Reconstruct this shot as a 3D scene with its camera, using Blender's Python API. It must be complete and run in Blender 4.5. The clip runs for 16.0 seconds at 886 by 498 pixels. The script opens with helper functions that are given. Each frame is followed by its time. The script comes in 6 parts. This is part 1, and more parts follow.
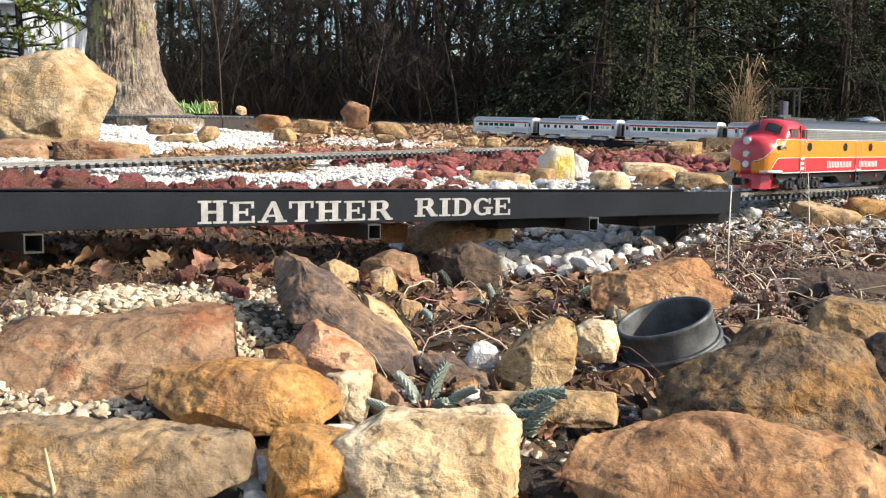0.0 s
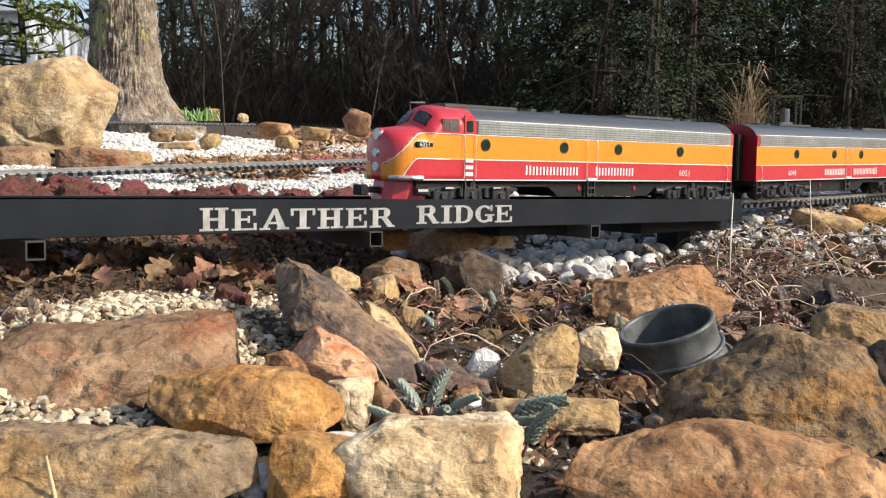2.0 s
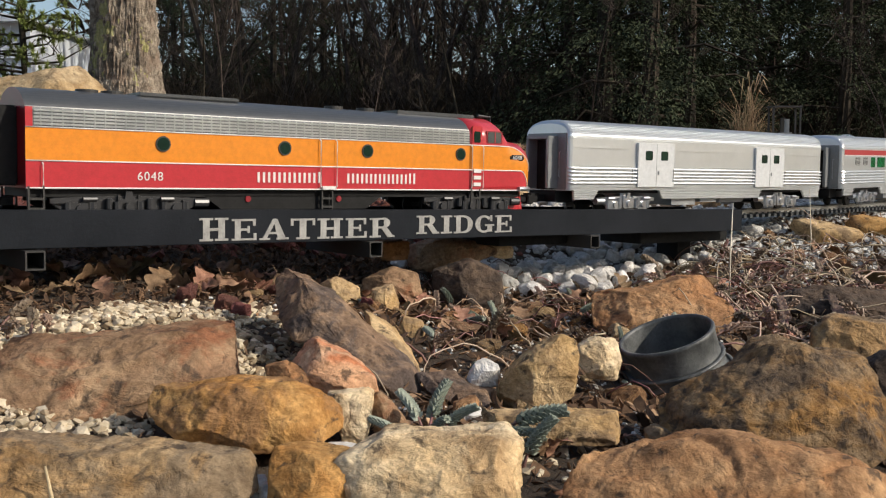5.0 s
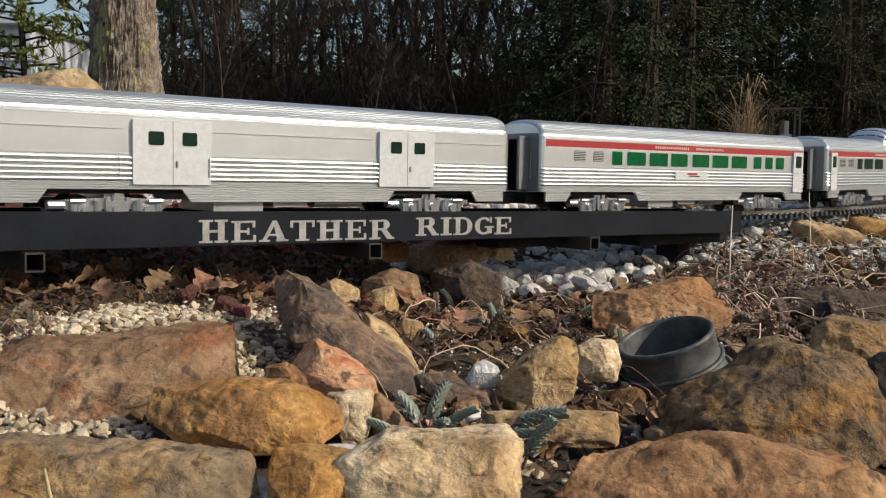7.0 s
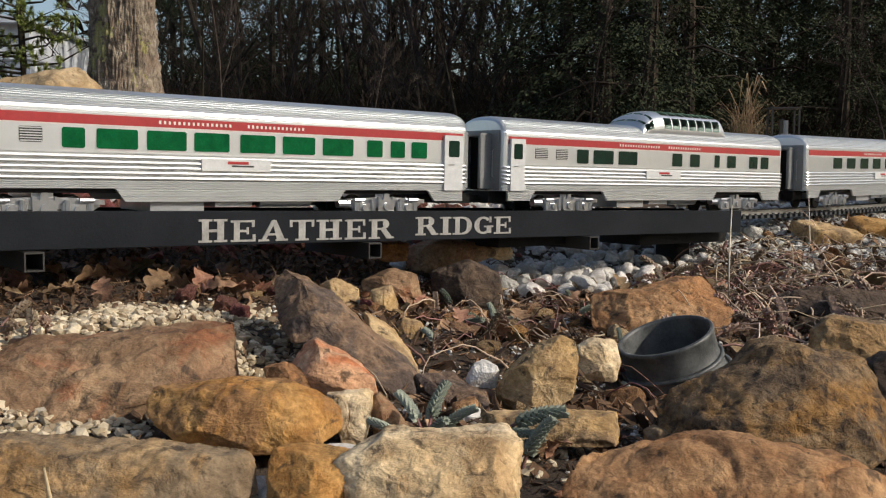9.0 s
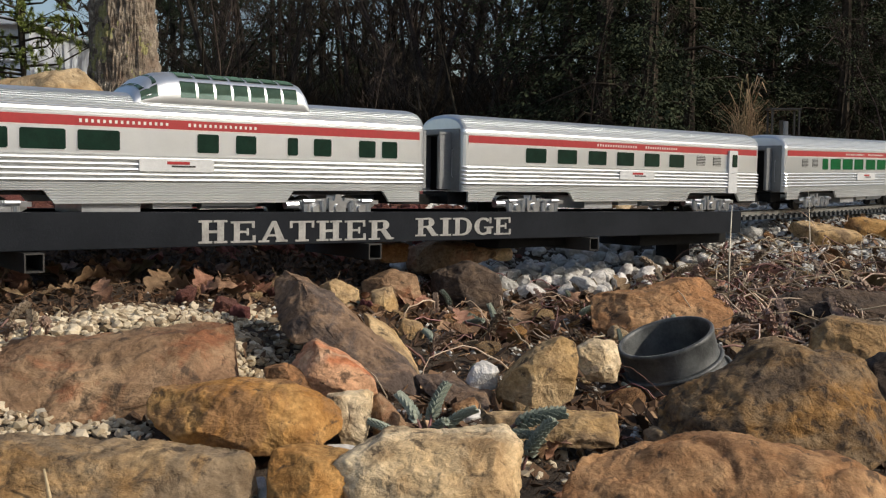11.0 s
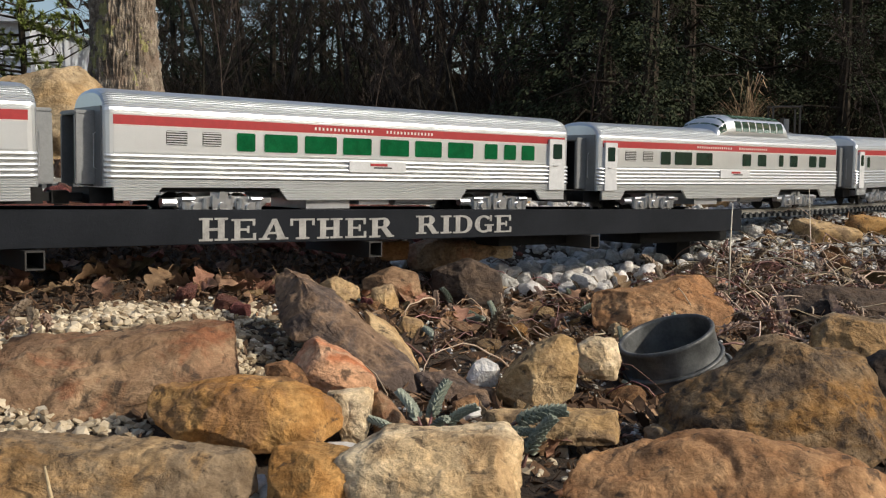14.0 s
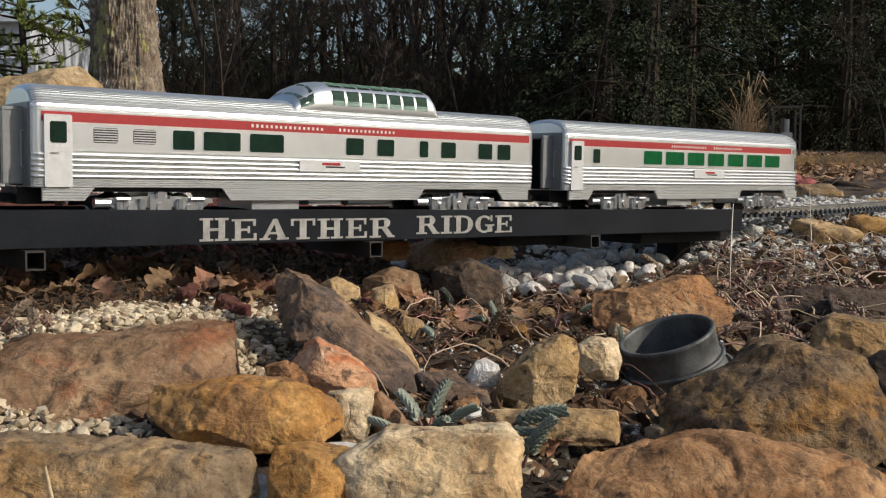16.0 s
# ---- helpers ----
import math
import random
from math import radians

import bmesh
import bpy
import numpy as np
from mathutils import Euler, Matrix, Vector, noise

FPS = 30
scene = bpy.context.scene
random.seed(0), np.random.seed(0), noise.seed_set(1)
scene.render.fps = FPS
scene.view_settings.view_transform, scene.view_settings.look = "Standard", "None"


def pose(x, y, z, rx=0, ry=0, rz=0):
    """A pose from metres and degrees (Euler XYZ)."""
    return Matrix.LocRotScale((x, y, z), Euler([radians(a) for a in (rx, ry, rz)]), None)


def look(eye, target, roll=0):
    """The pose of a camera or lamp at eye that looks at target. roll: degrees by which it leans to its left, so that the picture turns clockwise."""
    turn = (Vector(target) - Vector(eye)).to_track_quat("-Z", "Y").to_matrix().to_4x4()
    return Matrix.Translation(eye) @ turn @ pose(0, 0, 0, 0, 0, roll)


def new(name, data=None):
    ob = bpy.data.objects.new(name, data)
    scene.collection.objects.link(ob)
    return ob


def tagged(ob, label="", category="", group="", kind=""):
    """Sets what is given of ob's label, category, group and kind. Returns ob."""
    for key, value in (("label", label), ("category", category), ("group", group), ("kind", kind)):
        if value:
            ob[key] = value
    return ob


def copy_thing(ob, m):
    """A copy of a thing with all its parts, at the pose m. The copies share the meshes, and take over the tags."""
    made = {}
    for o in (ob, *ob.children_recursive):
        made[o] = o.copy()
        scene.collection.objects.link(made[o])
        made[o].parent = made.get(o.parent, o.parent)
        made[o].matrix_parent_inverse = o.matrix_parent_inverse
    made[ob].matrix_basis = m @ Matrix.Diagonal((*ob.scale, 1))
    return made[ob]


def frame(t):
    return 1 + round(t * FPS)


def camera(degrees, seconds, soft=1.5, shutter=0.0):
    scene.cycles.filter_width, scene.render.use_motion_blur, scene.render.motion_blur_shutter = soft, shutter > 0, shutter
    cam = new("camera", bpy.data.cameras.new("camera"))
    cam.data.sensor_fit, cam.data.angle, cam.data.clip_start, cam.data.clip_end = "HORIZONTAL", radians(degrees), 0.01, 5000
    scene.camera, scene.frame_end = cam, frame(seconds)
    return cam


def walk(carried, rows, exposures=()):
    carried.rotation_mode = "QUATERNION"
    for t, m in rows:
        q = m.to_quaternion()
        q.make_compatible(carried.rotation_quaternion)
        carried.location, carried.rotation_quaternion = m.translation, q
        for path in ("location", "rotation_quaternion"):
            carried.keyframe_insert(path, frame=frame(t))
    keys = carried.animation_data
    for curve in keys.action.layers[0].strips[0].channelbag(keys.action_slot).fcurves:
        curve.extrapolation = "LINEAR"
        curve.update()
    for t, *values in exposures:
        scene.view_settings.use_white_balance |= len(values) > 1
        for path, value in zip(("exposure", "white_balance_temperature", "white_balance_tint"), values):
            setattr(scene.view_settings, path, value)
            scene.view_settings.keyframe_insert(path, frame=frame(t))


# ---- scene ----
# ---------------------------------------------------------------- camera
cam = camera(48.27, 16.0, soft=1.2)
EYE_Z = 0.40


def aim(down, yaw=0.0):
    return pose(0, 0, EYE_Z, 90 - down, 0, yaw)


# seconds, degrees below the horizontal, degrees of turn to the left
TILT = [(0, 6.23, 0), (.5, 6.13, 0), (1, 5.98, .03), (1.5, 5.92, .04), (2, 5.81, .10), (2.5, 5.72, .10), (3, 5.61, .10),
        (3.5, 5.45, .12), (4, 5.37, .11), (5.2, 5.2, .09), (6.5, 5.10, .07), (7, 5.12, .07), (8, 5.15, .04), (9, 5.15, .04),
        (10, 5.1, .04), (11.5, 5.09, .04), (12, 5.03, .06), (13, 5.03, .08), (13.5, 5.12, .09), (14, 5.23, .07),
        (14.5, 5.30, .07), (15, 5.36, .07), (15.5, 5.31, .08), (16, 5.22, .10)]
walk(cam, [(t, aim(d, y)) for t, d, y in TILT],
     exposures=[(0, .60, 6400, 10), (1.0, .51, 6400, 10), (2.5, .28, 6420, 10), (4.2, -.06, 6480, 10), (6.3, -.36, 6570, 10), (9.2, -.38, 6580, 10), (11.4, -.45, 6560, 10), (12.5, -.40, 6580, 10), (14.5, -.38, 6580, 10), (16, -.43, 6580, 10)])

# ---------------------------------------------------------------- daylight
SUN_TO = Vector((.965, -.262, 0)).normalized()
SUN_UP = radians(33)
world = bpy.data.worlds.new("world")
scene.world = world
world.use_nodes = True
wn = world.node_tree.nodes
sky = wn.new("ShaderNodeTexSky")
sky.sky_type, sky.sun_disc = "NISHITA", False
sky.sun_elevation, sky.sun_rotation = SUN_UP, math.atan2(SUN_TO.x, SUN_TO.y)
sky.dust_density = 2.0
world.node_tree.links.new(sky.outputs[0], wn["Background"].inputs[0])
wn["Background"].inputs[1].default_value = 0.15
sun = new("sun", bpy.data.lights.new("sun", "SUN"))
sun.data.energy, sun.data.angle, sun.data.color = 4.5, radians(.6), (1.0, .92, .79)
sun.matrix_basis = look((0, 0, 0), -(SUN_TO * math.cos(SUN_UP) + Vector((0, 0, math.sin(SUN_UP)))))
sun.location = (6, -3, 8)


# ---------------------------------------------------------------- materials
def mat(name, c1, c2, scale=20, rough=.8, metal=0.0, bump=.3, c3=None, vary=0.0, fine=8.0, coat=0.0, spread=(.35, .65), stain=0.0, spec=.5, grain=(.8, .8, 4.0), layers=.8):
    m = bpy.data.materials.new(name)
    m.use_nodes = True
    n, l = m.node_tree.nodes, m.node_tree.links
    b = n["Principled BSDF"]
    tc = n.new("ShaderNodeTexCoord")
    big = n.new("ShaderNodeTexNoise")
    big.inputs["Scale"].default_value, big.inputs["Detail"].default_value = scale, 6
    small = n.new("ShaderNodeTexNoise")
    small.inputs["Scale"].default_value, small.inputs["Detail"].default_value = scale * fine, 5
    l.new(tc.outputs["Object"], big.inputs["Vector"])
    l.new(tc.outputs["Object"], small.inputs["Vector"])
    big.inputs["Roughness"].default_value, small.inputs["Roughness"].default_value = .62, .72
    ramp = n.new("ShaderNodeValToRGB")
    e = ramp.color_ramp.elements
    e[0].position, e[0].color = spread[0], (*c1, 1)
    e[1].position, e[1].color = spread[1], (*c2, 1)
    if c3:
        k = e.new((spread[0] + spread[1]) / 2 + .09)
        k.color = (*c3, 1)
    l.new(big.outputs[0], ramp.inputs[0])
    mix = n.new("ShaderNodeMix")
    mix.data_type, mix.blend_type = "RGBA", "OVERLAY"
    mix.inputs["Factor"].default_value = .28
    l.new(ramp.outputs[0], mix.inputs["A"])
    l.new(small.outputs[0], mix.inputs["B"])
    out = mix.outputs["Result"]
    if stain:
        sn = n.new("ShaderNodeTexNoise")
        sn.inputs["Scale"].default_value, sn.inputs["Detail"].default_value, sn.inputs["Roughness"].default_value = scale * 1.2, 7, .66
        sn.inputs["Distortion"].default_value = .6
        off = n.new("ShaderNodeVectorMath")
        off.operation = "ADD"
        off.inputs[1].default_value = (3.7, 1.9, 8.3)
        l.new(tc.outputs["Object"], off.inputs[0])
        l.new(off.outputs[0], sn.inputs["Vector"])
        sr = n.new("ShaderNodeValToRGB")
        sr.color_ramp.elements[0].position, sr.color_ramp.elements[0].color = .40, (1 - stain, 1 - stain * 1.03, 1 - stain * 1.05, 1)
        sr.color_ramp.elements[1].position, sr.color_ramp.elements[1].color = .56, (1, 1, 1, 1)
        l.new(sn.outputs[0], sr.inputs[0])
        sm = n.new("ShaderNodeMix")
        sm.data_type, sm.blend_type = "RGBA", "MULTIPLY"
        sm.inputs["Factor"].default_value = 1
        l.new(out, sm.inputs["A"])
        l.new(sr.outputs[0], sm.inputs["B"])
        out = sm.outputs["Result"]
        wn = n.new("ShaderNodeTexNoise")       # grey weathered crust in broad patches
        wn.inputs["Scale"].default_value, wn.inputs["Detail"].default_value, wn.inputs["Roughness"].default_value = scale * .75, 6, .6
        o2 = n.new("ShaderNodeVectorMath")
        o2.operation = "ADD"
        o2.inputs[1].default_value = (11.3, 5.1, 2.7)
        l.new(tc.outputs["Object"], o2.inputs[0])
        l.new(o2.outputs[0], wn.inputs["Vector"])
        wr = n.new("ShaderNodeMapRange")
        wr.inputs["From Min"].default_value, wr.inputs["From Max"].default_value = .54, .64
        wr.inputs["To Max"].default_value = stain * 1.15
        l.new(wn.outputs[0], wr.inputs["Value"])
        wm = n.new("ShaderNodeMix")
        wm.data_type = "RGBA"
        wm.inputs["B"].default_value = (.27, .19, .135, 1)
        l.new(wr.outputs[0], wm.inputs["Factor"])
        l.new(out, wm.inputs["A"])
        out = wm.outputs["Result"]
    if vary:
        info = n.new("ShaderNodeObjectInfo")
        hsv = n.new("ShaderNodeHueSaturation")
        ma = n.new("ShaderNodeMapRange")
        ma.inputs["To Min"].default_value, ma.inputs["To Max"].default_value = 1 - vary, 1 + vary
        l.new(info.outputs["Random"], ma.inputs["Value"])
        l.new(ma.outputs[0], hsv.inputs["Value"])
        mh = n.new("ShaderNodeMapRange")
        mh.inputs["To Min"].default_value, mh.inputs["To Max"].default_value = .5 + vary * .06, .5 - vary * .06
        l.new(info.outputs["Random"], mh.inputs["Value"])
        l.new(mh.outputs[0], hsv.inputs["Hue"])
        l.new(out, hsv.inputs["Color"])
        out = hsv.outputs[0]
    l.new(out, b.inputs["Base Color"])
    b.inputs["Roughness"].default_value, b.inputs["Metallic"].default_value = rough, metal
    b.inputs["Coat Weight"].default_value, b.inputs["Specular IOR Level"].default_value = coat, spec
    if bump:
        add = n.new("ShaderNodeMath")
        add.operation = "ADD"
        l.new(big.outputs[0], add.inputs[0])
        l.new(small.outputs[0], add.inputs[1])
        if stain:                              # bedding layers and pits of broken sandstone
            mp = n.new("ShaderNodeMapping")
            mp.inputs["Scale"].default_value, mp.inputs["Rotation"].default_value = grain, (.12, .08, 0)
            l.new(tc.outputs["Object"], mp.inputs["Vector"])
            bed = n.new("ShaderNodeTexNoise")
            bed.inputs["Scale"].default_value, bed.inputs["Detail"].default_value = scale * 2.2, 4
            l.new(mp.outputs[0], bed.inputs["Vector"])
            pit = n.new("ShaderNodeTexVoronoi")
            pit.inputs["Scale"].default_value = scale * 7
            l.new(tc.outputs["Object"], pit.inputs["Vector"])
            two = n.new("ShaderNodeMath")
            two.operation = "MULTIPLY_ADD"
            two.inputs[1].default_value = .28
            l.new(pit.outputs["Distance"], two.inputs[0])
            l.new(bed.outputs[0], two.inputs[2])
            tot = n.new("ShaderNodeMath")
            tot.operation = "MULTIPLY_ADD"
            tot.inputs[1].default_value = layers
            l.new(two.outputs[0], tot.inputs[0])
            l.new(add.outputs[0], tot.inputs[2])
            add = tot
        bp = n.new("ShaderNodeBump")
        bp.inputs["Strength"].default_value, bp.inputs["Distance"].default_value = bump, (.10 if stain else .075) / scale
        l.new(add.outputs[0], bp.inputs["Height"])
        l.new(bp.outputs[0], b.inputs["Normal"])
    return m


def islands(m, low, high):
    """Each loose piece of a joined mesh gets its own brightness."""
    n, l = m.node_tree.nodes, m.node_tree.links
    b = n["Principled BSDF"]
    src = b.inputs["Base Color"].links[0].from_socket
    g = n.new("ShaderNodeNewGeometry")
    ramp = n.new("ShaderNodeValToRGB")
    ramp.color_ramp.elements[0].color = (*low, 1)
    ramp.color_ramp.elements[1].color = (*high, 1)
    l.new(g.outputs["Random Per Island"], ramp.inputs[0])
    mx = n.new("ShaderNodeMix")
    mx.data_type, mx.blend_type = "RGBA", "MULTIPLY"
    mx.inputs["Factor"].default_value = 1
    l.new(src, mx.inputs["A"])
    l.new(ramp.outputs[0], mx.inputs["B"])
    l.new(mx.outputs["Result"], b.inputs["Base Color"])
    return m


def plain(name, c, rough=.4, metal=0.0, coat=0.0, bump=0.05, scale=120):
    d = tuple(v * .86 for v in c)
    return mat(name, d, c, scale, rough, metal, bump, coat=coat, fine=5)


def sandstone(name, base, second, crust, cover=.5, scale=9.0, pits=.41, relief=.0030):
    """Broken sandstone: two body colours, a weathered crust in patches, dark pits and grain."""
    m = bpy.data.materials.new(name)
    m.use_nodes = True
    n, l = m.node_tree.nodes, m.node_tree.links
    b = n["Principled BSDF"]
    tc, info = n.new("ShaderNodeTexCoord"), n.new("ShaderNodeObjectInfo")
    shift = n.new("ShaderNodeVectorMath")
    shift.operation = "MULTIPLY_ADD"
    shift.inputs[1].default_value = (1, 1, 1)
    many = n.new("ShaderNodeVectorMath")
    many.operation = "SCALE"
    many.inputs[0].default_value = (7.1, 3.3, 5.7)
    l.new(info.outputs["Random"], many.inputs["Scale"])
    l.new(tc.outputs["Object"], shift.inputs[0])
    l.new(many.outputs[0], shift.inputs[2])

    def cloud(size, detail, rough, bend=0.0, off=(0, 0, 0), squash=None):
        t = n.new("ShaderNodeTexNoise")
        t.inputs["Scale"].default_value, t.inputs["Detail"].default_value = size, detail
        t.inputs["Roughness"].default_value, t.inputs["Distortion"].default_value = rough, bend
        mp = n.new("ShaderNodeMapping")
        mp.inputs["Location"].default_value = off
        if squash:
            mp.inputs["Scale"].default_value, mp.inputs["Rotation"].default_value = squash, (.1, .2, 0)
        l.new(shift.outputs[0], mp.inputs["Vector"])
        l.new(mp.outputs[0], t.inputs["Vector"])
        return t.outputs[0]

    def band(src, lo, hi, a=0.0, c=1.0):
        r = n.new("ShaderNodeMapRange")
        r.inputs["From Min"].default_value, r.inputs["From Max"].default_value = lo, hi
        r.inputs["To Min"].default_value, r.inputs["To Max"].default_value = a, c
        l.new(src, r.inputs["Value"])
        return r.outputs[0]

    def blend(mode, fac, a, c):
        x = n.new("ShaderNodeMix")
        x.data_type, x.blend_type = "RGBA", mode
        for sock, v in (("Factor", fac), ("A", a), ("B", c)):
            if isinstance(v, tuple):
                x.inputs[sock].default_value = (*v, 1)
            elif isinstance(v, (int, float)):
                x.inputs[sock].default_value = v
            else:
                l.new(v, x.inputs[sock])
        return x.outputs["Result"]
    col = blend("MIX", band(cloud(scale, 8, .62, .9), .42, .58), base, second)
    veins = cloud(scale * 1.6, 5, .6, .5, (2, 7, 1), (.5, .5, 4.5))
    col = blend("MIX", band(veins, .50, .66, 0, .55), col, tuple(v * .72 for v in base))
    col = blend("MIX", band(cloud(scale * 1.3, 10, .68, .6, (5, 1, 9)), .57 - .14 * cover, .64 - .12 * cover, 0, .85), col, crust)
    fine = cloud(240, 4, .7)
    col = blend("MULTIPLY", 1.0, col, blend("MIX", band(fine, .3, .7), (.70, .68, .66), (1.12, 1.12, 1.12)))
    blot = cloud(scale * 5, 7, .7, .5, (8, 2, 6))
    col = blend("MULTIPLY", 1.0, col, blend("MIX", band(blot, .36, .62), (.60, .56, .52), (1.12, 1.12, 1.10)))
    holes = cloud(scale * 7, 6, .66, .3, (1, 4, 2))
    col = blend("MIX", band(holes, pits - .06, pits + .02, .80, 0), col, (.055, .040, .030))
    l.new(col, b.inputs["Base Color"])
    b.inputs["Roughness"].default_value, b.inputs["Specular IOR Level"].default_value = .9, .25
    high = n.new("ShaderNodeMath")
    high.operation = "MULTIPLY_ADD"
    high.inputs[1].default_value = .5
    l.new(cloud(55, 9, .68, .2, (3, 3, 8)), high.inputs[0])
    l.new(holes, high.inputs[2])
    bp = n.new("ShaderNodeBump")
    bp.inputs["Strength"].default_value, bp.inputs["Distance"].default_value = .8, relief * 2.2
    l.new(high.outputs[0], bp.inputs["Height"])
    l.new(bp.outputs[0], b.inputs["Normal"])
    return m


SAND_TAN = sandstone("sandstone_tan", (0.52, 0.34, 0.155), (0.66, 0.48, 0.27), (0.3, 0.21, 0.13), .5)
SAND_CREAM = sandstone("sandstone_cream", (0.76, 0.55, 0.31), (0.86, 0.7, 0.47), (0.5, 0.33, 0.17), .35)
SAND_ORANGE = sandstone("sandstone_orange", (0.52, 0.255, 0.075), (0.62, 0.37, 0.14), (0.34, 0.19, 0.09), .5)
SAND_PINK = sandstone("sandstone_pink", (0.44, 0.224, 0.101), (0.528, 0.321, 0.167), (0.282, 0.154, 0.0792), .55)
SAND_RED = sandstone("sandstone_red", (0.62, 0.235, 0.11), (0.8, 0.6, 0.41), (0.7, 0.39, 0.22), .45)
SAND_BROWN = sandstone("sandstone_brown", (0.33, 0.2, 0.118), (0.41, 0.275, 0.165), (0.33, 0.135, 0.068), .40, 7)
SAND_DARKBROWN = sandstone("sandstone_dark_brown", (0.25, 0.17, 0.12), (0.35, 0.23, 0.145), (0.11, 0.088, 0.08), .6)
SAND_GREY = sandstone("sandstone_grey", (0.47, 0.285, 0.125), (0.5, 0.345, 0.185), (0.25, 0.19, 0.128), .80)
SAND_RUGGED = sandstone("sandstone_rugged", (0.387, 0.211, 0.0748), (0.317, 0.22, 0.128), (0.15, 0.11, 0.0774), .75, 14, .45, .0045)
# near-black body: for stones lying in shade, the shade is put into the colour
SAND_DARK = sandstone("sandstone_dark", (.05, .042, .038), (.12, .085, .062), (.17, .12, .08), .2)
SAND_BOULDER = sandstone("sandstone_boulder", (.54, .375, .195), (.62, .485, .31), (.37, .27, .17), .4, 3.5, .36, .008)
LAVA = mat("lava_red", (.12, .045, .036), (.38, .145, .105), 30, .95, bump=1.0, vary=.28, c3=(.26, .088, .066))
QUARTZ = mat("white_quartz", (.52, .48, .43), (.80, .77, .72), 3.0, .6, bump=.4, vary=.22)
YELLOWGLASS = mat("yellow_quartz", (.72, .64, .50), (.86, .55, .03), 11, .4, bump=.8, c3=(.80, .58, .12), spread=(.47, .64))
SOIL = mat("soil", (.035, .024, .016), (.14, .095, .06), 14, .98, bump=1.0, c3=(.08, .055, .035), fine=14)
PEA = islands(mat("pea_gravel", (.60, .52, .38), (.80, .71, .57), 40, .75, bump=.3), (.36, .29, .21), (1, .97, .90))
BALLAST = islands(mat("white_ballast", (.70, .67, .62), (.86, .84, .80), 40, .75, bump=.3), (.55, .53, .50), (1, 1, 1))
GREYBALLAST = islands(mat("grey_ballast", (.58, .56, .51), (.84, .82, .77), 40, .8, bump=.3), (.42, .39, .36), (1, 1, 1))
CHIPS = islands(mat("wood_chips", (.34, .21, .12), (.60, .42, .27), 40, .9, bump=.3), (.35, .24, .16), (1, .95, .88))
DEBRIS = islands(mat("dark_debris", (.07, .045, .028), (.26, .165, .10), 40, .95, bump=.3), (.3, .25, .2), (1, .9, .8))
LEAF = mat("oak_leaf", (.15, .078, .038), (.38, .235, .13), 3, .75, bump=.3, vary=.5)
STEM = mat("dry_stem", (.40, .29, .19), (.60, .48, .34), 60, .8, bump=.2, vary=.35)
REDSTEM = mat("red_stem", (.16, .07, .06), (.34, .19, .16), 60, .8, bump=.2, vary=.3)
STRAW = mat("straw", (.36, .26, .13), (.56, .43, .25), 40, .8, bump=.2, vary=.2)
DULLSTRAW = mat("dull_straw", (.22, .145, .075), (.40, .285, .16), 40, .85, bump=.2, vary=.3)
PALESTRAW = mat("pale_straw", (.62, .54, .40), (.78, .72, .60), 40, .8, bump=.2)
SEDUM = mat("sedum", (.16, .19, .14), (.36, .39, .31), 60, .6, bump=.2, vary=.35)
SEDUMRED = mat("sedum_red", (.17, .11, .075), (.36, .26, .19), 60, .7, bump=.2, vary=.35)
GREENLEAF = mat("green_leaf", (.10, .20, .04), (.22, .36, .10), 30, .5, bump=.1, vary=.2)
BLACKPIPE = mat("black_plastic", (.04, .042, .042), (.13, .135, .13), 35, .42, bump=.25)
GIRDER = mat("dark_painted_steel", (.007, .009, .0125), (.014, .0165, .0215), 11, .55, spec=.15, bump=.10, fine=24)
LETTER = mat("cream_lettering", (.27, .265, .25), (.43, .42, .395), 45, .7, bump=.1, spec=.2)
RAIL = mat("rail_brass", (.30, .29, .27), (.48, .47, .44), 60, .38, metal=.8, bump=.1)
TIE = mat("tie_plastic", (.028, .032, .034), (.065, .07, .072), 60, .6, bump=.2, vary=.2)
BARK = mat("bark", (.24, .19, .145), (.56, .48, .38), 14, .95, bump=1.0, c3=(.40, .33, .25), stain=.6, grain=(2.6, 2.6, .9), layers=2.2)
LICHEN = mat("lichen", (.25, .23, .09), (.40, .37, .18), 60, .95, bump=.8)
# twigs darkened: the shade inside the wood is put into the colour
TWIG = mat("shaded_twigs", (.034, .027, .022), (.090, .072, .056), 6, .95, bump=.3, vary=.4, spec=.1)
CEDAR = mat("cedar_leaves", (.026, .034, .020), (.066, .078, .044), 3, .9, bump=0, vary=.3, spec=.05)
PINE = mat("pine_needles", (.19, .24, .05), (.36, .40, .12), 8, .7, bump=0, vary=.2)
# brush near black, so that its colour carries the wood's shade
BRUSH = mat("shaded_brush", (.020, .015, .011), (.055, .041, .028), 3, .95, bump=0, spec=.05)

SILVER = mat("silver_paint", (.75, .775, .79), (.80, .825, .84), 30, .33, metal=.82, bump=.02, fine=30)
SILVERFLAT = mat("silver_smooth", (.44, .455, .47), (.52, .535, .55), 9, .28, metal=.5, bump=.02)
WHITEPAINT = plain("pale_grey_paint", (.66, .67, .67), .45)
REDBAND = plain("red_band_paint", (.40, .032, .035), .4, coat=.2)
DARKEND = plain("dark_grey_paint", (.27, .28, .285), .45, metal=.3)
BLACK = mat("black_plastic_parts", (.009, .009, .009), (.016, .016, .016), 120, .55, bump=.05, fine=5, spec=.2)
DARKFRAME = plain("dark_frame_metal", (.055, .053, .05), .45, metal=.3)
TRUCKBLACK = plain("truck_black", (.05, .05, .052), .34, metal=.25)
CHROME = plain("chrome_parts", (.62, .64, .67), .28, metal=.9)
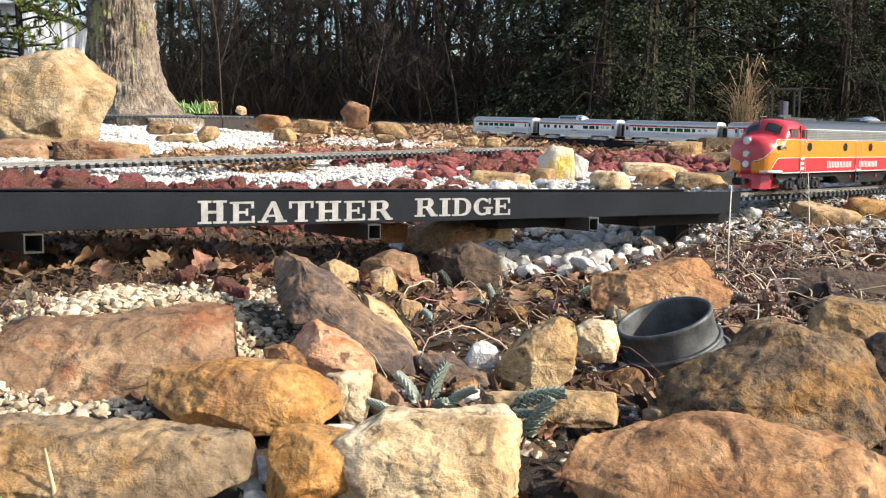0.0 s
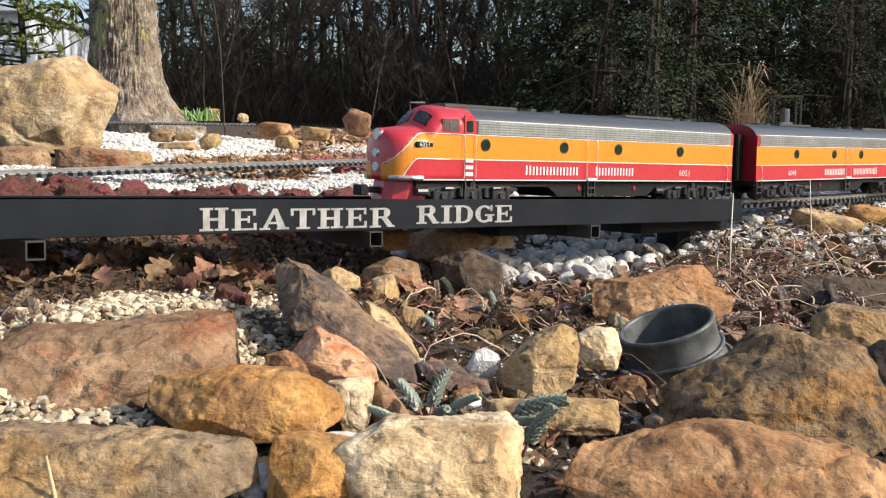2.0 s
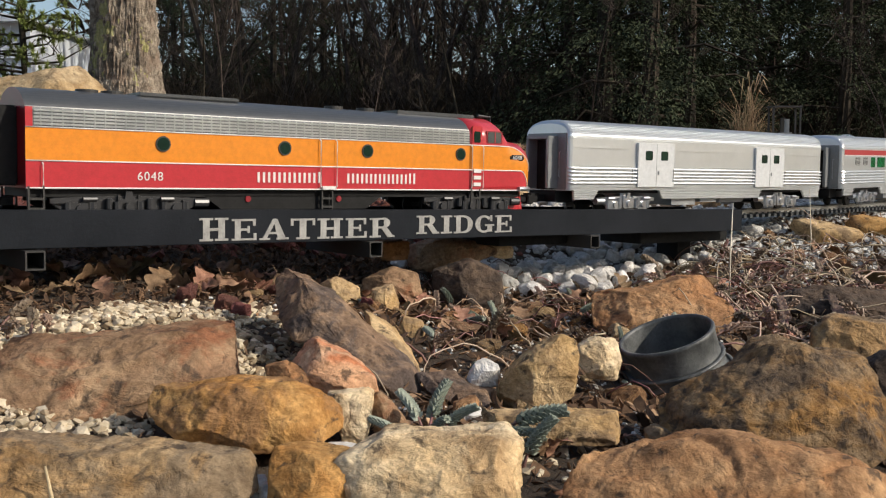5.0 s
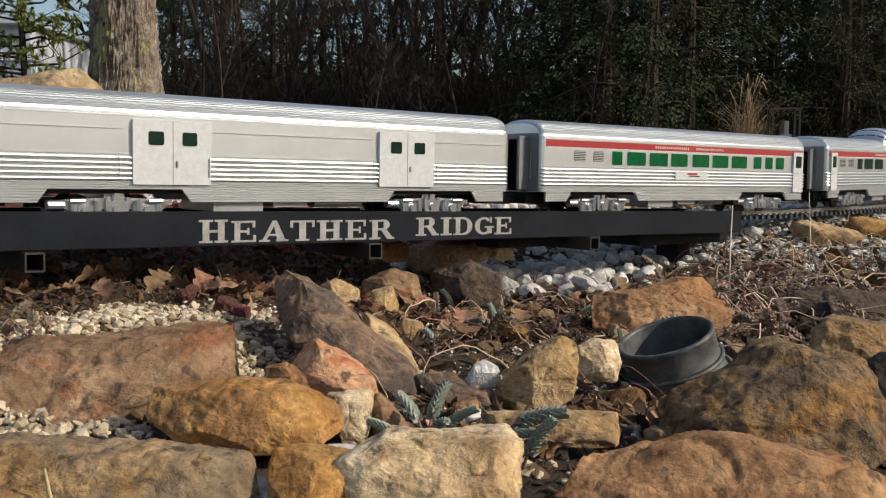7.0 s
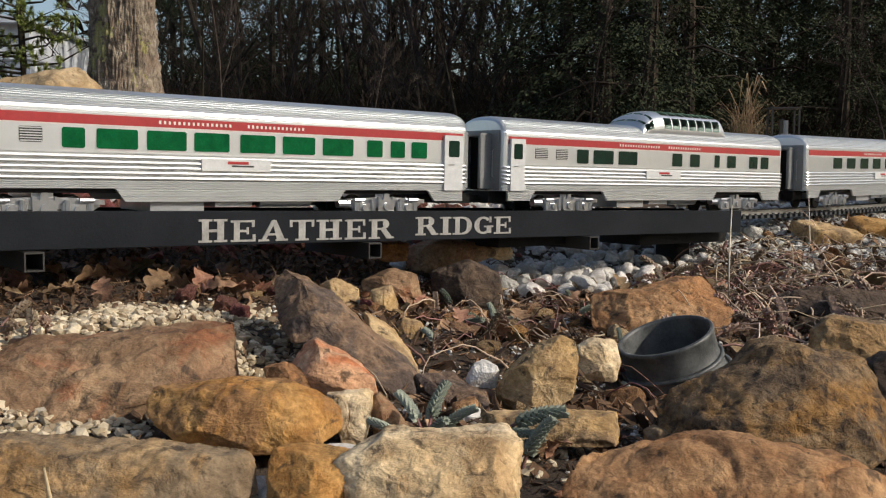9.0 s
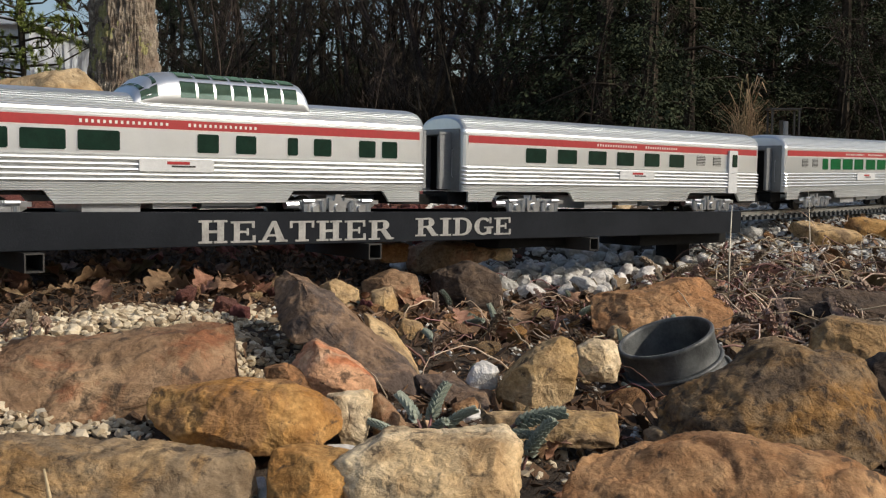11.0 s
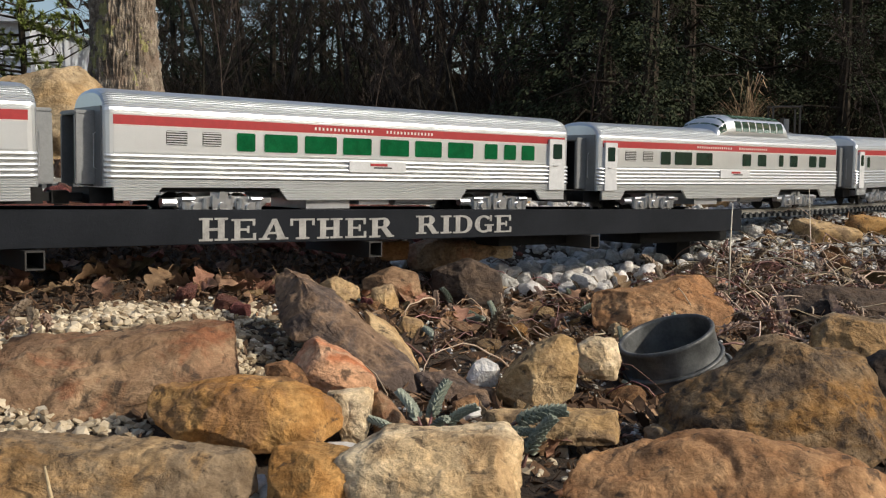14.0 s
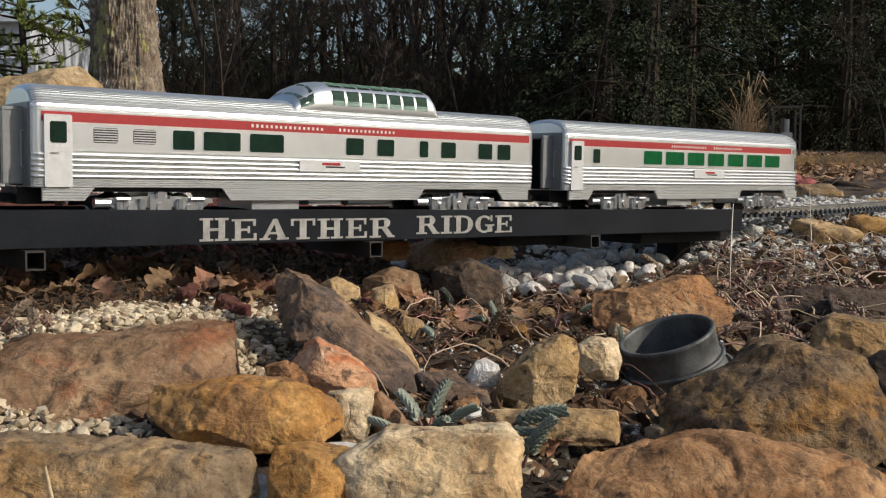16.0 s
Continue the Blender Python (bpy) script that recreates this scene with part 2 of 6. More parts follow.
GREENGLASS = mat("green_window_glass", (.002, .075, .024), (.004, .115, .038), 60, .2, bump=0, spec=.15)
DARKGLASS = mat("dark_window_glass", (.006, .020, .014), (.010, .032, .022), 60, .2, bump=0, spec=.25)
DOMEGLASS = plain("dome_glass", (.28, .50, .41), .12, metal=.35, coat=.8, bump=0)
CABGLASS = plain("cab_glass", (.085, .095, .095), .12, coat=.6, bump=0)
ORANGE = plain("orange_paint", (.80, .265, .02), .32, coat=.35)
RED = plain("red_paint", (.52, .035, .045), .32, coat=.35)
MAROON = plain("maroon_paint", (.26, .012, .02), .4, coat=.2)
ROOFGREY = plain("roof_grey_paint", (.060, .064, .068), .36, coat=.2)
GRILLE = mat("steel_grille", (.46, .48, .48), (.62, .64, .63), 20, .3, metal=.75, bump=.05)
STRIPE = plain("white_stripe_paint", (.80, .78, .74), .4)
# blue-white that imitates bright sky on the shed
SKYSIDING = plain("sky_pale_siding", (.78, .82, .87), .5)


# ---------------------------------------------------------------- mesh helpers
def mesh_of(name, bm, material, smooth=False):
    me = bpy.data.meshes.new(name)
    bm.normal_update()
    bm.to_mesh(me)
    bm.free()
    for m in (material if isinstance(material, (list, tuple)) else [material]):
        me.materials.append(m)
    if smooth:
        me.polygons.foreach_set("use_smooth", [True] * len(me.polygons))
    return me


def part(name, bm, material, parent, label="", smooth=False):
    ob = new(name, mesh_of(name, bm, material, smooth))
    ob.parent = parent
    if label:
        tagged(ob, label)
    return ob


def thing(name, m, label, category, group="", kind=""):
    ob = new(name)
    ob.empty_display_size = .02
    ob.matrix_basis = m
    return tagged(ob, label, category, group, kind)


def box(bm, x0, x1, y0, y1, z0, z1):
    v = [bm.verts.new((x, y, z)) for x in (x0, x1) for y in (y0, y1) for z in (z0, z1)]
    for f in ((0, 1, 3, 2), (4, 6, 7, 5), (0, 4, 5, 1), (2, 3, 7, 6), (0, 2, 6, 4), (1, 5, 7, 3)):
        bm.faces.new([v[i] for i in f])
    return v


def boxes(*bs, bevel=0.0):
    bm = bmesh.new()
    for b in bs:
        box(bm, *b)
    if bevel:
        bmesh.ops.bevel(bm, geom=bm.edges[:], offset=bevel, segments=2, affect="EDGES")
    return bm


def tube(bm, pts, radii, sides=6, cap=True):
    """A tapered tube through the points."""
    rings = []
    for i, p in enumerate(pts):
        a, b = pts[max(i - 1, 0)], pts[min(i + 1, len(pts) - 1)]
        q = (Vector(b) - Vector(a)).to_track_quat("Z", "Y")
        rings.append([bm.verts.new(Vector(p) + q @ Vector((radii[i] * math.cos(k * math.tau / sides), radii[i] * math.sin(k * math.tau / sides), 0)))
                      for k in range(sides)])
    for r, s in zip(rings, rings[1:]):
        for k in range(sides):
            bm.faces.new((r[k], r[(k + 1) % sides], s[(k + 1) % sides], s[k]))
    if cap:
        bm.faces.new(rings[0][::-1])
        bm.faces.new(rings[-1])


def prism(bm, outline, y0, y1):
    """An outline of (x, z), thick from y0 to y1."""
    a = [bm.verts.new((x, y0, z)) for x, z in outline]
    b = [bm.verts.new((x, y1, z)) for x, z in outline]
    bm.faces.new(a)
    bm.faces.new(b[::-1])
    for i in range(len(a)):
        j = (i + 1) % len(a)
        bm.faces.new((a[j], a[i], b[i], b[j]))


def cyl(bm, p, r, h, axis="Y", sides=14):
    q = {"X": (0, 90, 0), "Y": (90, 0, 0), "Z": (0, 0, 0)}[axis]
    bmesh.ops.create_cone(bm, cap_ends=True, segments=sides, radius1=r, radius2=r, depth=h, matrix=pose(*p, *q))


# ---------------------------------------------------------------- the lie of the land
U = Vector((.7782, .6280))          # along the bridge
N = Vector((-.6280, .7782))         # across it, away from the viewer
C0 = Vector((-.4774, 1.1195))       # a point on the bridge's middle line
HEAD = ([-9, -1.0, 1.4, 4.6, 6.4, 10.5], [38.9 - 200, 38.9, 38.9, 80, 130, 130])
RAILZ = ([-9, -5, -2.5, -1, 0, 1.28, 2.2, 6.4, 8.8, 10.5], [.60, .50, .39, .337, .330, .2995, .293, .366, .45, .49])
STEP = .01


def lay_line():
    s = np.arange(-9, 10.5, STEP)
    h = np.radians(np.interp(s, *HEAD))
    x, y = np.cumsum(np.cos(h)) * STEP, np.cumsum(np.sin(h)) * STEP
    k = int(9 / STEP)
    return s, h, x - x[k] + C0.x, y - y[k] + C0.y, np.interp(s, *RAILZ)


LS, LH, LX, LY, LZ = lay_line()


def on_line(s):
    """Place on the railway's middle line, at rail height."""
    return Vector((np.interp(s, LS, LX), np.interp(s, LS, LY), np.interp(s, LS, LZ)))


def ground_z(x, y):
    s = (x - C0.x) * U.x + (y - C0.y) * U.y
    q = (x - C0.x) * N.x + (y - C0.y) * N.y
    qs = [-3, -.85, -.55, -.40, -.25, -.06, .10, .32, .65, 1.0, 2.0, 3.0, 4.2, 20, 60]
    left = np.interp(q, qs, [.10, .165, .180, .195, .242, .250, .262, .325, .352, .362, .385, .455, .53, 1.05, 2.2])
    mid = np.interp(q, qs, [.10, .165, .172, .180, .184, .188, .195, .285, .318, .345, .382, .45, .50, 1.05, 2.2])
    far = np.interp(q, qs, [.10, .175, .182, .190, .215, .262, .268, .293, .315, .330, .345, .345, .40, 1.05, 2.2])
    a = np.clip((s - .05) / .55, 0, 1)
    b = np.clip((s - 1.05) / .55, 0, 1)
    a, b = a * a * (3 - 2 * a), b * b * (3 - 2 * b)
    z = left * (1 - a) + mid * a
    z = z * (1 - b) + far * b
    # the mound on which the big tree stands
    z = z + .085 * np.exp(-((x + 1.7) ** 2 + (y - 5.35) ** 2) / .9)
    # a dip under the far bridge
    z = z - .075 * np.exp(-((x - 1.05) ** 2 / .35 + (y - 6.35) ** 2 / .5))
    # a hollow round the pipe end
    z = z - .022 * np.exp(-((x - .25) ** 2 + (y - 1.01) ** 2) / .010)
    return z


def bumpy(x, y):
    return float(ground_z(x, y)) + .010 * noise.noise((x * 7, y * 7, 0)) + .004 * noise.noise((x * 25, y * 25, 3))


# ---------------------------------------------------------------- ground
def make_ground():
    def steps(*runs):
        out = [runs[0][0]]
        for a, b, n in runs:
            out += list(np.linspace(a, b, n + 1)[1:])
        return np.array(out)
    xs = steps((-400, -60, 6), (-60, -8, 20), (-8, -2, 30), (-2, -.9, 30), (-.9, 1.3, 120), (1.3, 4, 50), (4, 12, 25), (12, 60, 16), (60, 400, 6))
    ys = steps((-300, -20, 6), (-20, -1, 20), (-1, .4, 24), (.4, 3, 150), (3, 9, 90), (9, 30, 40), (30, 60, 10), (60, 500, 8))
    X, Y = np.meshgrid(xs, ys)
    Z = ground_z(X, Y)
    flat = [(float(x), float(y), float(z) + .010 * noise.noise((x * 7, y * 7, 0)) + .004 * noise.noise((x * 25, y * 25, 3)))
            for x, y, z in zip(X.ravel(), Y.ravel(), Z.ravel())]
    w = len(xs)
    faces = [(j * w + i, j * w + i + 1, (j + 1) * w + i + 1, (j + 1) * w + i) for j in range(len(ys) - 1) for i in range(w - 1)]
    me = bpy.data.meshes.new("ground")
    me.from_pydata(flat, [], faces)
    me.materials.append(SOIL)
    me.polygons.foreach_set("use_smooth", [True] * len(me.polygons))
    tagged(new("ground", me), "dark brown garden soil with fine grit", "ground", kind="structure")


make_ground()


# ---------------------------------------------------------------- stones
def stone_mesh(name, material, seed, detail=3, slab=0.0, rough=.10, cuts=13, soft=.02, blocky=True):
    """A broken stone in a unit box: a ball cut by planes, then roughened."""
    rnd = random.Random(seed)
    bm = bmesh.new()
    bmesh.ops.create_icosphere(bm, subdivisions=detail, radius=1)
    planes = []
    for i in range(3 if blocky else 0):
        for k in (-1, 1):
            d = Vector([k if j == i else rnd.gauss(0, .22) for j in range(3)]).normalized()
            planes.append((d, rnd.uniform(.78, 1.0)))
    for i in range(cuts):
        d = Vector((rnd.gauss(0, 1), rnd.gauss(0, 1), rnd.gauss(0, .7))).normalized()
        planes.append((d, rnd.uniform(.80, 1.12)))
    if slab:
        planes += [(Vector((rnd.uniform(-.1, .1), rnd.uniform(-.1, .1), 1)).normalized(), 1 - slab), (Vector((0, 0, -1)), 1 - slab)]
    off = Vector((seed * 3.1, seed * 1.7, seed * .9))
    for v in bm.verts:
        d = v.co.normalized()
        r = 1.45
        for n, h in planes:
            c = d.dot(n)
            if c > .05:
                k = h / c
                m = max(soft - abs(r - k), 0) / soft
                r = min(r, k) - m * m * soft * .25
        p = d * r
        r += rough * ((.4 if blocky else .9) * noise.noise(p * 1.7 + off) + .42 * noise.noise(p * 4.1 + off) + .35 * abs(noise.noise(p * 9 + off)))
        if detail > 3:
            r += rough * (.22 * noise.noise(p * 19 + off) + .16 * noise.noise(p * 41 + off) - .45 * max(0, noise.noise(Vector((p.x * 1.5, p.y * 1.5, p.z * 11)) + off) - .08))
            pit = noise.noise(p * 7 + off * 2)
            r -= rough * .9 * max(0, pit - .38)
        v.co = d * r
    lo = [min(v.co[i] for v in bm.verts) for i in range(3)]
    hi = [max(v.co[i] for v in bm.verts) for i in range(3)]
    for v in bm.verts:
        v.co = Vector([(v.co[i] - lo[i]) / (hi[i] - lo[i]) - .5 for i in range(3)])
    return mesh_of(name, bm, material, smooth=detail > 3)


def rock(name, label, material, x, y, z, w, d, h, rx=0, ry=0, rz=0, seed=1, detail=4, slab=.25, rough=.115, cuts=12):
    """One stone: middle, size and turn."""
    me = stone_mesh(name, material, seed, detail, slab, rough, cuts)
    me.transform(Matrix.Diagonal((w, d, h, 1)))
    ob = new(name, me)
    ob.matrix_basis = pose(x, y, z, rx, ry, rz)
    return tagged(ob, label, "rock")


def scatter(name, label, category, material, count, spots, size, seed, flat=.7, up=.3, shape="stone", lift=None):
    """Many loose bits in one mesh; spots(rnd) gives x, y."""
    rnd = random.Random(seed)
    bm = bmesh.new()
    if shape == "stone":
        bmesh.ops.create_icosphere(bm, subdivisions=1 if count < 2500 else 0, radius=.5)
    elif shape == "round":
        bmesh.ops.create_icosphere(bm, subdivisions=1, radius=.5)
    else:
        edge = [(-.5, -.05), (-.2, -.24), (.18, -.17), (.5, .02), (.22, .22), (-.16, .16)]
        bend = lambda x, y: .30 * x * x + .5 * y * y - .2 * x * y
        lo = [bm.verts.new((x, y, bend(x, y) - .025)) for x, y in edge]
        hi = [bm.verts.new((x * .96, y * .96, bend(x, y) + .025)) for x, y in edge]
        for r, k in ((lo, -1), (hi, 1)):
            for q in ((0, 1, 5), (1, 4, 5), (1, 2, 4), (2, 3, 4)):
                bm.faces.new([r[i] for i in q[::k]])
        for i in range(6):
            for q in ((lo[i], lo[(i + 1) % 6], hi[(i + 1) % 6]), (lo[i], hi[(i + 1) % 6], hi[i])):
                bm.faces.new(q)
    base = np.array([v.co[:] for v in bm.verts])
    faces0 = np.array([[v.index for v in f.verts] for f in bm.faces]) if bm.verts.index_update() is None else None
    bm.free()
    vs, fs = [], []
    for i in range(count):
        x, y = spots(rnd)
        w = rnd.uniform(*size)
        sc = np.array([w, w * rnd.uniform(.6, 1) * (1 if shape != "chip" else rnd.choice((.35, 1, 1.5))), w * flat * rnd.uniform(.6, 1.1)])
        p = base * sc
        if shape != "chip":
            p = p * (1 + (.22 if shape == "stone" else .42) * np.sin(base * rnd.uniform(3, 9) + rnd.uniform(0, 6)).sum(1, keepdims=True) / 1.7)
        tip = .35 if shape != "chip" else up
        e = np.array(Euler((rnd.gauss(0, tip), rnd.gauss(0, tip), rnd.uniform(0, 6.28))).to_matrix())
        z = bumpy(x, y) if lift is None else lift(x, y)
        p = p @ e.T + np.array([x, y, z + w * flat * rnd.uniform(-.05, up)])
        fs.append(faces0 + len(base) * i)
        vs.append(p)
    me = bpy.data.meshes.new(name)
    me.from_pydata(np.concatenate(vs).tolist(), [], np.concatenate(fs).tolist())
    me.materials.append(material)
    return tagged(new(name, me), label, category, kind="stuff")


def strip(s0, s1, q0, q1):
    """Random places in a stretch along the bridge's direction."""
    def pick(rnd):
        s, q = rnd.uniform(s0, s1), rnd.uniform(q0, q1)
        w = min(.3 * (q1 - q0), .09)
        q += w * noise.noise((s * 5, q * 3, q0)) + rnd.gauss(0, w * .35)
        s += 2 * w * noise.noise((q * 6, s * 2, 4 + s0)) + rnd.gauss(0, w * .5)
        p = C0 + U * s + N * q
        return p.x, p.y
    return pick


def fan(x0, x1, y0, y1):
    """Random places in a wedge that widens with distance: x is a slope."""
    def pick(rnd):
        y = math.sqrt(rnd.uniform(y0 * y0, y1 * y1))
        y += rnd.gauss(0, .06 * (y1 - y0))
        k = rnd.uniform(x0, x1) + .02 * noise.noise((y * 2, x0, 1)) + rnd.gauss(0, .01)
        return k * y, y
    return pick


# ---------------------------------------------------------------- railway track
def rail_mesh(bm, pts, side):
    prof = [(-.0028, 0), (.0028, 0), (.0009, .0018), (.0009, .0058), (.0015, .0066), (.0015, .0082), (-.0015, .0082), (-.0015, .0066), (-.0009, .0058), (-.0009, .0018)]
    rings = []
    for p, h in pts:
        n = Vector((-math.sin(h), math.cos(h), 0))
        o = Vector(p) + n * side
        rings.append([bm.verts.new(o + n * a + Vector((0, 0, b - .0082))) for a, b in prof])
    for r, q in zip(rings, rings[1:]):
        for k in range(len(prof)):
            m = (k + 1) % len(prof)
            bm.faces.new((r[k], r[m], q[m], q[k]))
    bm.faces.new(rings[0][::-1])
    bm.faces.new(rings[-1])


def tie_bm():
    bm = bmesh.new()
    box(bm, -.0045, .0045, -.042, .042, -.0145, -.0082)
    for y in (-.0225, .0225):
        for k in (-1, 1):
            box(bm, -.003, .003, y + k * .0042 - .0012, y + k * .0042 + .0012, -.0082, -.0055)
    return bm


def lay_track(label, at, s0, s1, t0, t1, pitch=.0205):
    """Rails all along; ties from t0 to t1 are single pieces, the rest one mesh."""
    tr = thing("railway_track", Matrix.Identity(4), label, "track", kind="structure")
    pts = [at(s) for s in np.arange(s0, s1 + .001, .04)]
    for side in (-.0225, .0225):
        bm = bmesh.new()
        rail_mesh(bm, pts, side)
        part("rail", bm, RAIL, tr, "dull metal rail")
    one = mesh_of("tie", tie_bm(), TIE)
    base = tie_bm()
    vs0, fs0 = [v.co.copy() for v in base.verts], None
    base.verts.index_update()
    fs0 = [[v.index for v in f.verts] for f in base.faces]
    base.free()
    vs, fs = [], []
    for s in np.arange(s0 + .01, s1, pitch):
        p, h = at(s)
        m = Matrix.Translation(p) @ Matrix.Rotation(h, 4, "Z")
        if t0 <= s <= t1:
            ob = new("tie", one)
            ob.parent = tr
            ob.matrix_basis = m
        else:
            fs += [[i + len(vs) for i in f] for f in fs0]
            vs += [m @ v for v in vs0]
    if vs:
        me = bpy.data.meshes.new("far_ties")
        me.from_pydata(vs, [], fs)
        me.materials.append(TIE)
        ob = new("far_ties", me)
        ob.parent = tr
        tagged(ob, kind="stuff")


def main_at(s):
    return on_line(s), float(np.interp(s, LS, LH))


def back_at(s):
    """The siding that curves away on the white gravel behind the bridge."""
    h = .93 + .03 * s
    p = Vector((-.765 + .56 * s, 1.68 + .83 * s - .03 * s * s, 0))
    if s > 1.0:
        p.x += .10 * (s - 1) ** 2
    return Vector((p.x, p.y, .363 + .011 * s)), h


def upper_at(s):
    return Vector((-3.2 + s, 5.15 + .05 * s, .557 - .012 * s)), .05


lay_track("model railway track with dull rails and black plastic ties", main_at, -8.6, 10.2, 1.25, 3.2)
lay_track("curving model railway track laid in white gravel", back_at, -.35, 1.75, -.1, 1.75)
lay_track("small model railway track below the big tree", upper_at, 0.0, 2.2, 3, 3)


# ---------------------------------------------------------------- the bridge
def letter_shapes(ch):
    """Slab-serif strokes in a box 1 wide and 1 high: rectangles and ring pieces."""
    t, f = .215, .095
    st = lambda a: [(a, a + t, 0, 1), (a - .11, a + t + .11, 0, f), (a - .11, a + t + .11, 1 - f, 1)]
    if ch == "H":
        return st(.13) + st(.62) + [(.3, .7, .44, .56)], []
    if ch == "I":
        return [(.3, .7, 0, 1), (.08, .92, 0, f), (.08, .92, 1 - f, 1)], []
    if ch == "E":
        return st(.13) + [(.2, .92, 0, f), (.2, .88, 1 - f, 1), (.3, .66, .45, .56), (.82, .93, 0, .33), (.80, .90, .68, 1), (.60, .68, .34, .67)], []
    if ch == "T":
        return [(.37, .63, 0, 1), (.24, .76, 0, f), (.03, .97, 1 - f, 1), (.03, .13, .66, 1), (.87, .97, .66, 1)], []
    if ch == "R":
        return st(.13) + [(.3, .55, 1 - f, 1), (.3, .55, .46, .56), (.76, 1.0, 0, f)], [(.55, .75, .27, .27, .12, -90, 90), "leg"]
    if ch == "D":
        return st(.13) + [(.3, .5, 1 - f, 1), (.3, .5, 0, f)], [(.5, .5, .45, .5, .12, -90, 90)]
    if ch == "G":
        return [(.66, .90, .06, .46), (.54, 1.0, .38, .48), (.80, .90, .66, 1)], [(.5, .5, .46, .5, .12, 40, 320)]
    if ch == "A":
        return [(.0, .36, 0, f), (.58, 1.0, 0, f), (.3, .7, .27, .37)], ["peak"]
    return [], []


def letter(ch, x, z, w, h, depth):
    rects, rest = letter_shapes(ch)
    bm = bmesh.new()
    for k, (a, b, c, d) in enumerate(rects):
        e = depth + k * .00001
        box(bm, x + a * w, x + b * w, -e, .0002, z + c * h, z + d * h)
    for r in rest:
        if r == "leg":
            prism(bm, [(x + p * w, z + q * h) for p, q in ((.46, .5), (.72, 0), (.98, 0), (.70, .5))], -depth * .97, .0002)
        elif r == "peak":
            prism(bm, [(x + p * w, z + q * h) for p, q in ((.08, 0), (.22, 0), (.53, .82), (.46, 1))], -depth * .97, .0002)
            prism(bm, [(x + p * w, z + q * h) for p, q in ((.64, 0), (.92, 0), (.60, 1), (.46, 1))], -depth * .95, .0002)
        else:
            cx, cz, rx, rz, th, a0, a1 = r
            n = 18
            for i in range(n):
                q = []
                for a, k in ((a0 + (a1 - a0) * i / n, 1), (a0 + (a1 - a0) * (i + 1) / n, 1), (a0 + (a1 - a0) * (i + 1) / n, 0), (a0 + (a1 - a0) * i / n, 0)):
                    a = radians(a)
                    fat = th + .13 * abs(math.cos(a))
                    ux, uz = (rx, rz) if k else (rx - fat, rz - th)
                    q.append((x + (cx + ux * math.cos(a)) * w, z + (cz + uz * math.sin(a)) * h))
                prism(bm, q, -depth * .93, .0002)
    return bm


def make_bridge():
    o = C0
    tilt = math.degrees(math.atan(.0236))
    br = thing("railway_bridge", pose(o.x, o.y, .330, 0, 0, 38.9) @ pose(0, 0, 0, 0, tilt, 0),
               "dark painted steel model railway bridge with cream lettering", "bridge")
    # side girders, as channels with a thin top lip
    for y, out in ((-.066, -1), (.066, 1)):
        bm = bmesh.new()
        drop = lambda x: .0142 - .0079 * x
        prism(bm, [(-1.0, drop(-1.0) - .0425), (1.284, drop(1.284) - .040), (1.284, drop(1.284)), (-1.0, drop(-1.0))], y - .0015, y + .0015)
        bmesh.ops.bevel(bm, geom=[e for e in bm.edges if abs(e.verts[0].co.x - e.verts[1].co.x) > .1], offset=.0007, segments=2, affect="EDGES")
        g = part("girder", bm, GIRDER, br)
        bm = bmesh.new()
        prism(bm, [(-1.0, drop(-1.0) - .0015), (1.284, drop(1.284) - .0015), (1.284, drop(1.284) + .0004), (-1.0, drop(-1.0) + .0004)], y + (.0016 if out < 0 else -.012), y + (.012 if out < 0 else -.0016))
        part("flange", bm, GIRDER, br)
        if out < 0:
            x = .1808
            for ch, w in zip("HEATHER", (.0425, .0385, .0435, .0400, .0440, .0385, .0440)):
                zb = drop(x) - .0375
                part("letter", letter(ch, x, zb, w * .96, .0265 if x > .2 else .028, .0008), LETTER, g, "cream slab-serif letter").location.y = y - .0016
                x += w
            x = .5073
            for ch, w in zip("RIDGE", (.0430, .0250, .0400, .0400, .0385)):
                part("letter", letter(ch, x, drop(x) - .0340, w * .97, .0258, .0008), LETTER, g, "cream slab-serif letter").location.y = y - .0016
                x += w
    part("deck", boxes((-1.0, 1.284, -.0640, .0640, -.0185, -.0150)), GIRDER, br)
    # square tubes across, open at their ends
    for x in (-.012, .430, .862):
        bm = bmesh.new()
        r, t = .0105, .0018
        zc = -.0285 - .0105 - .006 * x
        for b in ((x - r, x + r, -.082, .082, zc + r - t, zc + r), (x - r, x + r, -.082, .082, zc - r, zc - r + t),
                  (x - r, x - r + t, -.082, .082, zc - r + t, zc + r - t), (x + r - t, x + r, -.082, .082, zc - r + t, zc + r - t)):
            box(bm, *b)
        part("cross_tube", bm, DARKFRAME, br, "open square steel tube")
    part("bearer", boxes((.70, .85, -.030, .06, -.050, -.0265), bevel=.001), BLACK, br)
    part("bearer", boxes((1.03, 1.285, -.035, .06, -.056, -.0262), bevel=.001), BLACK, br)
    for x in (-.6, 1.2):
        part("pier", boxes((x - .02, x + .02, .0, .05, -.14, -.026), bevel=.001), BLACK, br)


make_bridge()


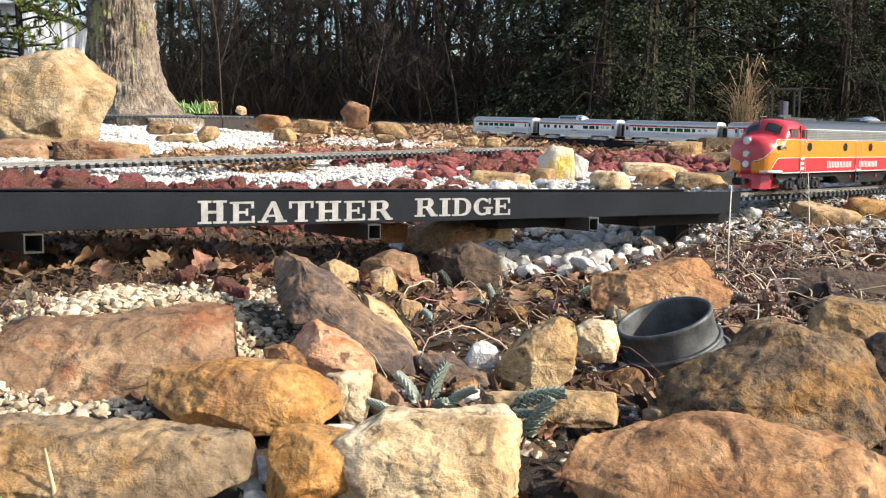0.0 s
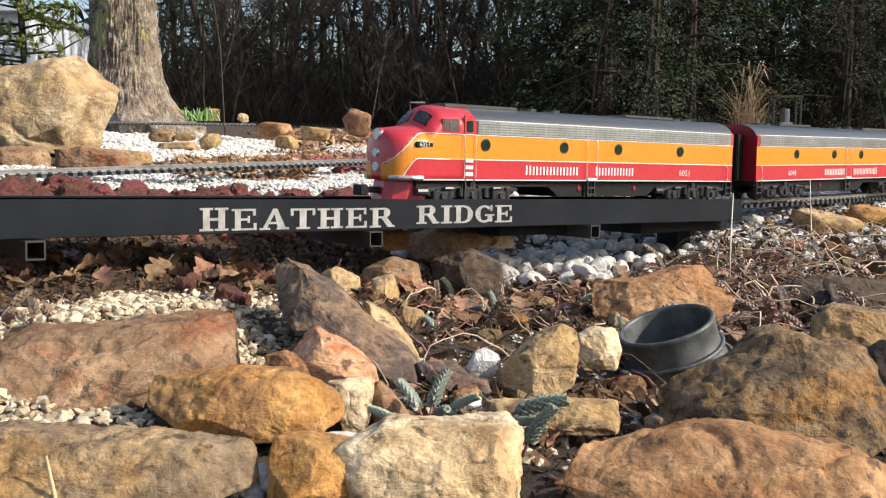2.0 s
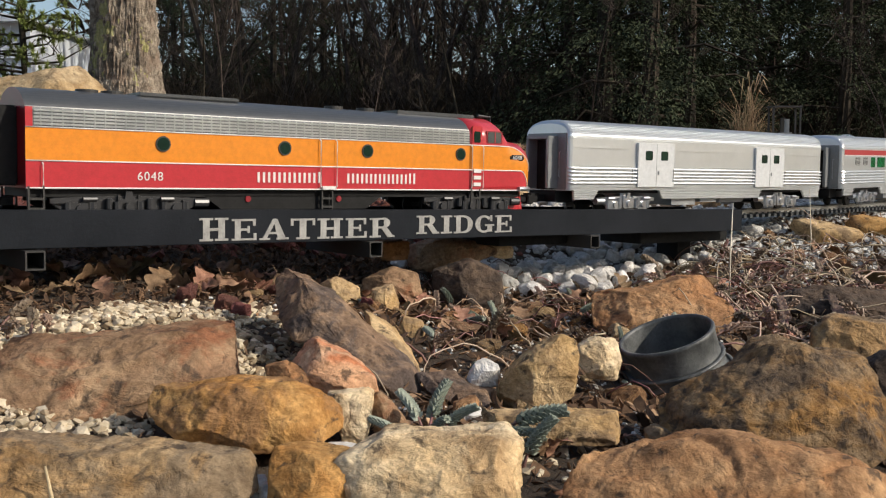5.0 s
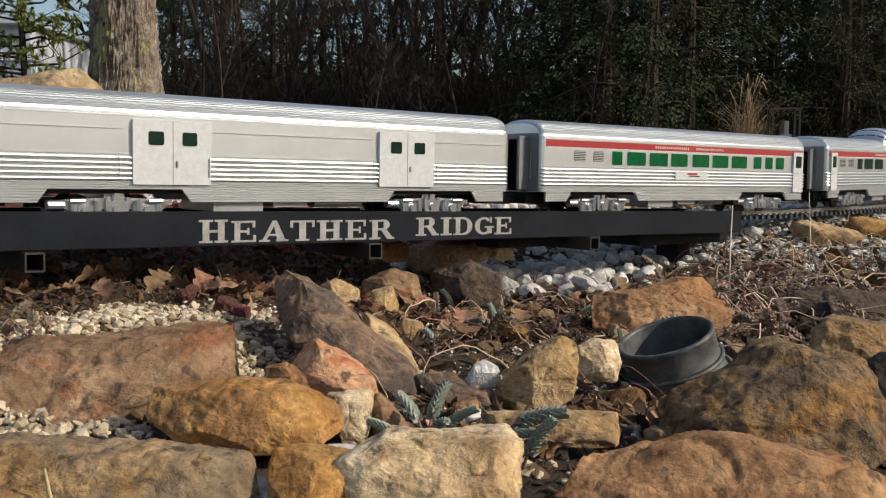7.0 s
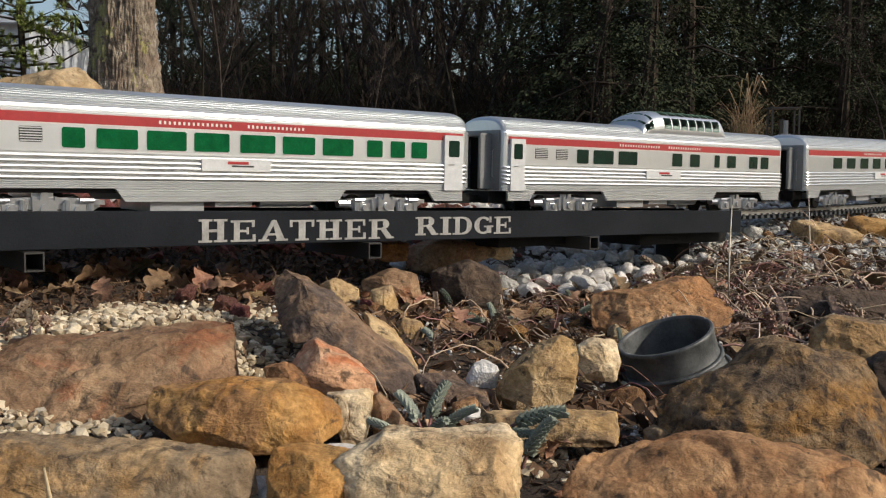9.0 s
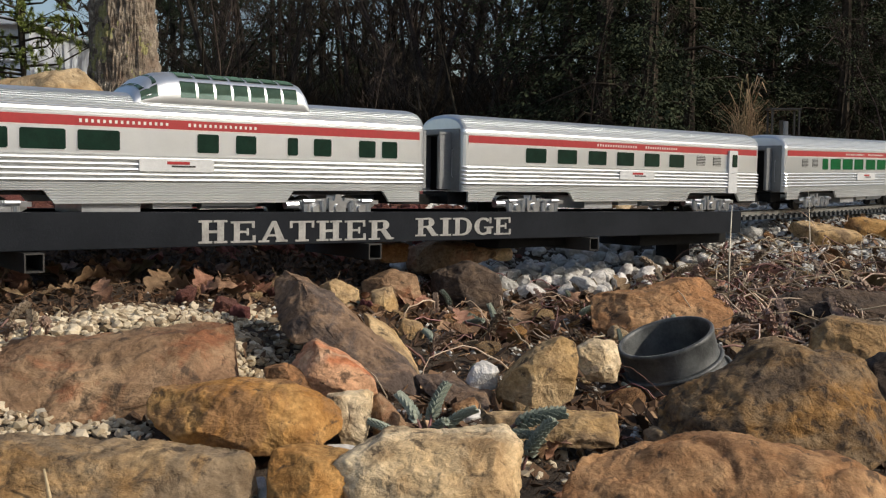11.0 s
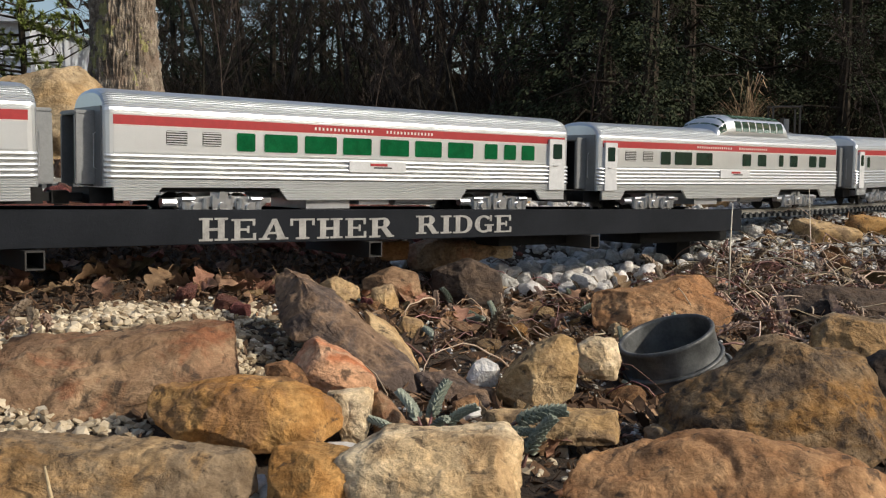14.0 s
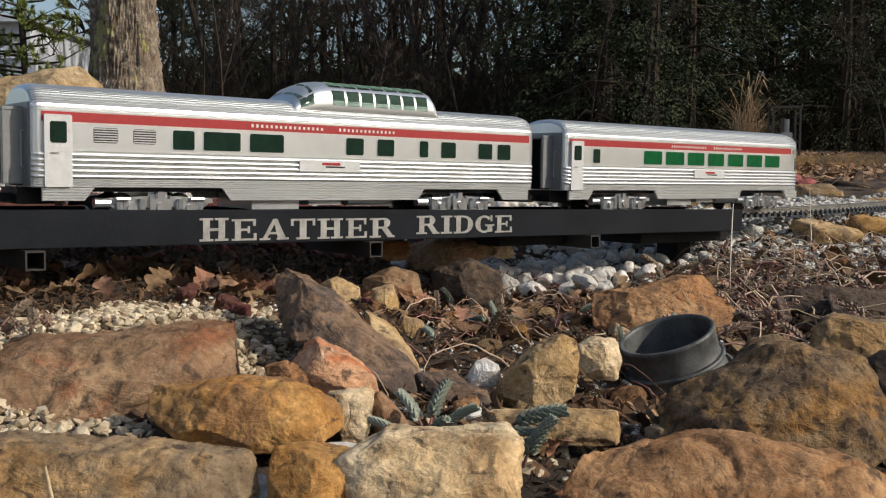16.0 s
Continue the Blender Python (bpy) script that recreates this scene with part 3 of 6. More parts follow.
def make_far_bridge():
    p, h = main_at(7.72)
    b = thing("railway_bridge", Matrix.Translation(p) @ Matrix.Rotation(h, 4, "Z") @ pose(0, 0, 0, 0, -2, 0), "plain black steel girder bridge under the far cars", "bridge")
    for y in (.066, -.066):
        part("girder", boxes((-.62, .75, y - .002, y + .002, -.055, .009), bevel=.0008), GIRDER, b)
    part("deck", boxes((-.62, .75, -.0635, .0635, -.019, -.0155)), GIRDER, b)
    for x in (-.58, .70):
        part("pier", boxes((x - .03, x + .03, -.05, .05, -.2, -.0195), bevel=.002), BLACK, b)


make_far_bridge()


# ---------------------------------------------------------------- coaches
CAR = .74
HW = .0525


def loft(bm, rings, cap=True):
    vs = [[bm.verts.new(p) for p in r] for r in rings]
    k = len(vs[0])
    for a, b in zip(vs, vs[1:]):
        for i in range(k):
            j = (i + 1) % k
            bm.faces.new((a[i], a[j], b[j], b[i]))
    if cap:
        bm.faces.new(vs[0])
        bm.faces.new(vs[-1][::-1])


def coach_half():
    """Half the section, from the sill up to the ridge."""
    p = [(HW, .039)]
    z = .0395
    for i in range(4):                      # fine lower fluting
        p += [(HW - .0003, z), (HW + .0016, z + .0004), (HW + .0016, z + .0016), (HW - .0003, z + .0020)]
        z += .0024
    z = .0492
    for i in range(5):                      # five broad ribs
        p += [(HW, z), (HW + .0030, z + .0005), (HW + .0038, z + .0020), (HW + .0030, z + .0035), (HW, z + .0040)]
        z += .0060
    p += [(HW, .0800), (HW, .1225)]
    z = .1232
    for i in range(3):                      # eave fluting
        p += [(HW, z), (HW + .0005, z + .0003), (HW + .0005, z + .0011), (HW, z + .0014)]
        z += .0017
    z0 = z
    for i in range(1, 15):
        a = i / 14 * math.pi / 2
        y, zz = HW * math.cos(a) ** .78, z0 + (.1545 - z0) * math.sin(a) ** .9
        if i < 8:                           # ribs along the lower roof
            p += [(y - .0006, zz - .0003), (y + .0008, zz + .0002)]
        else:
            p.append((y, zz))
    return p


def coach_section(scale=1.0, top=1.0):
    h = coach_half()
    right = [(y * scale, z if z < .1225 else .1225 + (z - .1225) * top) for y, z in h]
    return [(-y, z) for y, z in right] + [(y, z) for y, z in right[-2::-1]]


def coach_body(x0, x1, round_end=0.0):
    sec = coach_section()
    rings = []
    for dx, sc, tp in ((.000, .90, .80), (.002, .955, .90), (.006, .99, .97), (.011, 1, 1)):
        rings.append([(x0 - .006 + dx, y, z) for y, z in coach_section(sc, tp)])
    if round_end:
        rings.append([(x1 - round_end, y, z) for y, z in sec])
        for k in range(1, 11):
            a = k / 10 * math.pi / 2
            sc = max(math.cos(a), .02) ** .42
            rings.append([(x1 - round_end + round_end * math.sin(a), y, z) for y, z in coach_section(max(sc, .30), max(sc, .25))])
    else:
        for dx, sc, tp in ((.011, 1, 1), (.006, .99, .97), (.002, .955, .90), (.000, .90, .80)):
            rings.append([(x1 + .006 - dx, y, z) for y, z in coach_section(sc, tp)])
    bm = bmesh.new()
    loft(bm, rings)
    bmesh.ops.recalc_face_normals(bm, faces=bm.faces[:])
    return bm


def skirt(spans, side):
    """Fluted panels below the sill, cut away over the trucks."""
    bm = bmesh.new()
    for a, b, la, lb in spans:
        n = 5
        prof = []
        for i in range(n):
            z = .0240 + i * .0154 / n
            prof += [(HW - .0004, z), (HW + .0015, z + .0004), (HW + .0015, z + .0020), (HW - .0004, z + .0025)]
        prof.append((HW - .003, .0394))
        prof.append((HW - .003, .0240))
        rows = [[bm.verts.new(((a - la * (z - .024) / .0154) if k == 0 else (b + lb * (z - .024) / .0154), side * y, z)) for y, z in prof] for k in (0, 1)]
        m = len(prof)
        for i in range(m):
            j = (i + 1) % m
            bm.faces.new((rows[0][i], rows[0][j], rows[1][j], rows[1][i]))
        bm.faces.new(rows[0])
        bm.faces.new(rows[1])
    bmesh.ops.recalc_face_normals(bm, faces=bm.faces[:])
    return bm


def truck(parent, x, chrome=True, axles=2):
    """A bogie: side frames with journals and springs, and its wheels."""
    m = CHROME if chrome else TRUCKBLACK
    span = .062 if axles == 2 else .085
    bm = bmesh.new()
    for side in (-1, 1):
        y0, y1 = sorted((side * .043, side * .0485))
        prism(bm, [(x - span, .019), (x - span + .012, .012), (x - .030, .012), (x - .022, .016), (x + .022, .016), (x + .030, .012), (x + span - .012, .012), (x + span, .019),
                   (x + span, .027), (x + .02, .029), (x - .02, .029), (x - span, .027)], y0, y1)
        yo = sorted((side * .0485, side * .0525))
        ax = (-.036, .036) if axles == 2 else (-.056, 0, .056)
        for k in ax:
            box(bm, x + k - .009, x + k + .009, *yo, .0075, .0215)
            box(bm, x + k - .004, x + k + .004, yo[0] - .001, yo[1] + .002, .010, .018)
            cyl(bm, (x + k - .014, side * .0505, .0155), .0042, .014, "Z", 8)
            cyl(bm, (x + k + .014, side * .0505, .0155), .0042, .014, "Z", 8)
        box(bm, x - .011, x + .011, *yo, .0085, .026)
        cyl(bm, (x, side * .052, .0165), .0055, .006, "Y", 10)
        cyl(bm, (x - span - .006, side * .046, .021), .0060, .018, "X", 10)
        box(bm, x + span - .018, x + span + .004, *yo, .021, .0265)
        prism(bm, [(x - .005, .026), (x + .005, .026), (x + .0035, .0345), (x - .0035, .0345)], *yo)
        for k in (-.024, .024):               # brake rigging, hangers and coil springs
            cyl(bm, (x + k, side * .0530, .0205), .0036, .012, "Z", 8)
            cyl(bm, (x + k * 1.9, side * .0525, .0255), .0030, .016, "X", 8)
            box(bm, x + k * .5 - .0012, x + k * .5 + .0012, *yo, .010, .030)
        for k in ax:
            cyl(bm, (x + k, side * .0545, .0150), .0052, .003, "Y", 10)
            box(bm, x + k - .0115, x + k - .0095, yo[0], yo[1] + .001, .004, .024)
            box(bm, x + k + .0095, x + k + .0115, yo[0], yo[1] + .001, .004, .024)
    box(bm, x - .012, x + .012, -.043, .043, .014, .036)
    t = part("truck", bm, m, parent, "silver metal bogie side frames" if chrome else "black bogie side frames")
    for k in ((-.036, .036) if axles == 2 else (-.056, 0, .056)):
        bm = bmesh.new()
        for side in (-1, 1):
            cyl(bm, (x + k, side * .0225, .0155), .0155, .005, "Y", 20)
            cyl(bm, (x + k, side * .0195, .0155), .0175, .0015, "Y", 20)
        cyl(bm, (x + k, 0, .0155), .003, .08, "Y", 8)
        part("wheelset", bm, DARKFRAME, t)


def pane_bm(x0, x1, z0, z1, side, proud=.0006, y=HW, bevel=.0012):
    bm = bmesh.new()
    a, b = sorted((side * (y - .002), side * (y + proud)))
    box(bm, x0, x1, a, b, z0, z1)
    es = [e for e in bm.edges if abs(e.verts[0].co.y - e.verts[1].co.y) > 1e-4]
    bmesh.ops.bevel(bm, geom=es, offset=bevel, segments=2, affect="EDGES")
    return bm


def window(parent, x0, x1, z0, z1, side, glass, frame_mat=None):
    w = part("window", pane_bm(x0 - .0011, x1 + .0011, z0 - .0011, z1 + .0011, side, .0005, bevel=.002), frame_mat or SILVER, parent)
    part("pane", pane_bm(x0, x1, z0, z1, side, .0009), glass, w)
    return w


def louvre(parent, x0, x1, z0, z1, side):
    w = part("louvre", pane_bm(x0, x1, z0, z1, side, .0004), DARKFRAME, parent)
    n = 6
    for i in range(n):
        z = z0 + (z1 - z0) * (i + .3) / n
        part("slat", boxes((x0 + .0006, x1 - .0006, *sorted((side * HW, side * (HW + .0011))), z, z + (z1 - z0) * .45 / n)), SILVER, w)


def door(parent, x0, x1, side, glass=DARKGLASS):
    d = part("door", pane_bm(x0, x1, .0395, .1190, side, .0046, bevel=.0008), WHITEPAINT, parent, "pale grey vestibule door")
    w = (x1 - x0)
    part("pane", pane_bm(x0 + w * .2, x1 - w * .2, .088, .1115, side, .0050), glass, d)
    part("handle", boxes((x0 + w * .22, x0 + w * .5, *sorted((side * (HW + .0044), side * (HW + .0058))), .0765, .078)), CHROME, d)


def bars_of_words(parent, x0, x1, z0, z1, side, m, counts=(8, 7), y=HW + .0009, gap=1.6):
    """A line of lettering as one plain bar a word."""
    n = sum(counts) + gap
    w = (x1 - x0) / n
    x = x0
    for c in counts:
        k = [(x + i * w, x + (i + .72) * w, *sorted((side * (y - .0004), side * y)), z0, z1 + (z1 - z0) * (.12 if i == 0 else 0)) for i in range(c)]
        for b in k:
            t = (b[1] - b[0]) * .30
            part("letter_bar", boxes((b[0], b[0] + t, *b[2:]), (b[1] - t, b[1], *b[2:])), m, parent, "plain lettering bar")
        x += c * w + gap * w


def coach(label, kind, windows=(), louvres=(), doors=(), plate=None, words=None, band=True, obs=False, size=CAR):
    """A fluted streamlined coach; x runs from its front to its rear, z from the rail."""
    c = thing("passenger_car", Matrix.Identity(4), label, "train car", "cars of the train")
    part("body", coach_body(.0, size, .05 if obs else 0), SILVER, c, smooth=False)
    for side in (-1, 1):
        for span in ((.004, .050, 0, .012), (.230, size - .220, .012, .012), (size - .056, size - (.02 if obs else .004), .012, 0)):
            part("skirt", skirt([span], side), SILVER, c)
        if band:
            e = size - (.045 if obs else .004)
            part("letter_band", boxes((.004, e, *sorted((side * (HW - .001), side * (HW + .0005))), .1115, .1224)), REDBAND, c, "red lettering band")
            part("band_line", boxes((.004, e, *sorted((side * (HW - .001), side * (HW + .0006))), .1098, .1112)), STRIPE, c)
        part("belt_rail", boxes((.004, size - (.045 if obs else .004), *sorted((side * (HW - .001), side * (HW + .0012))), .0795, .0808)), SILVER, c)
        for x0, x1, g in windows:
            window(c, x0, x1, .0845, .1072, side, g)
        for x0, x1 in louvres:
            louvre(c, x0, x1, .0895, .1065, side)
        for x0, x1 in doors:
            door(c, x0, x1, side)
        if plate:
            p = part("name_plate", pane_bm(plate[0], plate[1], .0615, .0765, side, .0048, bevel=.0005), WHITEPAINT, c, "white plate with a red emblem")
            w = plate[1] - plate[0]
            part("emblem", boxes((plate[0] + w * .36, plate[0] + w * .66, *sorted((side * (HW + .0045), side * (HW + .0052))), .0700, .0735)), REDBAND, p)
            part("word_bar", boxes((plate[0] + w * .42, plate[0] + w * .74, *sorted((side * (HW + .0045), side * (HW + .0052))), .0668, .0688)), DARKFRAME, p)
        if words:
            bars_of_words(c, words[0], words[1], .1152, .1188, side, STRIPE)
    # underfloor gear
    part("underframe", boxes((.02, size - .03, -.045, .045, .034, .0388)), BLACK, c)
    bm = bmesh.new()
    box(bm, .262, .330, -.047, .047, .0125, .0335)
    box(bm, .345, .395, -.047, .047, .0175, .0335)
    part("battery_box", bm, SILVERFLAT, c)
    bm = bmesh.new()
    for y in (-.038, .038):
        cyl(bm, (.445, y, .024), .0085, .075, "X", 14)
    part("air_tank", bm, SILVERFLAT, c)
    truck(c, .140)
    truck(c, size - .140)
    # ends: dark end wall, diaphragm, coupler
    for x, o in ((-.006, -1), (size + .006, 1)):
        if obs and o > 0:
            continue
        part("end_wall", boxes((*sorted((x, x + o * .0015)), -.045, .045, .040, .132), bevel=.0006), DARKEND, c, "dark grey end wall")
        bm = boxes((*sorted((x, x + o * .024)), -.026, -.020, .042, .122), (*sorted((x, x + o * .024)), .020, .026, .042, .122), (*sorted((x, x + o * .024)), -.026, .026, .122, .127), bevel=.0012)
        part("diaphragm", bm, DARKEND, c)
        part("end_door", boxes((*sorted((x, x + o * .004)), -.019, .019, .040, .121)), BLACK, c)
        bm = bmesh.new()
        box(bm, *sorted((x, x + o * .036)), -.006, .006, .022, .032)
        box(bm, *sorted((x + o * .026, x + o * .044)), -.009, .009, .019, .034)
        box(bm, *sorted((x - o * .03, x + o * .010)), -.03, .03, .020, .038)
        part("coupler", bm, BLACK, c)
        for y in (-.034, .034):
            bm = bmesh.new()
            tube(bm, [(x + o * .003, y, .060), (x + o * .006, y, .062), (x + o * .006, y, .100), (x + o * .003, y, .102)], [.0006] * 4, 5)
            part("grab_iron", bm, CHROME, c)
    return c


def make_baggage():
    c = coach("silver fluted baggage car with two double side doors", "baggage", band=False)
    tagged(c, category="train car")
    for side in (-1, 1):
        for x0, x1 in ((.146, .245), (.499, .596)):
            d = part("cargo_door", pane_bm(x0, x1, .0450, .1200, side, .0048, bevel=.0006), WHITEPAINT, c, "pale grey double baggage door")
            m = (x0 + x1) / 2
            for a, b in ((x0 + .019, x0 + .038), (m + .012, m + .031)):
                part("pane", pane_bm(a, b, .091, .107, side, .0053), DARKGLASS, d)
            part("seam", boxes((m - .0004, m + .0004, *sorted((side * (HW + .0045), side * (HW + .0051))), .0455, .1195)), DARKEND, d)
            part("handle", boxes((m + .004, m + .0062, *sorted((side * (HW + .0047), side * (HW + .0064))), .066, .073)), CHROME, d)
            for gx in (x0 - .006, x1 + .006):
                bm = bmesh.new()
                y = side * (HW + .0058)
                tube(bm, [(gx, y * .97, .054), (gx, y, .055), (gx, y, .076), (gx, y * .97, .077)], [.0007] * 4, 5)
                part("grab_iron", bm, DARKEND, c)
        for x0, x1 in ((.004, .145), (.246, .498), (.597, .736)):
            part("panel_line", boxes((x0, x1, *sorted((side * (HW - .001), side * (HW + .0012))), .1085, .1098)), SILVER, c)
    return c


def make_coach(glass):
    g = glass
    return coach("silver fluted coach with red band and green windows", "coach",
                 windows=[(.148, .174, g), (.187, .236, g), (.247, .297, g), (.307, .354, g), (.369, .419, g), (.430, .479, g), (.491, .540, g),
                          (.563, .589, g), (.603, .628, g), (.640, .668, g)],
                 louvres=[(.055, .082), (.102, .127)], doors=[(.699, .733)], plate=(.315, .411), words=(.262, .465))


def make_sleeper():
    g = DARKGLASS
    return coach("silver fluted sleeping car with red band, dark windows", "sleeper",
                 windows=[(.093, .139, g), (.166, .212, g), (.241, .286, g), (.314, .359, g), (.388, .430, g), (.459, .502, g)],
                 louvres=[(.541, .568), (.592, .617)], doors=[(.643, .670)], plate=(.318, .412), words=(.262, .483))


def make_dome():
    g = DARKGLASS
    c = coach("silver dome car with red band and glazed roof dome", "dome",
              windows=[(.155, .182, g), (.194, .243, g), (.256, .304, g), (.399, .427, g), (.450, .478, g), (.523, .538, g), (.562, .589, g), (.633, .660, g), (.671, .697, g)],
              louvres=[(.061, .089), (.107, .134)], doors=[(.006, .036)], plate=(.325, .419), words=(.258, .482))
    bm = bmesh.new()
    outline = [(.318, .02), (.326, .40), (.342, .76), (.362, .95), (.378, 1.0), (.540, 1.0), (.549, .93), (.555, .70), (.562, .02)]
    rings = []
    for x, k in outline:
        top = .142 + .041 * k
        r = []
        for i in range(41):
            a = math.pi * i / 40
            r.append((x, -.0485 * math.cos(a) if abs(math.cos(a)) < .98 else -.0485 * math.copysign(1, math.cos(a)), .128 + (top - .128) * max(math.sin(a), 0) ** .36))
        rings.append(r)
    loft(bm, rings)
    bmesh.ops.recalc_face_normals(bm, faces=bm.faces[:])
    d = part("dome", bm, SILVER, c, "silver framed observation dome", smooth=True)

    def skin(x, a, k=1.0):
        top = .142 + .041 * k
        return (x, -.0492 * math.cos(a), .128 + (top + .0006 - .128) * max(math.sin(a), 0) ** .36)
    for i in range(7):
        x0, x1 = .380 + i * .0233, .380 + i * .0233 + .0198
        for a0, a1 in ((.075, .46), (math.pi - .46, math.pi - .075), (.66, 1.45), (math.pi - 1.45, math.pi - .66)):
            bm = bmesh.new()
            grid = [[bm.verts.new(Vector(skin(x, a0 + (a1 - a0) * j / 5)) * 1.0) for j in range(6)] for x in (x0, x1)]
            for j in range(5):
                bm.faces.new((grid[0][j], grid[1][j], grid[1][j + 1], grid[0][j + 1]))
            bmesh.ops.solidify(bm, geom=bm.faces[:], thickness=.0008)
            part("dome_pane", bm, DOMEGLASS, d, smooth=True)
    for x0, x1, k0, k1 in ((.331, .352, .52, .86),):
        for a0, a1 in ((.10, .42), (.50, 1.0), (1.08, 1.52), (math.pi - 1.52, math.pi - 1.08), (math.pi - 1.0, math.pi - .50), (math.pi - .42, math.pi - .10)):
            bm = bmesh.new()
            grid = [[bm.verts.new(skin(x, a0 + (a1 - a0) * j / 4, k)) for j in range(5)] for x, k in ((x0, k0), (x1, k1))]
            for j in range(4):
                bm.faces.new((grid[0][j], grid[1][j], grid[1][j + 1], grid[0][j + 1]))
            bmesh.ops.solidify(bm, geom=bm.faces[:], thickness=.0008)
            part("dome_pane", bm, DOMEGLASS, d, smooth=True)
    return c


def make_obs():
    g = GREENGLASS
    c = coach("silver round-ended observation car with red band, last in train", "observation",
              windows=[(.060, .076, DARKGLASS), (.188, .236, g), (.247, .298, g), (.309, .357, g), (.369, .417, g), (.430, .478, g), (.491, .540, g), (.551, .600, g)],
              doors=[(.005, .033)], plate=(.324, .415), words=(.262, .475), obs=True, size=.685)
    for side in (-1, 1):
        bm = bmesh.new()
        cyl(bm, (.652, side * .0505, .117), .0042, .006, "Y", 12)
        part("marker_lamp", bm, CHROME, c)
        part("end_window", boxes((.6520, .6640, *sorted((side * .044, side * .0495)), .078, .105), bevel=.001), DARKGLASS, c)
    part("end_door", boxes((.6830, .6875, -.014, .014, .040, .112)), WHITEPAINT, c)
    return c


# ---------------------------------------------------------------- diesel locomotives
NOSE = ([-.053, -.051, -.047, -.040, -.030, -.016, 0, .02, .74],
        [.012, .024, .0345, .0425, .0480, .0512, .0520, .0522, .0522])
TOPS = ([-.053, -.050, -.045, -.036, -.018, 0, .003, .014, .024, .044, .74],
        [.096, .104, .1090, .1125, .1150, .1165, .1185, .1350, .1425, .1475, .1495])


def loco_half(x, z):
    w, t = np.interp(x, *NOSE), np.interp(x, *TOPS)
    zs = min(.1255, t - .034)
    k = min(max((z - zs) / (t - zs), 0), 1)
    low = 1 - .10 * max(0, (.050 - z) / .05) if x < -.03 else 1
    return w * low * max(1 - k ** 2.1, 0) ** (1 / 2.1)


def upper_line(x):
    return .1046 if x > -.004 else .1046 - .043 * (min(-x - .004, .048) / .048) ** 1.6


def lower_line(x):
    return .0680 if x > -.016 else .0680 - .031 * (min(-x - .016, .024) / .024) ** 1.8


def loco_stripe(loco, f, x0, x1, n=30, r=.0009):
    for side in (-1, 1):
        bm = bmesh.new()
        pts = []
        for i in range(n + 1):
            x = x0 + (x1 - x0) * i / n
            z = f(x)
            pts.append((x, side * (loco_half(x, z) + .0002), z))
        tube(bm, pts, [r] * len(pts), 6)
        part("stripe", bm, STRIPE, loco, "white painted stripe", smooth=True)


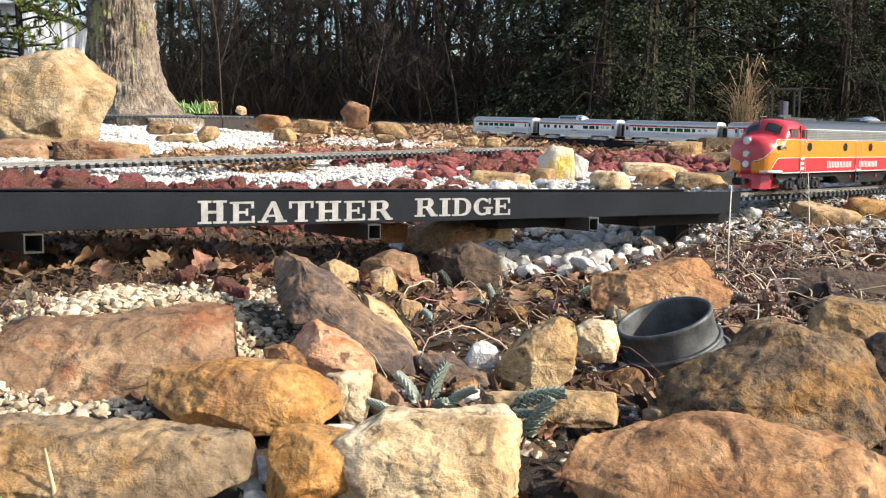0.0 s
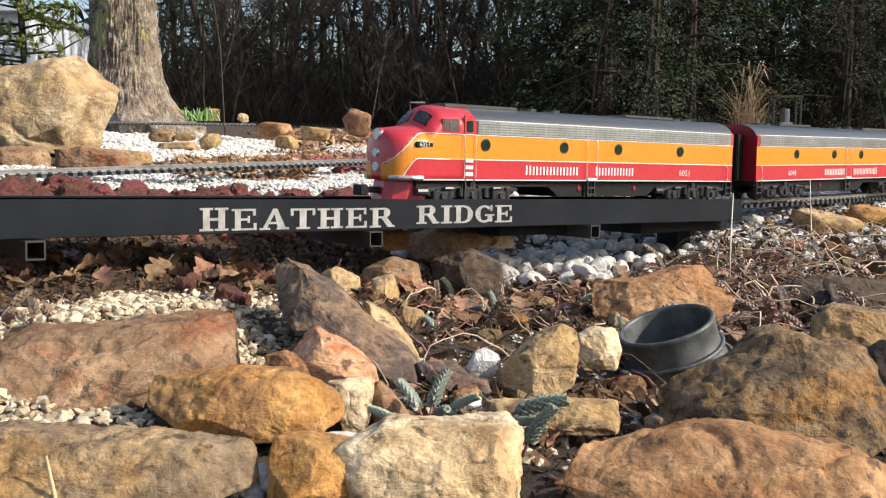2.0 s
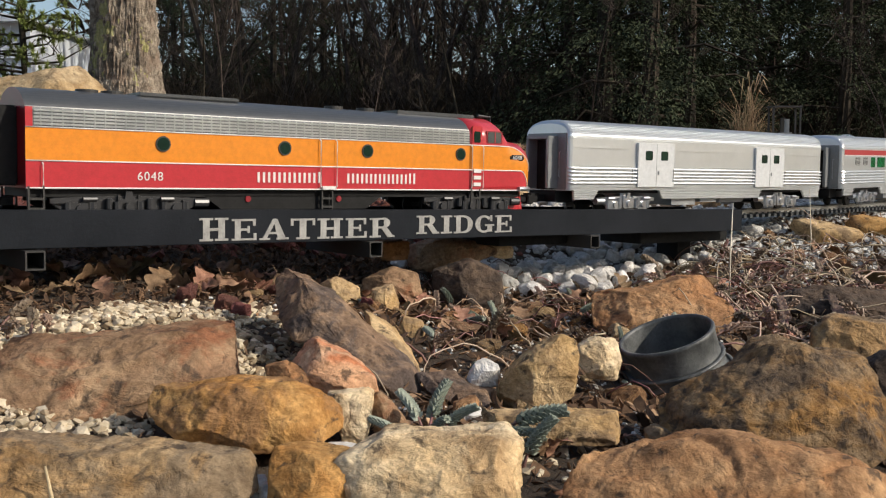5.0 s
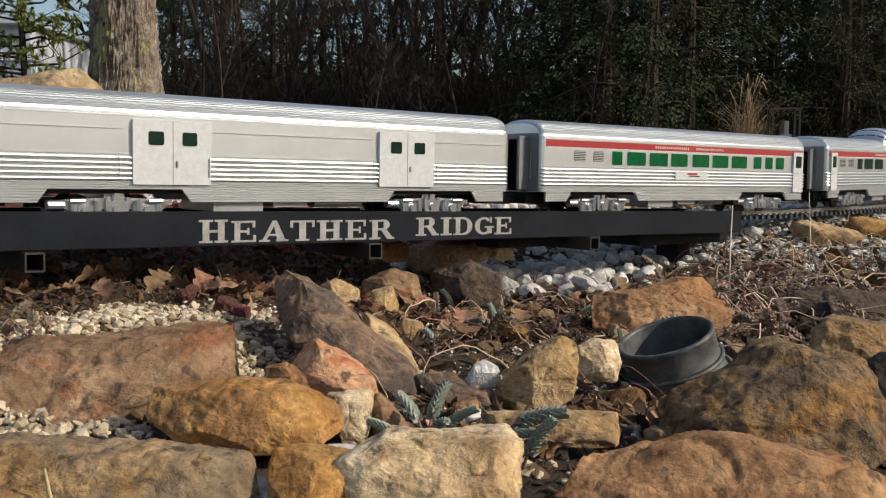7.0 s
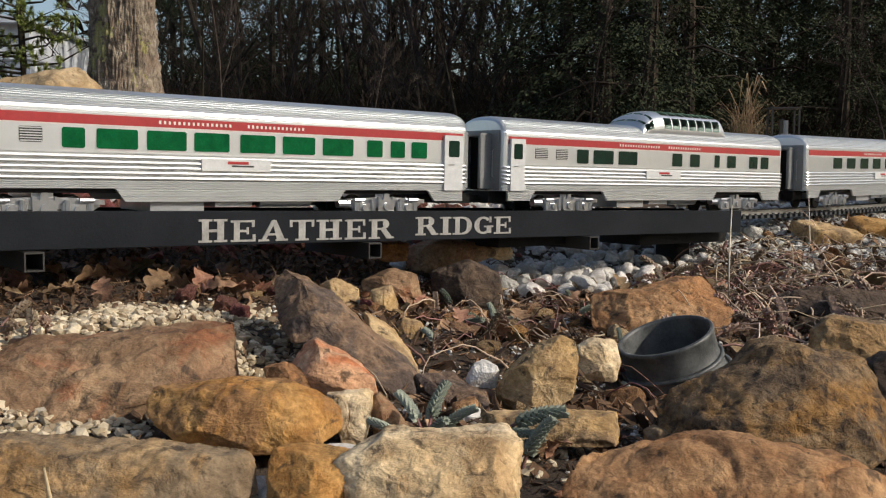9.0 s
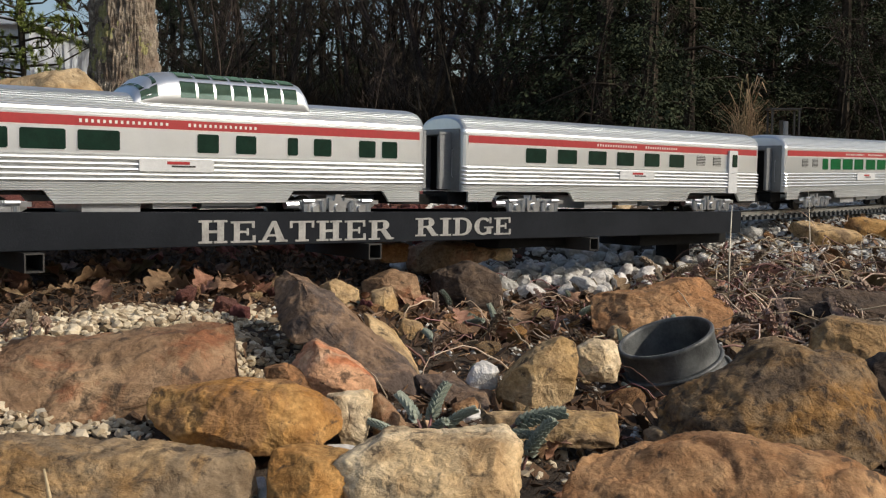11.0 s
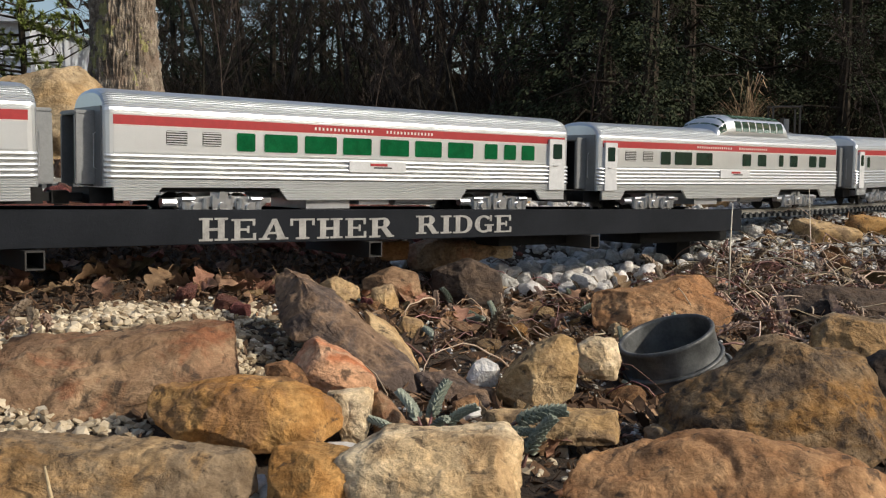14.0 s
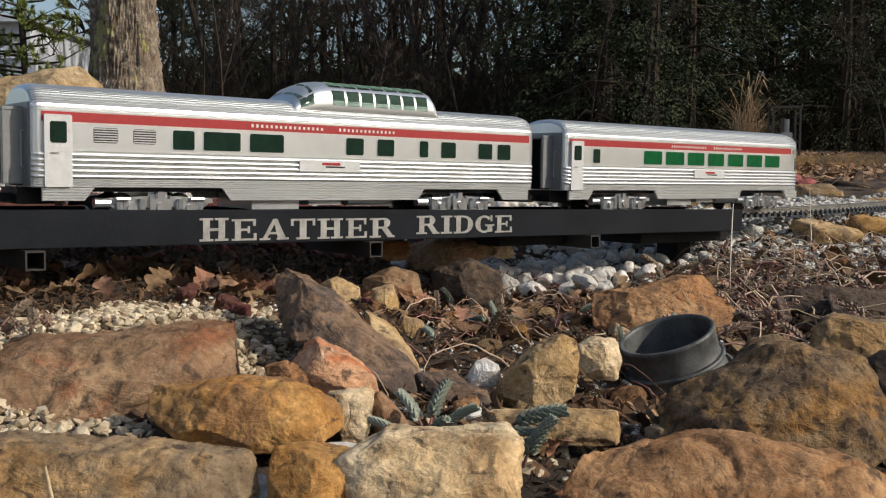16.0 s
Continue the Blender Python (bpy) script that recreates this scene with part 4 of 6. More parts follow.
def make_loco(label, digits):
    lo = thing("diesel_locomotive", Matrix.Identity(4), label, "locomotive", "cars of the train")
    xs = [-.053, -.0525, -.051, -.049, -.047, -.0445, -.042, -.039, -.036, -.033, -.030, -.027, -.024, -.020, -.016, -.012, -.008, -.004, 0, .003, .007, .011, .015, .020, .025, .034, .045, .08, .1105]
    zones = [("nose", xs), ("hood", [.1105, .3, .5, .7395])]
    bot = .0376
    K = 34
    for name, run in zones:
        bm = bmesh.new()
        rings = []
        for x in run:
            t = np.interp(x, *TOPS)
            r = []
            zz = [bot, .045, .053, .0605, .068] + [.068 + (.1046 - .068) * i / 6 for i in range(1, 7)]
            zz = [min(z, t - .002) for z in zz]
            z1 = max(min(.1255, t - .034), zz[-1])
            arc = [z1 + (t - z1) * math.sin(math.pi / 2 * i / 14) for i in range(1, 15)]
            half = [(loco_half(x, z), z) for z in zz + arc]
            r = [(x, -y, z) for y, z in half] + [(x, y, z) for y, z in half[-2::-1]]
            rings.append(r)
        loft(bm, rings)
        bmesh.ops.recalc_face_normals(bm, faces=bm.faces[:])
        mats = [RED, ORANGE, ROOFGREY, MAROON]
        for f in bm.faces:
            c = f.calc_center_median()
            if name == "nose":
                f.material_index = 0 if c.z > upper_line(c.x) or c.z < lower_line(c.x) else 1
            else:
                f.material_index = 2 if c.z > .1046 else (1 if c.z > .068 else 0)
                if c.x > .7390:
                    f.material_index = 3
        part(name, bm, mats, lo, "red and orange rounded nose and cab" if name == "nose" else "orange and red hood with grey roof", smooth=(name == "nose"))
    loco_stripe(lo, upper_line, -.0525, .06, 60)
    loco_stripe(lo, upper_line, .06, .7395, 10)
    loco_stripe(lo, lower_line, -.040, .06, 40)
    loco_stripe(lo, lower_line, .06, .7395, 10)
    loco_stripe(lo, lambda x: .0380, -.040, .7395, 60, .0011)
    loco_stripe(lo, lambda x: .1262, .1105, .7395, 10)
    for side in (-1, 1):
        y = lambda d, e=.001: sorted((side * (.0522 - e), side * (.0522 + d)))
        # stainless grille along the top of the sides
        g = part("air_grille", boxes((.112, .732, *y(.0004), .1056, .1255)), DARKEND, lo, "horizontal stainless steel grille")
        for i in range(5):
            z = .1068 + i * .0037
            part("slat", boxes((.113, .731, *y(.0020), z, z + .0022)), GRILLE, g)
        for i in range(52):
            x = .121 + i * .0118
            part("post", boxes((x, x + .0013, *y(.0017), .1058, .1253)), GRILLE, g)
        part("end_trim", boxes((.732, .7396, *y(.0010), .1050, .1262)), RED, lo)
        for x in (.128, .293, .421, .584):
            bm = bmesh.new()
            cyl(bm, (x, side * .0524, .0905), .0092, .0024, "Y", 24)
            p = part("porthole", bm, DARKFRAME, lo, "round porthole with dark rim")
            bm = bmesh.new()
            cyl(bm, (x, side * .0529, .0905), .0074, .0024, "Y", 24)
            part("pane", bm, DARKGLASS, p)
        # cab side window and door
        w = part("cab_window", pane_bm(.046, .078, .1075, .1265, side, .0008, .0515), MAROON, lo)
        part("pane", pane_bm(.049, .0755, .1093, .1250, side, .0013, .0515), CABGLASS, w)
        part("mullion", pane_bm(.0605, .0620, .1093, .1250, side, .0017, .0515, .0002), RED, w)
        d = part("cab_door", pane_bm(.087, .106, .045, .132, side, .0006, .0519), [ORANGE], lo)
        part("pane", pane_bm(.0905, .1030, .1085, .1250, side, .0016, .0519), DARKGLASS, d)
        part("lower_panel", pane_bm(.087, .106, .0400, .0680, side, .0010, .0519), RED, d)
        part("upper_panel", pane_bm(.0870, .1060, .1050, .1325, side, .0010, .0519), RED, d)
        for i, z in enumerate((.044, .054, .064)):
            part("step", boxes((.089, .103, *y(.0024), z, z + .0055)), STRIPE, lo)
        for x in (.0855, .1075, .3435, .3685, .722):
            bm = bmesh.new()
            top = .1035 if x < .5 else .066
            tube(bm, [(x, side * .0525, .040), (x, side * .0555, .0415), (x, side * .0555, top - .002), (x, side * .0525, top)], [.0008] * 4, 6)
            part("handrail", bm, STRIPE, lo, "thin white handrail")
        part("side_door", pane_bm(.3465, .3655, .0405, .1030, side, .0003, .0522), [ORANGE], lo)
        part("lower_panel", pane_bm(.3465, .3655, .0405, .0672, side, .0008, .0522), RED, lo)
        for x in (.355, .727, .096):
            s = part("ladder", boxes((x - .007, x - .005, *y(.0016, .003), .012, .040), (x + .009, x + .011, *y(.0016, .003), .012, .040),
                                     (x - .005, x + .009, *y(.0016, .003), .014, .0165), (x - .005, x + .009, *y(.0016, .003), .025, .0275)), DARKFRAME, lo)
        part("sill_step", boxes((.346, .366, *y(.0042), .0380, .0425)), STRIPE, lo)
        bars_of_words(lo, .211, .464, .0465, .0595, side, STRIPE, (8, 7), .0527, 2.1)
        number(lo, digits, .583, .0475, .0105, side)
        part("number_board", boxes((-.022, .010, *sorted((side * .048, side * .0532)), .0835, .0925), bevel=.002), BLACK, lo)
        number(lo, digits, -.016, .0855, .0062, side, .0535)
        bm = bmesh.new()
        tube(bm, [(-.050 + i * .008, side * (loco_half(-.050 + i * .008, .040) + .002), .0405) for i in range(6)], [.0035] * 6, 8)
        part("anticlimber", bm, GRILLE, lo, "pale ribbed bumper strip")
    # windscreen
    for side in (-1, 1):
        bm = bmesh.new()
        cols = []
        for i in range(7):
            ky = .12 + .62 * i / 6
            col = []
            drop = .034 * (1 - (1 - ky ** 2.1) ** (1 / 2.1))
            for j in range(7):
                t = .1235 + (.1385 - .1235) * j / 6
                x = np.interp(t, [.1165, .1185, .1350, .1425, .1475], [0, .003, .014, .024, .044])
                col.append(bm.verts.new((x - .0010, side * .0518 * ky, t - drop + .0008)))
            cols.append(col)
        for a, b in zip(cols, cols[1:]):
            for j in range(6):
                bm.faces.new((a[j], b[j], b[j + 1], a[j + 1]))
        bmesh.ops.solidify(bm, geom=bm.faces[:], thickness=.0012)
        part("windscreen", bm, CABGLASS, lo, "grey sloping windscreen pane", smooth=True)
    # lamps on the nose
    for z, r, x in ((.1020, .0095, -.0480), (.0760, .0078, -.0500)):
        bm = bmesh.new()
        cyl(bm, (x + .004, 0, z), r, .014, "X", 24)
        h = part("headlight", bm, RED if z > .09 else STRIPE, lo, "round headlight")
        bm = bmesh.new()
        bmesh.ops.create_cone(bm, cap_ends=True, segments=24, radius1=r * .98, radius2=r * .8, depth=.003, matrix=pose(x - .0040, 0, z, 0, -90, 0))
        part("rim", bm, CHROME, h)
        bm = bmesh.new()
        cyl(bm, (x - .0050, 0, z), r * .74, .002, "X", 24)
        part("lens", bm, SILVERFLAT, h)
    bm = bmesh.new()
    cyl(bm, (-.0535, 0, .0560), .0068, .004, "X", 8)
    part("emblem", bm, STRIPE, lo, "small round emblem")
    # pilot, underframe, tank, trucks
    bm = bmesh.new()
    loft(bm, [[(-.044 + dx, -w, z0), (-.044 + dx, w, z0), (-.044 + dx + .006, w * 1.0, .0376), (-.044 + dx + .006, -w, .0376)] for dx, w, z0 in ((-.008, .012, .008), (.000, .026, .007), (.016, .038, .007), (.045, .043, .010), (.055, .043, .020))])
    bmesh.ops.recalc_face_normals(bm, faces=bm.faces[:])
    part("pilot", bm, RED, lo, "red front pilot")
    part("coupler", boxes((-.080, -.045, -.006, .006, .018, .027), (-.086, -.072, -.010, .010, .015, .030), bevel=.0015), BLACK, lo)
    part("rear_coupler", boxes((.74, .768, -.006, .006, .018, .027)), BLACK, lo)
    part("underframe", boxes((.005, .735, -.046, .046, .028, .0377)), BLACK, lo)
    bm = bmesh.new()
    prism(bm, [(.262, .030), (.290, .012), (.505, .012), (.530, .030)], -.046, .046)
    tk = part("fuel_tank", bm, BLACK, lo)
    for x in (.335, .470):
        for side in (-1, 1):
            bm = bmesh.new()
            cyl(bm, (x, side * .0462, .0255), .004, .003, "Y", 10)
            part("filler_cap", bm, MAROON, tk)
    truck(lo, .105, False, 3)
    truck(lo, .625, False, 3)
    part("end_diaphragm", boxes((.7396, .762, -.024, .024, .040, .128), bevel=.002), BLACK, lo)
    # roof gear
    part("roof_hatch", boxes((.075, .22, -.020, .020, .1450, .1512), bevel=.001), ROOFGREY, lo)
    part("roof_hatch", boxes((.47, .60, -.022, .022, .1470, .1518), bevel=.001), ROOFGREY, lo)
    for x in (.262, .315, .625, .655):
        bm = bmesh.new()
        cyl(bm, (x, 0, .1488), .013, .006, "Z", 18)
        part("fan", bm, DARKFRAME, lo)
    bm = bmesh.new()
    tube(bm, [(.034, .01, .138), (.034, .01, .1505), (.060, .01, .1512)], [.0015, .0015, .0025], 6)
    part("horn", bm, DARKFRAME, lo)
    # set the blunt nose back towards the cab
    back = lambda x: x + .021 if x < .02 else (x if x > .06 else .041 + (x - .02) * .475)
    for ob in lo.children_recursive:
        kind = ob.name.split(".")[0]
        if kind == "figure" and ob.location.x < .02:
            ob.location.x += .021
        if kind in ("nose", "stripe", "windscreen", "headlight", "rim", "lens", "emblem", "number_board", "anticlimber", "pilot", "coupler"):
            for v in ob.data.vertices:
                v.co.x = back(v.co.x)
    return lo


def number(parent, text, x, z, h, side, y=.0528):
    """Road number, each figure its own plate."""
    cu = bpy.data.curves.new("figure", "FONT")
    cu.size, cu.extrude = h * 1.38, .0002
    for i, ch in enumerate(text):
        cu.body = ch
        tmp = bpy.data.objects.new("figure", cu)
        scene.collection.objects.link(tmp)
        dg = bpy.context.evaluated_depsgraph_get()
        me = bpy.data.meshes.new_from_object(tmp.evaluated_get(dg))
        bpy.data.objects.remove(tmp)
        me.materials.clear()
        me.materials.append(STRIPE)
        ob = new("figure", me)
        ob.parent = parent
        k = i if side < 0 else len(text) - 1 - i
        ob.matrix_basis = pose(x + (k + (0 if side < 0 else 1)) * h * .78, side * y, z, 90, 0, 0 if side < 0 else 180)
        tagged(ob, "white painted figure")


FITTINGS = ("window", "pane", "louvre", "slat", "name_plate", "emblem", "word_bar", "letter_bar", "cargo_door", "seam", "handle")


def stretch(car, size, k, kinds=()):
    """Space a vehicle's parts along its length, its rear end kept where it is."""
    for ob in car.children_recursive:
        if kinds and ob.name.split(".")[0] not in kinds:
            continue
        if ob.location.x:
            ob.location.x = size - (size - ob.location.x) * k
        else:
            ob.data.transform(Matrix.Translation((size, 0, 0)) @ Matrix.Diagonal((k, 1, 1, 1)) @ Matrix.Translation((-size, 0, 0)))


FRONT = make_loco("red and orange streamlined diesel locomotive leading the train", "6051")
SECOND = make_loco("red and orange streamlined diesel locomotive running backwards", "6048")
stretch(FRONT, .74, 1.014)
BAGGAGE = make_baggage()
COACH_A = make_coach(GREENGLASS)
DOME_A = make_dome()
SLEEPER = make_sleeper()
for car, k in ((BAGGAGE, .982), (COACH_A, .982), (SLEEPER, .957)):
    stretch(car, CAR, k, FITTINGS)
COACH_B = copy_thing(COACH_A, Matrix.Identity(4))
DOME_B = copy_thing(DOME_A, Matrix.Identity(4))
OBS = make_obs()

# the front of each vehicle behind the train's front, its length, and whether it runs turned round
TRAIN = [(FRONT, 0.0, .74, False), (SECOND, .802, .74, True), (BAGGAGE, 1.650, CAR, False), (COACH_A, 2.473, CAR, False), (DOME_A, 3.296, CAR, False),
         (SLEEPER, 4.119, CAR, False), (COACH_B, 4.942, CAR, False), (DOME_B, 5.765, CAR, False), (OBS, 6.588, .685, False)]
SPEED = .4515


def front_at(t):
    """How far along the line the train's front is at t seconds."""
    return -5.765 + SPEED * (16 - t) + float(np.interp(t, [0, 1.5, 3.0, 4.2, 7], [-.040, -.031, -.022, -.023, 0]))


def motions():
    for car, behind, size, turned in TRAIN:
        rows = []
        for i in range(33):
            t = i * .5
            s = front_at(t) + behind
            a, b = on_line(s + .14), on_line(s + size - .14)
            d = (b - a).normalized()
            o = (a + b) / 2 - d * size / 2
            yaw, tip = math.degrees(math.atan2(d.y, d.x)), -math.degrees(math.asin(d.z))
            m = pose(*o, 0, tip, yaw)
            if turned:
                m = m @ pose(size, 0, 0, 0, 0, 180)
            rows.append((t, m))
        walk(car, rows)


# ---------------------------------------------------------------- single stones, nearest first
def stone(label, material, x, y, z, deep, lean, seed, outline, name="rock"):
    """One broken stone: its outline from the front in centimetres, half its depth, and how far its face leans back."""
    rnd = random.Random(seed * 7 + 1)
    pts = np.array(outline) * .0105
    nxt = np.roll(pts, -1, 0)
    run = np.concatenate([[0], np.cumsum(np.hypot(*(nxt - pts).T))])
    size = run[-1] / 3.2
    nu = 200 if size > .07 else 110
    at = np.linspace(0, run[-1], nu, endpoint=False)
    ring = np.stack([np.interp(at, run, np.append(pts[:, k], pts[0, k])) for k in (0, 1)], 1)
    for i in range(2):
        ring = (np.roll(ring, 1, 0) + 2 * ring + np.roll(ring, -1, 0)) / 4
    mid = ring.mean(0)
    a = np.linspace(-math.pi / 2, math.pi / 2, 400)
    p = 2 / 4.0
    sc, dp = np.abs(np.cos(a)) ** p, np.sign(np.sin(a)) * np.abs(np.sin(a)) ** p
    arc = np.concatenate([[0], np.cumsum(np.hypot(np.diff(sc) * size * .5, np.diff(dp) * deep))])
    nv = 74 if size > .07 else 40
    pick = np.linspace(0, arc[-1], nv + 2)[1:-1]
    sc, dp = np.interp(pick, arc, sc), np.interp(pick, arc, dp)
    vs = []
    for k, d in zip(sc, dp):
        for q in ring:
            c = mid + (q - mid) * k
            vs.append((c[0], d * deep, c[1]))
    vs += [(mid[0], -deep, mid[1]), (mid[0], deep, mid[1])]
    vs = np.array(vs)
    half = np.array([np.ptp(ring[:, 0]) / 2, deep, np.ptp(ring[:, 1]) / 2])
    heart = np.array([mid[0], 0, mid[1]])
    cuts = [((rnd.uniform(-.3, .3), -.70, -.70), rnd.uniform(.62, .76)), ((rnd.uniform(.3, .7), -.80, .25), rnd.uniform(.62, .8)),
            ((rnd.uniform(-.7, -.3), -.80, .15), rnd.uniform(.60, .78))]
    for i in range(12):                       # broken facets over the face, the top and the back
        cuts.append(((rnd.gauss(0, .8), -abs(rnd.gauss(.8, .3)) if i % 4 else .9, rnd.gauss(.1, .6)), rnd.uniform(.60, .92)))
    for n, k in cuts:
        n = np.array(n) / np.linalg.norm(n)
        reach = ((vs - heart) @ n).max()
        over = np.maximum((vs - heart) @ n - reach * (.35 + .65 * k), 0)
        vs = vs - np.outer(over, n)
    vs[:, 1] += lean * vs[:, 2]
    nb = len(sc)
    me = bpy.data.meshes.new(name)
    faces = [(j * nu + i, j * nu + (i + 1) % nu, (j + 1) * nu + (i + 1) % nu, (j + 1) * nu + i) for j in range(nb - 1) for i in range(nu)]
    faces += [(nb * nu, (i + 1) % nu, i) for i in range(nu)] + [(nb * nu + 1, (nb - 1) * nu + i, (nb - 1) * nu + (i + 1) % nu) for i in range(nu)]
    me.from_pydata(vs.tolist(), [], faces)
    off = Vector((seed * 3.13, seed * 1.71, seed * .93))
    k = min(max(size / .14, .35), 3.0)        # relief grows with the stone
    bed = Matrix.Rotation(rnd.uniform(-.35, .35), 3, "Y")
    for v, n in zip(me.vertices, [v.normal.copy() for v in me.vertices]):
        q = v.co / k
        b = bed @ q
        h = .0028 * noise.fractal(q * 20 + off, 1.0, 2.1, 2) + .0019 * noise.fractal(q * 60 + off, .6, 2.2, 5)
        h -= .0045 * max(0, 1 - abs(noise.noise(q * 13 + off * 2)) * 16) * max(0, noise.noise(q * 7 - off) + .15)
        ledge = noise.noise(Vector((b.x * 7, b.y * 7, b.z * 75)) + off)
        h -= .0042 * max(0, ledge - .12)
        h -= .0045 * max(0, noise.noise(q * 42 + off * 3) - .36)
        v.co += n * h * k
    me.polygons.foreach_set("use_smooth", [True] * len(me.polygons))
    me.materials.append(material)
    ob = new(name, me)
    ob.matrix_basis = pose(x, y, z)
    return tagged(ob, label, "rock")


stone("broad flat brown sandstone slab with reddish patches", SAND_BROWN, -0.292, 0.815, 0.218, 0.035, 1.10, 11,
      [(-13.8, 0.626), (-13.1, 1.99), (-4.45, 2.88), (2.22, 3.08), (7.84, 3.74), (11.7, 3.69), (13.3, 1.4), (13.8, -0.51), (9.87, -2.16), (6.05, -2.97), (0.00654, -3.56), (-11, -3.74)])
stone("ochre orange sandstone block lying flat", SAND_ORANGE, -0.151, 0.719, 0.212, 0.028, 0.80, 12,
      [(-7.24, 0.761), (-6.68, 1.47), (-1.01, 2.08), (3.22, 1.9), (5.83, 0.937), (7.06, 0.0617), (7.24, -1.14), (6.08, -1.81), (1.66, -2.08), (-3.26, -1.71), (-5.04, -0.901), (-6.62, -0.215)])
stone("weathered tan sandstone slab with grey crust", SAND_GREY, -0.222, 0.591, 0.205, 0.028, 1.00, 13,
      [(-10.3, 1.61), (-5.26, 2.02), (0.112, 1.66), (6.42, 1.53), (9.25, 1.28), (10, 0.529), (10.3, -0.771), (6.26, -2.02), (-8.56, -2.02)])
stone("red and cream banded sandstone wedge", SAND_RED, -0.095, 0.808, 0.228, 0.018, 0.70, 14,
      [(-3.92, 0.854), (-1.31, 2.11), (1.12, 1.06), (3.63, -0.666), (3.92, -1.95), (1.55, -2.11), (-0.772, -1.71), (-2.95, -0.503)])
stone("cream pink sandstone lump beside the red wedge", SAND_PINK, -0.127, 0.795, 0.221, 0.017, 0.35, 15,
      [(-1.98, 0.903), (-0.385, 1.21), (1.71, 0.34), (1.98, -0.693), (0.629, -1.21), (-1.46, -0.392)])
stone("cream sandstone lump under the red wedge", SAND_CREAM, -0.074, 0.751, 0.199, 0.018, 0.40, 46,
      [(-1.83, 1.79), (1.83, 2.08), (1.66, 0.102), (1.28, -2.08), (-0.0105, -2.08), (-0.748, -0.575)])
stone("long dark brown stone slab leaning down the bank", SAND_DARKBROWN, -0.096, 0.927, 0.234, 0.045, 0.90, 16,
      [(-7.65, 4.56), (-6.45, 5.36), (-4.29, 4.81), (-0.267, 2.62), (3.12, -0.183), (6.34, -2.42), (7.65, -3.93), (7.52, -4.94), (6.53, -5.36), (5.15, -4.86), (3.06, -3.59), (0.37, -1.85), (-2.39, -0.229), (-4.52, 0.0448), (-6.2, 1.91)])
stone("yellow edge stone under the dark slab", SAND_TAN, -0.052, 0.958, 0.213, 0.030, 0.70, 17,
      [(-2.84, 3.29), (0.00404, 1.88), (1.82, -0.19), (2.84, -2.21), (2.59, -3.29), (0.103, -1.16), (-2.15, 0.543)])
stone("cream crumbling stone at the slab foot", SAND_CREAM, -0.022, 0.941, 0.166, 0.015, 0.35, 47,
      [(-0.504, 1.68), (0.864, 1.17), (1.52, -0.0586), (0.982, -1.53), (-0.859, -1.68), (-1.52, -0.516)])
stone("orange sandstone block with flat top", SAND_ORANGE, -0.076, 0.586, 0.202, 0.025, 0.90, 18,
      [(-3.15, 1.77), (-0.105, 1.77), (2.86, 1.44), (3.15, -0.49), (-1.06, -1.77), (-2.84, -1.77)])
stone("large cream sandstone boulder with rough top", SAND_CREAM, -0.006, 0.586, 0.209, 0.030, 1.00, 19,
      [(-6.9, -0.912), (-6.14, 0.502), (-4.17, 1.44), (-2.99, 2.04), (0.362, 1.98), (4.18, 2.15), (5.36, 1.44), (6.39, 0.11), (6.9, -0.912), (6.5, -2.15), (-5.3, -2.15)])
stone("large orange pink sandstone boulder", SAND_PINK, 0.172, 0.575, 0.206, 0.032, 1.10, 20,
      [(-11, -0.636), (-9.83, 0.642), (-7.91, 1.2), (-5.13, 1.61), (-1.95, 2.11), (1.53, 2.27), (3.74, 1.74), (6.98, 1.35), (8.94, 0.592), (11, -0.151), (9.93, -2.27), (-10.4, -2.27)])
stone("rugged grey brown boulder with orange stains", SAND_RUGGED, 0.246, 0.735, 0.216, 0.042, 0.70, 21,
      [(-8.16, -0.515), (-7.09, 0.569), (-4.45, 1.3), (-1.43, 2.72), (-0.354, 3.87), (2.12, 4.33), (4.46, 3.25), (7.83, 2.99), (8.06, 1.3), (8.16, -0.515), (7.18, -2.63), (4.3, -4.33), (0.267, -4.33), (-5.62, -3.31), (-8.11, -2.28)])
stone("thin flat ochre stone lying on the bank", SAND_TAN, 0.074, 0.733, 0.197, 0.016, 0.90, 22,
      [(-6.97, 0.404), (-3.76, 0.896), (1.82, 1.07), (6.5, 0.825), (6.97, 0.3), (6.64, -0.494), (4.97, -1), (1.63, -0.835), (-0.488, -1.07), (-4.23, -0.391)])
stone("pale tan stone slab leaning on edge", SAND_TAN, 0.083, 0.873, 0.207, 0.022, 0.50, 23,
      [(-3.73, -1.64), (-2.17, 0.639), (-0.0972, 2.26), (2.23, 3.3), (3.33, 2.83), (3.73, 0.87), (3.31, -1.19), (1.46, -2.54), (-1.05, -3.3), (-3.41, -3.12)])
stone("small cream lump of sandstone", SAND_CREAM, 0.151, 0.954, 0.205, 0.019, 0.35, 24,
      [(-1.88, 1.19), (-0.415, 1.92), (1.78, 1.71), (2.14, 0.042), (1.51, -1.92), (-1.1, -1.61), (-2.14, -0.217)])
stone("purple brown stone on edge", SAND_BROWN, -0.042, 0.766, 0.195, 0.011, 0.35, 39,
      [(-1.59, 1.34), (-0.935, 1.97), (0.377, 0.713), (1.59, -0.859), (1.34, -1.97), (-0.338, -1.97), (-1.33, -0.735)])
